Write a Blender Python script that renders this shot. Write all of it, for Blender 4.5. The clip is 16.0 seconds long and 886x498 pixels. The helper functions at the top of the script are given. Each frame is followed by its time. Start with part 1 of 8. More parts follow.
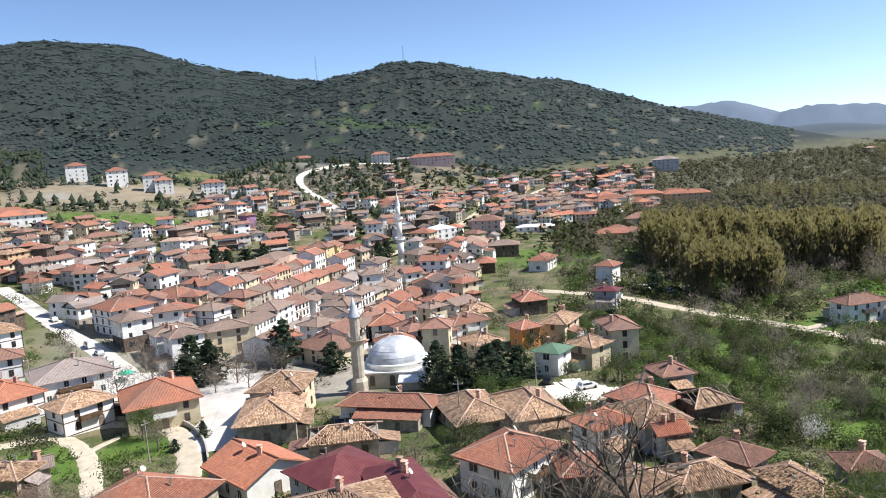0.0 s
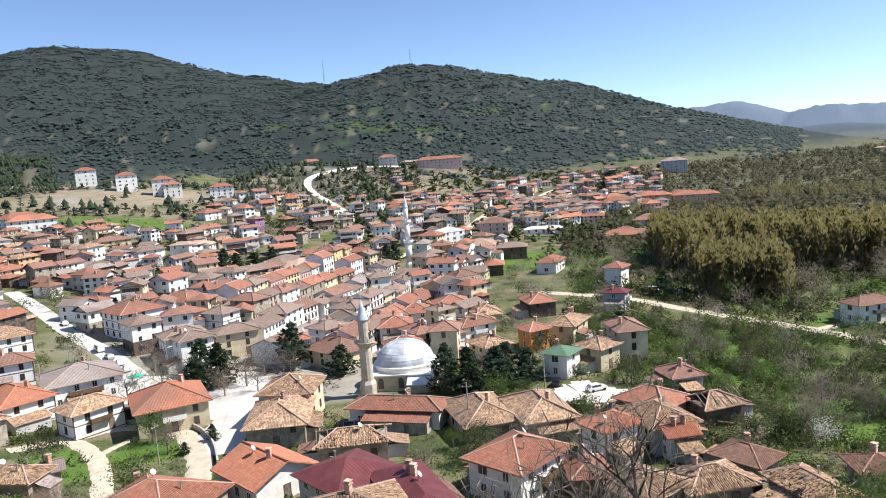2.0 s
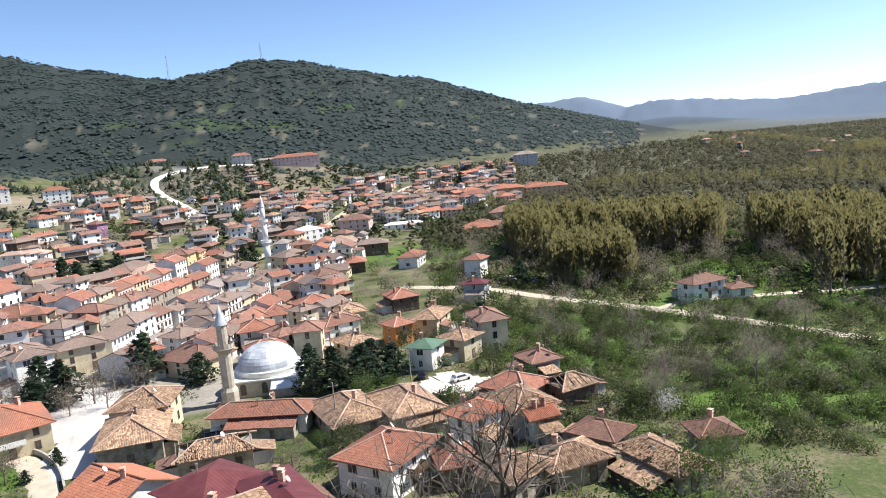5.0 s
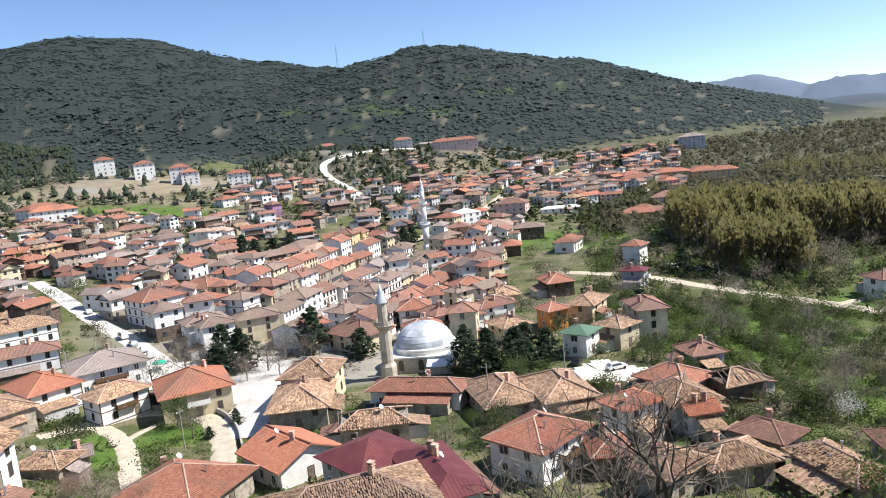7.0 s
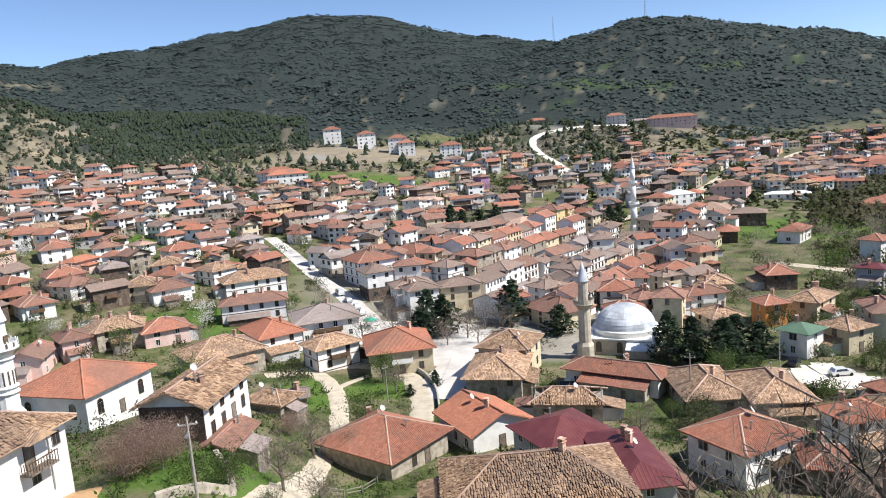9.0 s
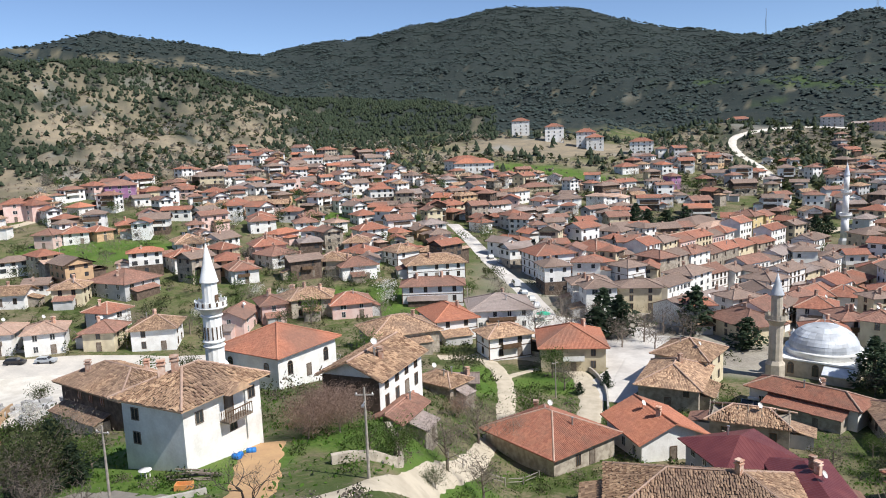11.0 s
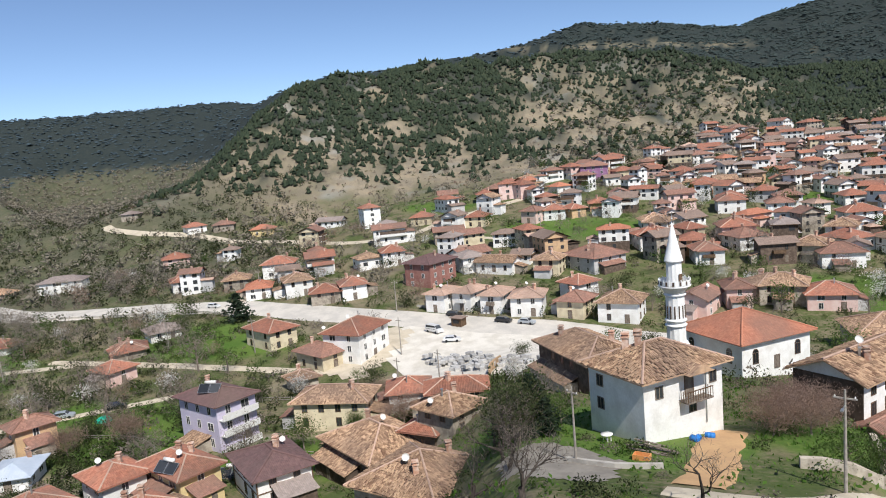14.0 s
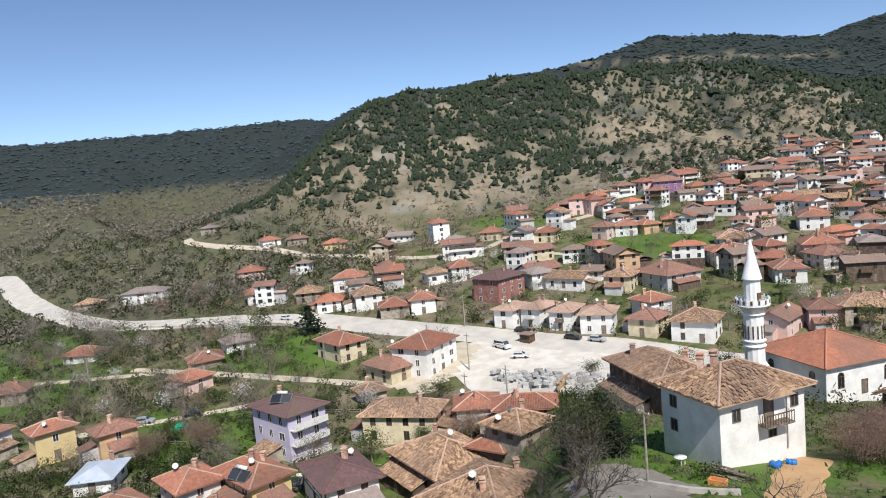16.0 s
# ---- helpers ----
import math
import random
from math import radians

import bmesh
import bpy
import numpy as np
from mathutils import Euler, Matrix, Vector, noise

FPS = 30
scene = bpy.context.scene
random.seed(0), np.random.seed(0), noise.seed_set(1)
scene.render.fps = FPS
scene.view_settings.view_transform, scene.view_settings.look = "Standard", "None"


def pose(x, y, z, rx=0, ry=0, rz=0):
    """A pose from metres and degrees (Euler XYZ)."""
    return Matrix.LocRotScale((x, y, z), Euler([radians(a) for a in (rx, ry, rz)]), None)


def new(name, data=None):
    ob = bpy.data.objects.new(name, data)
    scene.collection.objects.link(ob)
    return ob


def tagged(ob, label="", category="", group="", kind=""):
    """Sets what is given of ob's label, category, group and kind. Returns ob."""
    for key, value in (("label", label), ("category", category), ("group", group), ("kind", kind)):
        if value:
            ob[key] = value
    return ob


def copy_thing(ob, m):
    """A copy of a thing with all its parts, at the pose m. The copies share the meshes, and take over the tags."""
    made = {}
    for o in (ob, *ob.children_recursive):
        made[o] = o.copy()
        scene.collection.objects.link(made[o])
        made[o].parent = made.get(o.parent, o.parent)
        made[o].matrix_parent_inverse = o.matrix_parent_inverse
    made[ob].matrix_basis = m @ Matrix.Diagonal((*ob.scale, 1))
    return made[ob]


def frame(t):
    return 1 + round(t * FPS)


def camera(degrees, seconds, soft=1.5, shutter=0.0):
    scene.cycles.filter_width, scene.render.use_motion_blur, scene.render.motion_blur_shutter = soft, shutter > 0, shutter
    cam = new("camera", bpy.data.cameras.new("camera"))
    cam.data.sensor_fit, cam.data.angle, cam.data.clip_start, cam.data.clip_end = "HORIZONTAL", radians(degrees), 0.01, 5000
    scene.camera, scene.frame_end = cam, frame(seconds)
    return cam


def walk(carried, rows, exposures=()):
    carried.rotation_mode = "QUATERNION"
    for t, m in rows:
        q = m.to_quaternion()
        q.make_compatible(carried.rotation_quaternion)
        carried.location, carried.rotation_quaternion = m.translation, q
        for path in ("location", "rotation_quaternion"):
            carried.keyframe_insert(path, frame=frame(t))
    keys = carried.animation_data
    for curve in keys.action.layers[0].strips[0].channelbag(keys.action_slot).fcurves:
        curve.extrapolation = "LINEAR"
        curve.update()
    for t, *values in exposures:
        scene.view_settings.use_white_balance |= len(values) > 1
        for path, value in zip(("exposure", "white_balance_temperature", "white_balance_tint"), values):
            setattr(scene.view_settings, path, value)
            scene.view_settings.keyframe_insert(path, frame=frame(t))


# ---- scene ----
cam = camera(62.76, 16.0, soft=1.0)
# seconds, yaw, pitch, roll of a phone turned by hand on the lookout
PATH = [
    (0.0, -0.52, -7.30, 4.03),
    (0.5, -0.32, -7.33, 4.55),
    (1.0, 0.09, -7.87, 4.30),
    (1.5, 0.19, -7.48, 4.85),
    (2.0, 0.07, -7.06, 4.38),
    (2.5, -0.88, -7.91, 4.27),
    (3.0, -2.09, -8.38, 4.86),
    (3.5, -5.50, -7.61, 5.81),
    (4.0, -8.56, -7.82, 5.01),
    (4.2, -9.28, -7.73, 4.66),
    (5.2, -11.20, -8.50, 5.30),
    (6.3, -7.91, -9.34, 6.42),
    (6.5, -6.07, -8.96, 6.48),
    (7.0, 1.26, -8.39, 5.72),
    (7.5, 8.42, -8.66, 4.96),
    (8.0, 12.94, -8.19, 5.19),
    (8.5, 15.58, -8.17, 5.93),
    (8.7, 16.38, -8.52, 5.25),
    (10.8, 29.60, -8.85, 2.70),
    (11.0, 32.19, -8.64, 2.16),
    (11.5, 39.21, -8.63, 2.84),
    (12.0, 45.35, -8.11, 3.39),
    (12.5, 50.95, -7.66, 3.75),
    (13.0, 57.09, -8.28, 4.40),
    (13.5, 63.02, -8.19, 5.84),
    (14.0, 67.66, -8.01, 4.97),
    (14.5, 71.58, -8.09, 4.75),
    (15.0, 75.54, -7.68, 6.50),
    (15.5, 73.69, -6.83, 5.52),
    (16.0, 73.11, -6.34, 5.16),
]
REACH = 0.35  # the phone is held this far in front of the turning body
walk(cam, [(t, pose(-REACH * math.sin(radians(a)), REACH * math.cos(radians(a)), 50.0, 90 + p, r, a)) for t, a, p, r in PATH],
     [(0.0, 0.56), (4.2, 0.67), (6.5, 0.66), (7.0, 0.6), (7.5, 0.52), (8.5, 0.47), (11.0, 0.22), (12.0, 0.12), (13.5, 0.1), (16.0, 0.08)])

# ---- light ----
SUN_AZ, SUN_EL = -90.0, 50.0
world = bpy.data.worlds.new("sky")
scene.world = world
world.use_nodes = True
sky = world.node_tree.nodes.new("ShaderNodeTexSky")
sky.sky_type, sky.sun_disc = "NISHITA", False
sky.sun_elevation, sky.sun_rotation = radians(SUN_EL), radians(-SUN_AZ)
sky.altitude, sky.air_density, sky.dust_density, sky.ozone_density = 2200, 0.74, 1.6, 2.6
back = world.node_tree.nodes["Background"]
back.inputs["Strength"].default_value = 0.135
world.node_tree.links.new(sky.outputs["Color"], back.inputs["Color"])
sun_data = bpy.data.lights.new("sun", "SUN")
sun_data.energy, sun_data.angle, sun_data.color = 5.0, radians(0.53), (1.0, 0.965, 0.91)
sun_at = Vector((math.sin(radians(-SUN_AZ)) * math.cos(radians(SUN_EL)), math.cos(radians(SUN_AZ)) * math.cos(radians(SUN_EL)), math.sin(radians(SUN_EL))))
sun = new("sun", sun_data)
sun.rotation_euler = (-sun_at).to_track_quat("-Z", "Y").to_euler()

# ---- materials ----
class Nodes:
    """Short hand for building a node material."""

    def __init__(self, name):
        self.m = bpy.data.materials.new(name)
        self.m.use_nodes = True
        self.t = self.m.node_tree
        self.out = self.t.nodes["Principled BSDF"]

    def add(self, kind, ins=None, **props):
        n = self.t.nodes.new(kind)
        for k, v in props.items():
            setattr(n, k, v)
        for k, v in (ins or {}).items():
            self.put(n, k, v)
        return n

    def put(self, n, k, v):
        if isinstance(v, bpy.types.NodeSocket):
            self.t.links.new(v, n.inputs[k])
        else:
            n.inputs[k].default_value = v

    def noise(self, co, scale, detail=4.0, rough=0.55):
        return self.add("ShaderNodeTexNoise", {"Vector": co, "Scale": scale, "Detail": detail, "Roughness": rough}).outputs["Fac"]

    def steps(self, fac, a, b):
        """fac stretched so that a becomes 0 and b becomes 1."""
        return self.add("ShaderNodeMapRange", {"Value": fac, "From Min": a, "From Max": b}, interpolation_type="SMOOTHSTEP").outputs["Result"]

    def mix(self, fac, a, b):
        n = self.add("ShaderNodeMix", data_type="RGBA")
        for i, v in ((0, fac), (6, a), (7, b)):
            if isinstance(v, tuple) and len(v) == 3:
                v = (*v, 1)
            self.put(n, i, v)
        return n.outputs[2]

    def math(self, op, a, b=0.0):
        return self.add("ShaderNodeMath", {0: a, 1: b}, operation=op).outputs[0]

    def shade(self, col, fac, amount):
        """col made lighter or darker by a factor in 0..1 around one half."""
        v = self.add("ShaderNodeMapRange", {"Value": fac, "To Min": 1 - amount, "To Max": 1 + amount}).outputs["Result"]
        return self.add("ShaderNodeHueSaturation", {"Color": col, "Value": v}).outputs["Color"]

    def done(self, col, rough=0.9, height=None, strength=0.3, distance=0.05, metallic=0.0, spec=0.3):
        self.put(self.out, "Base Color", (*col, 1) if isinstance(col, tuple) and len(col) == 3 else col)
        self.put(self.out, "Roughness", rough)
        self.put(self.out, "Metallic", metallic)
        self.put(self.out, "Specular IOR Level", spec)
        if height is not None:
            b = self.add("ShaderNodeBump", {"Height": height, "Strength": strength, "Distance": distance})
            self.put(self.out, "Normal", b.outputs["Normal"])
        return self.m

    def place(self):
        return self.add("ShaderNodeNewGeometry").outputs["Position"]

    def chance(self):
        return self.add("ShaderNodeObjectInfo").outputs["Random"]

    def island(self):
        return self.add("ShaderNodeNewGeometry").outputs["Random Per Island"]


def plain(name, a, b, scale=2.0, rough=0.85, vary=0.12, bump=0.2, metallic=0.0, spec=0.3):
    """Two tones mixed by coarse and fine noise, with a slight difference from thing to thing."""
    n = Nodes(name)
    p = n.place()
    coarse, fine = n.noise(p, scale, 5), n.noise(p, scale * 9, 3)
    col = n.mix(n.steps(coarse, 0.35, 0.68), a, b)
    col = n.shade(col, fine, 0.14)
    col = n.shade(col, n.chance(), vary)
    return n.done(col, rough, fine, bump, 0.03, metallic, spec)


def roof_tiles(name, a, b, c, wear=0.5, vary=0.2):
    """Clay tiles in columns and courses, laid out in metres along the slope."""
    n = Nodes(name)
    uv = n.add("ShaderNodeUVMap").outputs["UV"]
    s = n.add("ShaderNodeSeparateXYZ", {"Vector": uv})
    col_w, row_h = 0.26, 0.40
    u, v = n.math("DIVIDE", s.outputs["X"], col_w), n.math("DIVIDE", s.outputs["Y"], row_h)
    cell = n.add("ShaderNodeCombineXYZ", {"X": n.math("FLOOR", u), "Y": n.math("FLOOR", v)}).outputs["Vector"]
    tile = n.add("ShaderNodeTexWhiteNoise", {"Vector": cell}, noise_dimensions="2D").outputs["Value"]
    p = n.place()
    big, mid = n.noise(p, 0.45, 5, 0.65), n.noise(p, 1.7, 5, 0.7)
    col = n.mix(tile, a, b)
    col = n.mix(n.math("MULTIPLY", n.steps(big, 0.42, 0.68), wear), col, c)
    col = n.shade(col, mid, 0.4)
    col = n.shade(col, n.chance(), vary)
    # roofs differ from house to house and carry soot and lichen
    patch = n.noise(p, 0.085, 2, 0.4)
    col = n.mix(n.math("MULTIPLY", n.steps(patch, 0.5, 0.68), 0.5), col, (0.175, 0.125, 0.10))
    col = n.mix(n.math("MULTIPLY", n.steps(n.noise(p, 0.9, 6, 0.75), 0.57, 0.77), 0.32), col, (0.13, 0.105, 0.085))
    hump = n.math("ABSOLUTE", n.math("SINE", n.math("MULTIPLY", u, math.pi)))
    lap = n.math("FRACT", v)
    h = n.math("ADD", n.math("MULTIPLY", hump, 0.7), n.math("ADD", n.math("MULTIPLY", n.math("SUBTRACT", 1.0, lap), 0.45), n.math("MULTIPLY", tile, 0.25)))
    return n.done(col, 0.88, h, 0.9, 0.07)


def sheet_roof(name, a, b, rough=0.45):
    """Painted sheet with standing seams."""
    n = Nodes(name)
    uv = n.add("ShaderNodeUVMap").outputs["UV"]
    s = n.add("ShaderNodeSeparateXYZ", {"Vector": uv})
    seam = n.math("POWER", n.math("ABSOLUTE", n.math("SINE", n.math("MULTIPLY", s.outputs["X"], math.pi / 0.5))), 10.0)
    p = n.place()
    col = n.mix(n.steps(n.noise(p, 0.5, 5), 0.35, 0.7), a, b)
    col = n.shade(col, n.noise(p, 8, 3), 0.08)
    return n.done(col, rough, seam, 0.5, 0.05, 0.0, 0.4)


ROOFS = {
    "old": roof_tiles("weathered_tile", (0.17, 0.095, 0.06), (0.53, 0.355, 0.225), (0.21, 0.135, 0.092), 0.6, 0.22),
    "red": roof_tiles("red_tile", (0.27, 0.108, 0.072), (0.39, 0.172, 0.112), (0.24, 0.13, 0.095), 0.6, 0.2),
    "orange": roof_tiles("orange_tile", (0.38, 0.145, 0.088), (0.48, 0.205, 0.125), (0.36, 0.15, 0.10), 0.5, 0.12),
    "redbrown": roof_tiles("red_brown_tile", (0.22, 0.115, 0.086), (0.34, 0.185, 0.135), (0.20, 0.125, 0.098), 0.6, 0.2),
    "brown": roof_tiles("brown_tile", (0.21, 0.15, 0.12), (0.29, 0.21, 0.168), (0.21, 0.16, 0.135), 0.5, 0.2),
    "pale": roof_tiles("pale_tile", (0.42, 0.27, 0.20), (0.52, 0.36, 0.28), (0.36, 0.26, 0.2), 0.5, 0.2),
    "mauve": roof_tiles("mauve_tile", (0.125, 0.075, 0.072), (0.18, 0.105, 0.10), (0.12, 0.08, 0.075), 0.5, 0.15),
    "grey": roof_tiles("grey_tile", (0.27, 0.22, 0.20), (0.34, 0.28, 0.25), (0.24, 0.20, 0.18), 0.5, 0.12),
    "maroon": sheet_roof("maroon_sheet", (0.125, 0.032, 0.034), (0.165, 0.048, 0.046)),
    "green": sheet_roof("green_sheet", (0.10, 0.17, 0.11), (0.13, 0.21, 0.13)),
    "white": sheet_roof("white_sheet", (0.72, 0.72, 0.70), (0.8, 0.8, 0.78), 0.6),
    "blue": sheet_roof("pale_blue_sheet", (0.42, 0.48, 0.56), (0.5, 0.55, 0.62)),
}
WALLS = {
    "white": plain("white_plaster", (0.80, 0.79, 0.76), (0.68, 0.66, 0.62), 0.5, 0.9, 0.1),
    "timber": plain("clean_white_plaster", (0.80, 0.79, 0.77), (0.75, 0.73, 0.70), 0.5, 0.9, 0.06),
    "cream": plain("cream_plaster", (0.62, 0.54, 0.38), (0.50, 0.42, 0.29), 0.6, 0.9, 0.15),
    "yellow": plain("yellow_plaster", (0.66, 0.52, 0.27), (0.60, 0.47, 0.25), 0.6, 0.9, 0.1),
    "tan": plain("tan_render", (0.56, 0.38, 0.22), (0.47, 0.31, 0.19), 0.8, 0.9, 0.15),
    "stone": plain("grey_rubble", (0.42, 0.37, 0.30), (0.25, 0.21, 0.17), 1.1, 0.95, 0.2, 0.6),
    "grey": plain("grey_render", (0.52, 0.51, 0.50), (0.42, 0.41, 0.40), 0.6, 0.9, 0.15),
    "dark": plain("dark_boards", (0.085, 0.06, 0.045), (0.15, 0.11, 0.085), 1.4, 0.9, 0.2, 0.5),
    "pink": plain("pink_plaster", (0.62, 0.42, 0.37), (0.68, 0.52, 0.47), 0.6, 0.9, 0.15),
    "brick": plain("dull_red_brick", (0.27, 0.12, 0.10), (0.34, 0.17, 0.14), 0.7, 0.9, 0.12, 0.3),
    "purple": plain("plum_plaster", (0.30, 0.14, 0.26), (0.36, 0.2, 0.32), 0.6, 0.9, 0.1),
    "lavender": plain("lavender_plaster", (0.55, 0.50, 0.62), (0.60, 0.55, 0.66), 0.6, 0.9, 0.05),
    "orange": plain("orange_plaster", (0.62, 0.26, 0.08), (0.66, 0.31, 0.12), 0.6, 0.9, 0.1),
}
WOOD = plain("dark_stained_wood", (0.10, 0.06, 0.035), (0.16, 0.10, 0.06), 2.0, 0.8, 0.15, 0.4)
OLD_WOOD = plain("weathered_wood", (0.24, 0.20, 0.16), (0.14, 0.11, 0.09), 2.0, 0.9, 0.15, 0.4)
FRAME_WHITE = plain("white_joinery", (0.74, 0.73, 0.70), (0.66, 0.64, 0.6), 2.0, 0.6, 0.1)
CHIMNEY = plain("chimney_brick", (0.40, 0.22, 0.15), (0.55, 0.42, 0.34), 1.5, 0.95, 0.3, 0.5)
LIME = plain("limewash", (0.82, 0.82, 0.80), (0.74, 0.73, 0.70), 0.8, 0.9, 0.02)
ASHLAR = plain("pale_ashlar", (0.52, 0.46, 0.37), (0.40, 0.35, 0.28), 0.9, 0.9, 0.08, 0.3)
LEAD = plain("lead_sheet", (0.46, 0.49, 0.53), (0.62, 0.65, 0.68), 0.5, 0.5, 0.28, 0.15, 0.0, 0.5)
METAL = plain("grey_metal", (0.45, 0.46, 0.47), (0.55, 0.56, 0.57), 2.0, 0.4, 0.05, 0.1, 0.8)
CONCRETE = plain("concrete", (0.50, 0.47, 0.42), (0.38, 0.35, 0.31), 1.2, 0.95, 0.2, 0.4)
GREY_GRAVEL = plain("grey_gravel", (0.27, 0.245, 0.21), (0.20, 0.18, 0.155), 0.5, 0.97, 0.02, 0.5)
CUT_STONE = plain("cut_stone", (0.46, 0.45, 0.43), (0.34, 0.33, 0.32), 1.5, 0.95, 0.25, 0.4)
RUBBER = plain("tyre_rubber", (0.02, 0.02, 0.02), (0.035, 0.035, 0.035), 5, 0.9)
BLUE_PLASTIC = plain("blue_plastic", (0.02, 0.16, 0.50), (0.03, 0.20, 0.55), 2, 0.4, 0.05)
RUST_TARP = plain("green_tarpaulin", (0.02, 0.42, 0.26), (0.03, 0.5, 0.32), 2, 0.5)
BARK = plain("bark", (0.16, 0.125, 0.10), (0.24, 0.20, 0.17), 3.0, 0.95, 0.2, 0.6)
POLE_WOOD = plain("grey_pole_wood", (0.34, 0.31, 0.27), (0.26, 0.23, 0.2), 3.0, 0.9, 0.15, 0.4)


def glazing():
    n = Nodes("window_glass")
    col = n.mix(n.chance(), (0.018, 0.02, 0.024), (0.07, 0.075, 0.08))
    return n.done(col, 0.12, spec=0.6)


GLASS = glazing()


def paint(name, c):
    n = Nodes(name)
    n.put(n.out, "Coat Weight", 0.6)
    n.put(n.out, "Coat Roughness", 0.08)
    return n.done(n.shade((*c, 1), n.noise(n.place(), 3, 3), 0.05), 0.35, metallic=0.2, spec=0.5)


PAINTS = {"white": paint("white_car_paint", (0.75, 0.75, 0.74)), "silver": paint("silver_car_paint", (0.42, 0.45, 0.48)), "black": paint("black_car_paint", (0.015, 0.015, 0.018)), "blue": paint("blue_car_paint", (0.05, 0.12, 0.26)), "red": paint("red_car_paint", (0.35, 0.03, 0.02))}


def leaves(name, a, b, c, rough=0.75, glow=0.5):
    """Leaves or twigs: each one its own tone; light comes through thin ones."""
    n = Nodes(name)
    r = n.island()
    col = n.mix(n.steps(r, 0.0, 0.6), a, b)
    col = n.mix(n.steps(r, 0.72, 1.0), col, c)
    col = n.shade(col, n.noise(n.place(), 0.08, 3), 0.3)
    col = n.shade(col, n.chance(), 0.2)
    m = n.done(col, rough, spec=0.2)
    if glow:
        thin = n.add("ShaderNodeBsdfTranslucent", {"Color": col})
        both = n.add("ShaderNodeMixShader", {"Fac": glow})
        n.t.links.new(n.out.outputs[0], both.inputs[1])
        n.t.links.new(thin.outputs[0], both.inputs[2])
        n.t.links.new(both.outputs[0], n.t.nodes["Material Output"].inputs["Surface"])
    return m


PINE = leaves("pine_needles", (0.019, 0.029, 0.017), (0.027, 0.039, 0.022), (0.042, 0.052, 0.029), 0.8, 0)
# mountain pines, paler and bluer than PINE: haze put into the colour
HAZED_FOREST = leaves("forest_needles", (0.028, 0.041, 0.040), (0.035, 0.050, 0.047), (0.045, 0.060, 0.054), 0.85, 0)
# far ridge needles, with the haze of distance painted in as blue
HAZE_BLUE_FOREST = leaves("blue_green_forest_needles", (0.038, 0.058, 0.070), (0.046, 0.068, 0.079), (0.06, 0.08, 0.088), 0.75, 0)
FIR = leaves("fir_needles", (0.026, 0.044, 0.026), (0.042, 0.066, 0.036), (0.062, 0.088, 0.048), 0.75, 0.35)
GREEN = leaves("spring_leaves", (0.066, 0.112, 0.026), (0.092, 0.142, 0.036), (0.13, 0.172, 0.054))
OLIVE = leaves("olive_shrub_leaves", (0.058, 0.074, 0.030), (0.078, 0.094, 0.039), (0.108, 0.12, 0.055))
TWIGS = leaves("bare_twigs", (0.19, 0.16, 0.13), (0.25, 0.21, 0.17), (0.30, 0.26, 0.21))
BARE_WOOD = leaves("bare_woods", (0.31, 0.275, 0.215), (0.36, 0.32, 0.255), (0.41, 0.365, 0.29), 0.8, 0.5)
# woods of the far plain, their olive dulled to paint in the haze
HAZY_WOOD = leaves("valley_woods", (0.115, 0.108, 0.068), (0.135, 0.128, 0.078), (0.155, 0.148, 0.088))
STEMS = leaves("poplar_stems", (0.20, 0.17, 0.14), (0.25, 0.215, 0.18), (0.30, 0.26, 0.22), 0.85, 0.3)
RUSSET = leaves("russet_twigs", (0.28, 0.19, 0.145), (0.34, 0.235, 0.18), (0.40, 0.29, 0.235))
POPLAR = leaves("budding_poplar", (0.195, 0.178, 0.076), (0.225, 0.205, 0.086), (0.255, 0.232, 0.098), 0.8, 0.55)
DARK_BARK = plain("dark_wet_bark", (0.05, 0.04, 0.033), (0.08, 0.065, 0.055), 3.0, 0.95, 0.2, 0.6)
BLOSSOM = leaves("white_blossom", (0.55, 0.53, 0.50), (0.68, 0.66, 0.62), (0.35, 0.36, 0.28))
GRASS = leaves("grass_blades", (0.06, 0.13, 0.02), (0.09, 0.18, 0.03), (0.14, 0.20, 0.05))
YELLOW_BLOOM = leaves("yellow_bloom", (0.42, 0.34, 0.02), (0.50, 0.42, 0.04), (0.2, 0.25, 0.04))


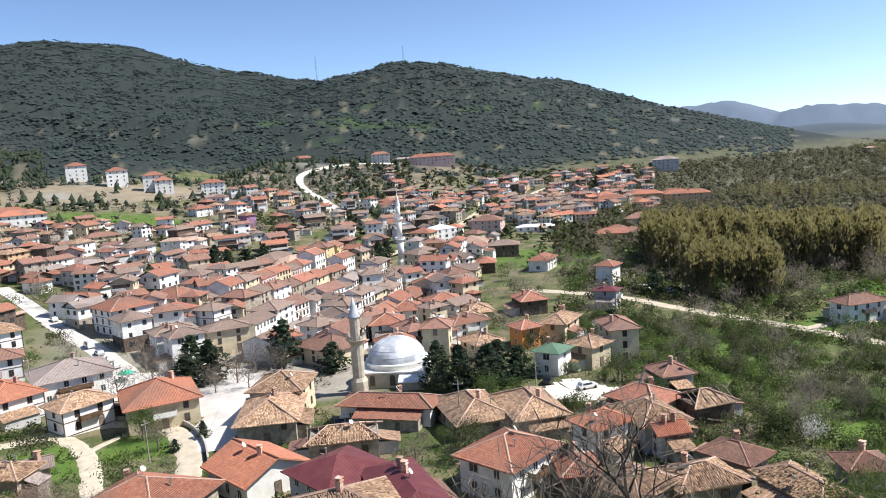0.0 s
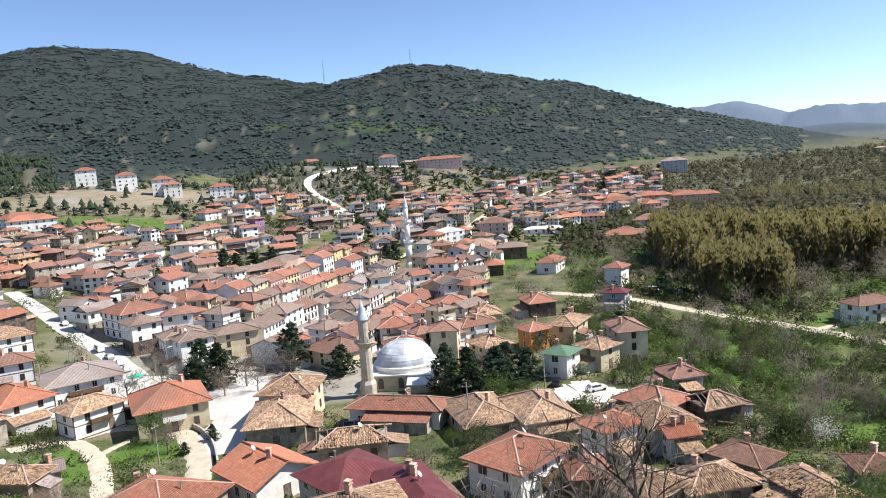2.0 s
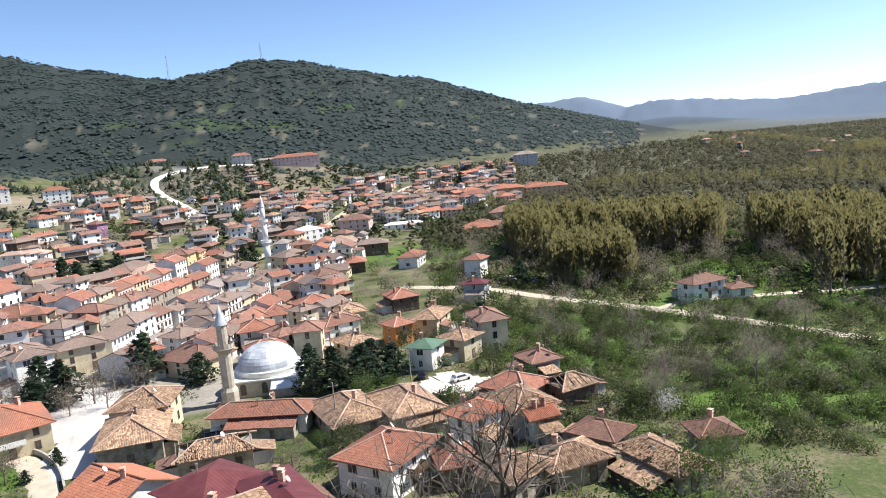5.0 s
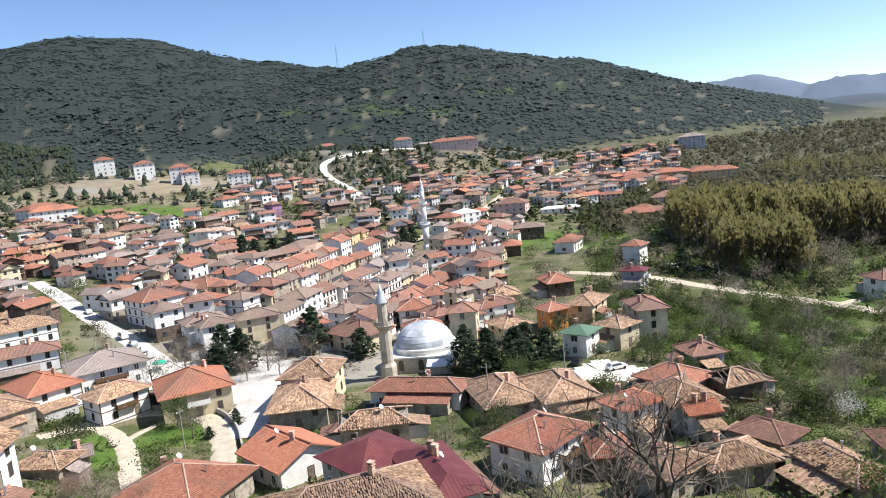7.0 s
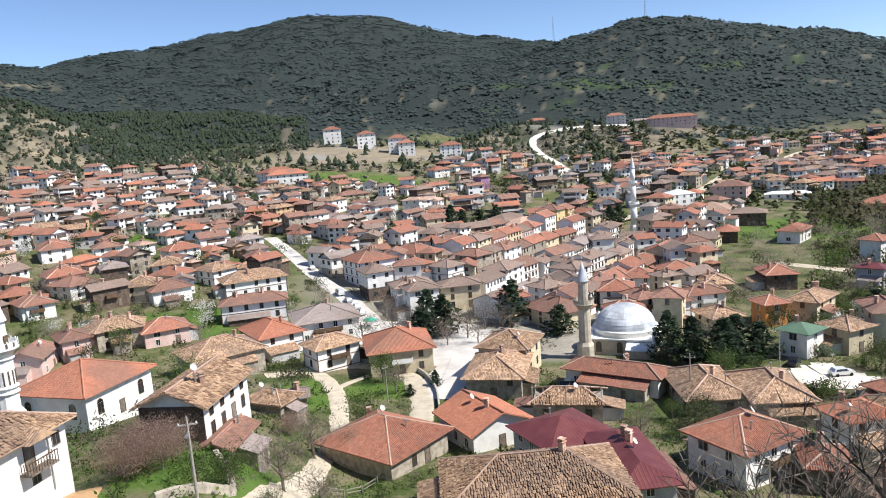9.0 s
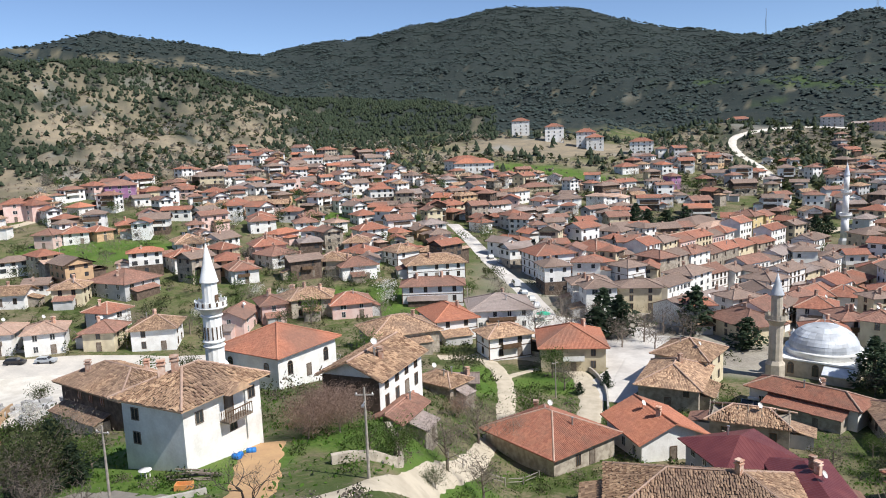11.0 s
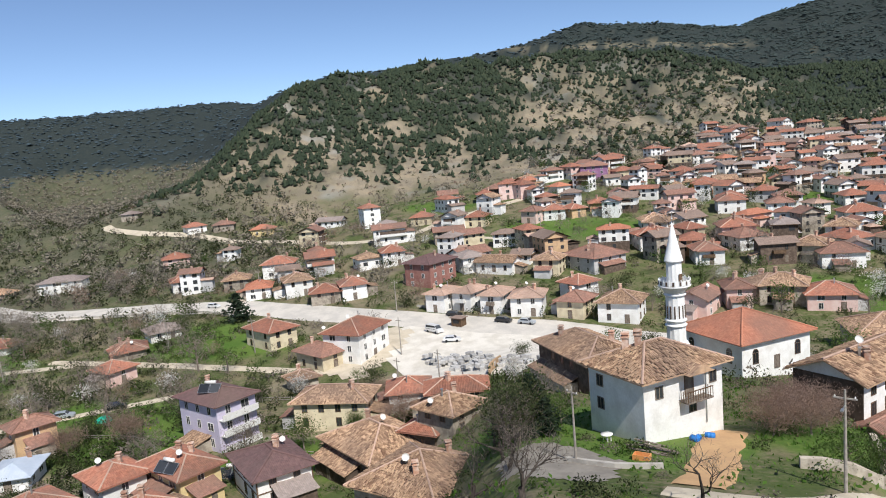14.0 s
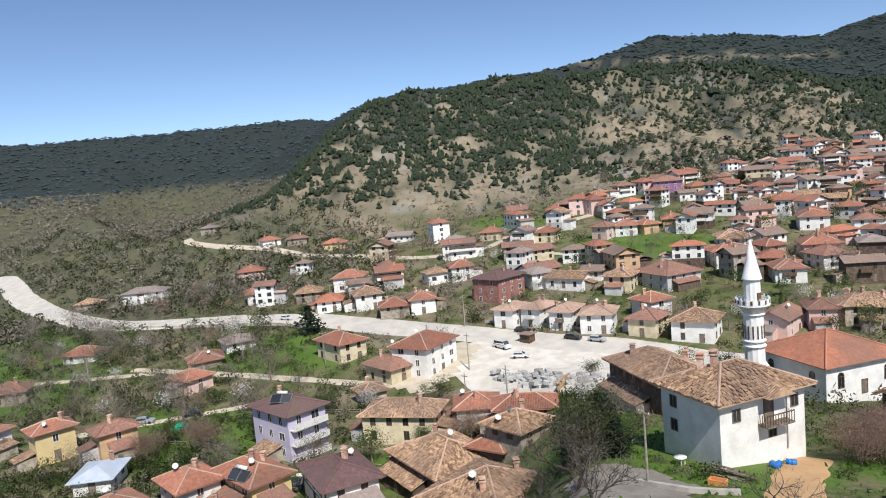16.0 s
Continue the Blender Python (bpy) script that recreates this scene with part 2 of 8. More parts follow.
def ground_material():
    n = Nodes("valley_ground")
    p = n.place()

    def zone(key):
        return n.add("ShaderNodeAttribute", attribute_name=key).outputs["Fac"]

    big, mid, fine = n.noise(p, 0.012, 5, 0.6), n.noise(p, 0.12, 5, 0.6), n.noise(p, 1.3, 5, 0.6)
    mix = n.math("ADD", n.math("MULTIPLY", mid, 0.6), n.math("MULTIPLY", fine, 0.4))
    scrub = n.mix(n.steps(mix, 0.42, 0.60), (0.062, 0.085, 0.022), (0.20, 0.165, 0.105))
    col = n.mix(n.steps(big, 0.4, 0.65), scrub, n.mix(n.steps(mix, 0.4, 0.6), (0.07, 0.10, 0.026), (0.15, 0.135, 0.07)))
    wood = n.mix(n.steps(mix, 0.45, 0.66), (0.021, 0.030, 0.028), (0.036, 0.043, 0.036))
    col = n.mix(zone("wood"), col, wood)
    bare = n.mix(n.steps(mix, 0.36, 0.64), (0.30, 0.245, 0.165), (0.20, 0.17, 0.125))
    bare = n.mix(n.steps(n.noise(p, 0.02, 4), 0.56, 0.68), bare, (0.27, 0.255, 0.22))
    col = n.mix(zone("bare"), col, bare)
    brush = n.mix(n.steps(mix, 0.38, 0.64), (0.072, 0.077, 0.044), (0.118, 0.11, 0.071))
    col = n.mix(zone("brush"), col, brush)
    field = n.mix(n.steps(mix, 0.35, 0.7), (0.062, 0.125, 0.017), (0.115, 0.17, 0.033))
    col = n.mix(zone("meadow"), col, field)
    paved = n.mix(n.steps(mix, 0.4, 0.6), (0.40, 0.36, 0.31), (0.28, 0.25, 0.215))
    col = n.mix(zone("paved"), col, paved)
    # blue haze of the far hills, put into the ground colour
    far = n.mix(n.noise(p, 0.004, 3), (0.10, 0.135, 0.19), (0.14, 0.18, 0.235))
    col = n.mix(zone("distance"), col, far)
    col = n.shade(col, n.noise(p, 3.5, 5, 0.7), 0.35)
    return n.done(col, 0.97, mix, 0.8, 0.5)


GROUND = ground_material()
ASPHALT = plain("worn_pale_asphalt", (0.56, 0.52, 0.46), (0.46, 0.43, 0.385), 0.25, 0.95, 0.02, 0.2)
GRAVEL = plain("white_gravel", (0.66, 0.62, 0.55), (0.54, 0.50, 0.43), 0.3, 0.97, 0.02, 0.4)
EARTH_ROAD = plain("pale_earth_road", (0.55, 0.48, 0.37), (0.44, 0.38, 0.29), 0.4, 0.97, 0.02, 0.4)
ORANGE_EARTH = plain("orange_sand", (0.52, 0.33, 0.17), (0.45, 0.28, 0.15), 0.5, 0.97, 0.02, 0.4)
PAVING = plain("pale_paving", (0.60, 0.57, 0.53), (0.45, 0.42, 0.39), 0.15, 0.9, 0.02, 0.3)


# ---- land ----
# The lie of the land: a castle hill under the eye, a flat valley, a rising town slope and the ridges behind.


def polar(az, r):
    """A plan point from degrees to the left of north (+y) and metres from the lookout."""
    a = math.radians(az)
    return (-r * math.sin(a), r * math.cos(a))


def smooth_max(a, b):
    k = np.clip(0.35 * np.minimum(a, b), 0.01, 25.0)
    h = np.clip(k - np.abs(a - b), 0, None) / k
    return np.maximum(a, b) + h * h * k * 0.25


def ripple(x, y, wave, seed, octaves=3):
    """Smooth noise from sums of sines, about -1 to 1."""
    rng = np.random.RandomState(seed)
    out, amp, total = np.zeros_like(x), 1.0, 0.0
    for _ in range(octaves):
        layer = np.zeros_like(x)
        for _ in range(4):
            a, p = rng.uniform(0, math.pi), rng.uniform(0, 6.28)
            k = 6.28 / wave * rng.uniform(0.7, 1.4)
            layer += np.sin(k * (x * math.cos(a) + y * math.sin(a)) + p + 1.3 * np.sin(0.6 * k * (y * math.cos(a) - x * math.sin(a)) + 2 * p))
        out += amp * layer / 2.6
        total, amp, wave = total + amp, amp * 0.55, wave * 0.47
    return out / total


def ridge(x, y, crest, width, power=1.0, round_top=15.0):
    """Height of a ridge whose crest runs through points (az, r, z)."""
    pts = [(*polar(a, r), z) for a, r, z in crest]
    best = np.zeros_like(x)
    for (x0, y0, z0), (x1, y1, z1) in zip(pts, pts[1:]):
        dx, dy = x1 - x0, y1 - y0
        t = np.clip(((x - x0) * dx + (y - y0) * dy) / (dx * dx + dy * dy), 0, 1)
        d = np.hypot(x - x0 - t * dx, y - y0 - t * dy)
        d = np.sqrt(d * d + round_top ** 2) - round_top
        z = (z0 + t * (z1 - z0)) * np.clip(1 - d / width, 0, 1) ** power
        best = np.maximum(best, z)
    return best


RIDGES = [
    # town slope with its benches
    ([(16, 640, 30), (22, 650, 46), (27, 650, 52), (34, 640, 47), (42, 600, 46), (50, 540, 42), (57, 480, 38)], 350, 1.15, 10),
    ([(12, 740, 55), (7, 750, 50), (0, 780, 44), (-4, 820, 32)], 200, 1.2, 20),
    # pine hill
    ([(82, 640, 100), (79, 650, 111), (73, 690, 121), (66, 760, 129), (58, 850, 138), (53.5, 850, 134), (51, 850, 130), (48.5, 850, 117), (46.2, 870, 92)], 300, 1.25, 20),
    ([(82, 640, 100), (88, 640, 50), (91, 720, 24)], 150, 1.1, 20),
    ([(60, 520, 52), (52, 640, 74), (46, 760, 84)], 170, 1.2, 12),
    # wooded foothills
    ([(46, 1000, 112), (38, 950, 100), (30, 900, 86), (24, 880, 78)], 260, 1.2, 25),
    ([(22, 1150, 140), (10, 1050, 112), (0, 1050, 105), (-8, 1100, 84)], 300, 1.2, 25),
    # skyline
    ([(75, 1450, 198), (66, 1500, 221), (62, 1520, 233), (56.5, 1550, 268), (51, 1600, 255), (46, 1750, 241), (39.5, 1850, 291)], 800, 1.3, 60),
    ([(39.5, 1850, 291), (33, 1900, 330), (27, 1950, 378), (23.3, 1950, 364), (20.5, 1950, 336), (17.5, 1950, 300), (14.5, 1930, 290), (10, 1900, 263)], 1150, 1.35, 80),
    ([(10, 1500, 200), (6, 1480, 221), (2.6, 1450, 232), (0.4, 1450, 228), (-3, 1480, 208)], 800, 1.3, 60),
    ([(-3, 1480, 208), (-5.4, 1500, 192), (-8.5, 1550, 192), (-11, 1620, 158)], 460, 1.3, 60),
    ([(-11, 1620, 156), (-13.5, 1750, 118), (-18.5, 2000, 98), (-22.5, 2300, 36)], 360, 1.2, 50),
    # far side of the valley
    ([(76, 2300, 205), (84, 2300, 235), (95, 2300, 219), (103, 2400, 222), (116, 2400, 240)], 900, 1.1, 60),
    ([(88, 1450, 20), (95, 1500, 48), (103, 1350, 62), (112, 1300, 95)], 350, 1.2, 40),
    ([(-8, 4300, 170), (-21.4, 4300, 240), (-24.5, 4300, 150), (-27.6, 4200, 178), (-36, 4300, 120), (-50, 4400, 200)], 600, 1.0, 90),
    ([(-20, 3000, 60), (-28, 3100, 72), (-34, 3300, 25)], 500, 1.0, 60),
]


def land(x, y):
    """Ground height at plan points."""
    x, y = np.asarray(x, float), np.asarray(y, float)
    r, az = np.hypot(x, y), np.degrees(np.arctan2(-x, y))
    back = np.clip((np.abs(az - 35) - 85) / 40, 0, 1)
    s = r / (1 + 1.2 * back)
    steep = np.interp(s, [0, 1.6, 6, 20, 40, 60, 85, 110, 150, 200], [48.35, 48.3, 42, 30, 18, 10.5, 5.5, 3.2, 1.5, 0])
    spur = np.interp(s, [0, 1.6, 6, 20, 40, 55, 78, 100, 120, 145, 170, 220], [48.35, 48.3, 44, 36, 27.5, 23.5, 19.3, 14.5, 10.5, 5.5, 2.5, 0])
    on_spur = np.clip((az - 26) / 14, 0, 1) * np.clip((76 - az) / 14, 0, 1)
    on_spur = on_spur * on_spur * (3 - 2 * on_spur)
    z = steep + (spur - steep) * on_spur
    hills = np.zeros_like(z)
    for crest, width, power, top in RIDGES:
        hills = smooth_max(hills, ridge(x, y, crest, width, power, top))
    rough = np.clip((hills - 48) / 60, 0, 1)
    gully = np.abs(ripple(x, y, 150, 3, 3))
    hills = hills + rough * (ripple(x, y, 420, 5, 3) * 5 - gully * 11 + 3 + ripple(x, y, 45, 8, 2) * 2.5)
    front = np.clip((az - 42) / 6, 0, 1) * np.clip((98 - az) / 5, 0, 1) * np.clip((hills - 34) / 30, 0, 1) * np.clip((900 - r) / 150, 0, 1)
    hills = hills - front * 7 * np.abs(ripple(np.radians(az) * 520, r * 0.3, 60, 34, 2))
    # the steep western flank of the pine hill
    flank = np.interp(az, [78, 79, 81.4, 83.9, 86.8, 90.8, 95.5, 99, 105], [20, 5.4, 3.6, 1.5, -0.8, -1.9, -3.1, -1.2, 20])
    cap = 46 + r * np.tan(np.radians(flank)) + np.clip((r - 1200) / 900, 0, 1) ** 2 * 300
    hills = np.minimum(hills, np.maximum(cap + 2.5 * ripple(x, y, 60, 9, 2), 0))
    z = np.maximum(z, hills)
    # the river flats dip towards the poplars
    dip = np.clip((-az - 12) / 10, 0, 1) * np.clip((r - 130) / 60, 0, 1) * np.clip((2600 - r) / 600, 0, 1)
    return z - 1.5 * dip * np.clip(1 - hills / 5, 0, 1)


GRID_AZ = np.radians(np.concatenate([np.arange(-48, 116, 0.33), np.arange(116, 312, 4.0)]))
GRID_R = np.concatenate([[0.6, 1.2, 1.7], np.geomspace(3.0, 4880, 345)])
GA, GR = np.meshgrid(GRID_AZ, GRID_R)
GRID_Z = land(-GR * np.sin(GA), GR * np.cos(GA))


def land_at(x, y):
    """Ground height at one plan point, from the ground's own grid."""
    r, a = math.hypot(x, y), math.atan2(-x, y)
    if a < GRID_AZ[0]:
        a += 2 * math.pi
    i = min(max(int(np.searchsorted(GRID_AZ, a)) - 1, 0), len(GRID_AZ) - 2)
    j = min(max(int(np.searchsorted(GRID_R, r)) - 1, 0), len(GRID_R) - 2)
    u = min(max((a - GRID_AZ[i]) / (GRID_AZ[i + 1] - GRID_AZ[i]), 0), 1)
    v = min(max((r - GRID_R[j]) / (GRID_R[j + 1] - GRID_R[j]), 0), 1)
    low, high = GRID_Z[j, i] * (1 - u) + GRID_Z[j, i + 1] * u, GRID_Z[j + 1, i] * (1 - u) + GRID_Z[j + 1, i + 1] * u
    return float(low * (1 - v) + high * v)

# ---- ground ----
def spots(x, y, discs, soft=0.25):
    """How far plan points lie inside ellipses (x, y, long radius, short radius, turn)."""
    best = np.zeros_like(x)
    for cx, cy, a, b, turn in discs:
        c, s = math.cos(radians(turn)), math.sin(radians(turn))
        u, v = (x - cx) * c + (y - cy) * s, (y - cy) * c - (x - cx) * s
        q = np.sqrt((u / a) ** 2 + (v / b) ** 2) + 0.12 * ripple(x, y, 0.8 * b, 21, 2)
        best = np.maximum(best, np.clip((1.1 - q) / soft, 0, 1))
    return best


MEADOWS_NEAR = [(-50, 40, 6, 9, 0), (-60, 34, 8, 6, 0), (-40, 60, 8, 12, 0), (-66, 44, 7, 8, 0), (-152, -14, 26, 14, 20)]
MEADOWS = [(-56, 126, 9, 7, 20), (-70, 118, 7, 12, 20), (-148, -8, 22, 12, 10), (-237, 150, 34, 18, 35), (-196, 442, 50, 16, -10), (78, 425, 26, 18, 10),
           (-44, 56, 9, 8, 20), (-70, 36, 9, 7, 10), (120, 178, 40, 12, -20), (-205, 10, 30, 14, 40), (-250, -70, 60, 30, 20), (-110, 20, 20, 10, 60), (62, 165, 30, 22, 40), (-128, 158, 20, 14, 40),
           (95, 115, 40, 25, 10), (170, 200, 60, 30, -30), (-160, 200, 26, 14, 30), (-210, 250, 20, 14, 20), (60, 330, 40, 30, 0), (-330, 130, 26, 12, 20)]
SCREE = [(-548, 311, 26, 11, -20), (-374, 222, 44, 20, 30), (-446, 350, 34, 16, 40), (-482, 474, 26, 20, 45), (-566, 558, 30, 10, 45), (-398, 76, 34, 12, 20), (-443, 14, 26, 12, 70), (-530, 180, 16, 12, 0), (-466, 464, 30, 16, 45), (-538, 538, 30, 18, 45), (-428, 115, 24, 9, 20), (-577, 110, 18, 8, 60), (-611, 182, 22, 7, 60), (-633, 254, 20, 7, 50), (-543, 89, 14, 8, 60)]
GLADES = [(-118, 998, 46, 14, 0), (-43, 974, 44, 14, 5), (-215, 1020, 30, 10, 10), (60, 960, 40, 8, 0)]
EARTH = [(-225, 540, 95, 34, 20), (-225, 520, 62, 26, 25), (-280, 590, 50, 24, 30)]
PAVED = [(-60, 235, 62, 80, 15), (-40, 160, 36, 18, 10)]


def ground_zones(x, y, z):
    r, az = np.hypot(x, y), np.degrees(np.arctan2(-x, y))
    n1, n2 = ripple(x, y, 70, 31, 3), ripple(x, y, 260, 32, 3)
    wood = np.clip((z - 44 + 12 * n2) / 12, 0, 1) * np.clip((r - 430) / 80, 0, 1)
    wood = np.maximum(wood, np.clip((z - 24 + 10 * n2) / 10, 0, 1) * np.clip((-az + 14) / 4, 0, 1) * np.clip((r - 560) / 60, 0, 1))
    # the pine hill and its flanks show much bare earth
    hill = np.clip((az - 44) / 6, 0, 1) * np.clip((97 - az) / 5, 0, 1) * np.clip((r - 385) / 50, 0, 1) * np.clip((1000 - r) / 200, 0, 1) * np.clip((z - 16) / 10, 0, 1)
    u, v = np.radians(az) * 520, r
    streak = ripple(u, v * 0.3, 34, 33, 3)
    bare = hill * np.clip(0.5 + 0.9 * streak + 0.35 * n2 - np.clip((z - 66) / 30, 0, 0.85), 0.08, 1)
    bare = np.maximum(bare, hill * np.clip(1.3 - np.abs(z - 26) / 16, 0, 1) * np.clip(0.85 + n1, 0.15, 1))
    # eroded grey slopes above the town
    badland = np.clip((az - 40) / 5, 0, 1) * np.clip((64 - az) / 4, 0, 1) * np.clip((r - 440) / 40, 0, 1) * np.clip((860 - r) / 120, 0, 1) * np.clip((z - 36) / 8, 0, 1)
    bare = np.maximum(bare, badland * np.clip(0.55 + 0.9 * streak + 0.5 * n1, 0, 1))
    wood = np.maximum(wood, hill * np.clip((z - 22) / 12, 0, 1))
    patch = np.clip((ripple(x, y * 0.6, 55, 41, 3) - 0.52) * 6, 0, 1) * wood * np.clip((1500 - r) / 400, 0, 1)
    bare = np.maximum(bare, 0.35 * patch)
    bare = np.maximum(bare, spots(x, y, EARTH))
    scree = spots(x, y, SCREE, 0.35)
    bare = np.maximum(bare, scree)
    # ledges of rock under the brow of the pine hill
    brow = hill * np.clip((az - 60) / 4, 0, 1) * np.clip(1 - np.abs(z - 92) / 14, 0, 1) * np.clip((ripple(u, v, 22, 71, 2) - 0.1) * 4, 0, 1)
    bare = np.maximum(bare, 0.9 * brow)
    rim = np.clip(1 - np.abs(z - 50 - r * np.tan(np.radians(np.interp(az, [44, 46, 50, 58, 62], [5.2, 5.35, 5.95, 6.5, 6.9]))) - 3 * n1) / 5, 0, 1) * np.clip((az - 44) / 3, 0, 1) * np.clip((64 - az) / 4, 0, 1) * np.clip((r - 1020) / 40, 0, 1) * np.clip((1560 - r) / 60, 0, 1)
    bare = np.maximum(bare, 0.9 * rim)
    dense = wood
    wood = wood * (1 - 0.6 * bare)
    meadow = spots(x, y, MEADOWS + MEADOWS_NEAR)
    meadow = np.maximum(meadow, 0.8 * np.clip((n2 - 0.1) * 3, 0, 1) * np.clip((-az - 8) / 8, 0, 1) * np.clip((r - 120) / 60, 0, 1) * np.clip((480 - r) / 150, 0, 1) * np.clip(1 - z / 20, 0, 1))
    high = np.clip((z - 70) / 20, 0, 1) * np.clip((1200 - r) / 200, 0, 1) * np.clip((ripple(x, y, 130, 51, 2) - 0.55) * 6, 0, 1) * np.clip((20 - az) / 6, 0, 1)
    meadow = np.maximum(np.maximum(meadow, 0.6 * high), 0.4 * spots(x, y, GLADES))
    soil = np.clip((ripple(x, y, 38, 52, 2) - 0.35) * 6, 0, 1) * np.clip((az - 60) / 10, 0, 1) * np.clip((r - 105) / 20, 0, 1) * np.clip((330 - r) / 50, 0, 1)
    bare = np.maximum(bare, 0.7 * soil)
    slope = np.clip((z - 12) / 10, 0, 1) * np.clip((60 - z) / 10, 0, 1) * np.clip((r - 380) / 60, 0, 1) * np.clip((800 - r) / 60, 0, 1) * (az < 62)
    bare = np.maximum(bare, slope * np.clip(0.45 + 1.1 * n1, 0, 0.9) * (1 - spots(x, y, MEADOWS[4:6])))
    paved = 0.85 * spots(x, y, PAVED, 0.4)
    brush = np.clip((-az - 3) / 6, 0, 1) * np.clip((r - 380) / 90, 0, 1) * np.clip((40 - z) / 12, 0, 1) * np.clip(0.95 + 0.5 * n2, 0.65, 1)
    brush = np.maximum(brush, np.clip((az - 80) / 6, 0, 1) * np.clip((r - 250) / 60, 0, 1) * np.clip((40 + 25 * np.clip((r - 800) / 200, 0, 1) - z) / 8, 0, 1) * np.clip(0.85 + 0.5 * n1, 0.2 + 0.5 * (r > 800), 1))
    # weight of the painted haze, rising beyond 2300 m
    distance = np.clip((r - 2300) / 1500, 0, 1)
    return {"dense": dense * (1 - 0.8 * np.clip(hill * (0.55 * streak + 0.1), 0, 1)) * (1 - 0.8 * badland) * (1 - patch) * (1 - 0.92 * scree) * (1 - 0.75 * brow), "wood": wood, "bare": bare, "meadow": meadow, "paved": paved, "brush": brush, "distance": distance}


def build_ground():
    na, nr = len(GRID_AZ), len(GRID_R)
    X, Y, Z = (-GR * np.sin(GA)).ravel(), (GR * np.cos(GA)).ravel(), GRID_Z.ravel()
    X, Y, Z = np.append(X, 0.0), np.append(Y, 0.0), np.append(Z, 48.35)
    i, j = np.meshgrid(np.arange(na), np.arange(nr - 1))
    a, b = (j * na + i).ravel(), (j * na + (i + 1) % na).ravel()
    quads = np.stack([a, b, b + na, a + na], 1)[:, ::-1]
    tris = np.stack([np.full(na, na * nr), np.arange(na), (np.arange(na) + 1) % na], 1)[:, ::-1]
    me = bpy.data.meshes.new("ground")
    me.from_pydata(np.stack([X, Y, Z], 1).tolist(), [], quads.tolist() + tris.tolist())
    me.materials.append(GROUND)
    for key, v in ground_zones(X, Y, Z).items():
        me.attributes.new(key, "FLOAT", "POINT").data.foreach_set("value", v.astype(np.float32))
    me.polygons.foreach_set("use_smooth", [True] * len(me.polygons))
    return tagged(new("ground", me), "valley floor with grass, earth and wooded hills", "ground", kind="structure")


build_ground()


# ---- builders ----
def mesh_of(name, verts, faces, mats=(), slots=None, uvs=None, smooth=False):
    me = bpy.data.meshes.new(name)
    me.from_pydata([tuple(v) for v in verts], [], [tuple(f) for f in faces])
    for m in mats:
        me.materials.append(m)
    if slots is not None:
        me.polygons.foreach_set("material_index", slots)
    if uvs is not None:
        layer = me.uv_layers.new(name="UVMap")
        layer.data.foreach_set("uv", [c for f in uvs for uv in f for c in uv])
    if smooth:
        me.polygons.foreach_set("use_smooth", [True] * len(me.polygons))
    me.update()
    return me


def child(name, me, parent, m=None, label=""):
    """A part of a thing: one mesh object under it."""
    ob = new(name, me)
    ob.parent = parent
    if m is not None:
        ob.matrix_basis = m
    return tagged(ob, label)


def thing(name, x, y, z, turn=0.0, label="", category="", group="", kind="", scale=1.0):
    ob = new(name)
    ob.empty_display_size = 0.5
    ob.matrix_basis = pose(x, y, z, 0, 0, turn) @ Matrix.Diagonal((scale, scale, scale, 1))
    return tagged(ob, label, category, group, kind)


BOX_FACES = [(0, 3, 2, 1), (4, 5, 6, 7), (0, 1, 5, 4), (1, 2, 6, 5), (2, 3, 7, 6), (3, 0, 4, 7)]


def box_verts(x0, y0, z0, x1, y1, z1):
    return [(x0, y0, z0), (x1, y0, z0), (x1, y1, z0), (x0, y1, z0), (x0, y0, z1), (x1, y0, z1), (x1, y1, z1), (x0, y1, z1)]


def boxes(name, spans, mat):
    """One mesh of several boxes (x0, y0, z0, x1, y1, z1)."""
    vs, fs = [], []
    for s in spans:
        fs += [tuple(i + len(vs) for i in f) for f in BOX_FACES]
        vs += box_verts(*s)
    return mesh_of(name, vs, fs, [mat])


def lathe(name, outline, mat, sides=20, flute=0.0):
    """A turned shape from (radius, height) pairs."""
    vs, fs = [], []
    for r, z in outline:
        for i in range(sides):
            a = 2 * math.pi * i / sides
            rr = r * (1 - (flute if i % 2 else 0))
            vs.append((rr * math.cos(a), rr * math.sin(a), z))
    for k in range(len(outline) - 1):
        for i in range(sides):
            j = (i + 1) % sides
            fs.append((k * sides + i, k * sides + j, (k + 1) * sides + j, (k + 1) * sides + i))
    fs.append(tuple(range(sides))[::-1])
    fs.append(tuple((len(outline) - 1) * sides + i for i in range(sides)))
    return mesh_of(name, vs, fs, [mat], smooth=flute == 0 and sides > 12)


def tube(points, radii, sides=5):
    """Vertices and faces of a bent tapering tube."""
    vs, fs = [], []
    n = len(points)
    for k in range(n):
        a, b = Vector(points[max(k - 1, 0)]), Vector(points[min(k + 1, n - 1)])
        d = (b - a).normalized()
        u = d.orthogonal().normalized()
        w = d.cross(u)
        for i in range(sides):
            t = 2 * math.pi * i / sides
            vs.append(Vector(points[k]) + radii[k] * (math.cos(t) * u + math.sin(t) * w))
    for k in range(n - 1):
        for i in range(sides):
            j = (i + 1) % sides
            fs.append((k * sides + i, k * sides + j, (k + 1) * sides + j, (k + 1) * sides + i))
    fs.append(tuple((n - 1) * sides + i for i in range(sides)))
    return vs, fs


# ---- houses ----
STOREY = 2.6
TAKEN = []  # plan circles that scattered plants and houses keep clear of
LANES = []  # centre lines of roads, with half widths
CELLS = {}
SEEN = [0, 0]


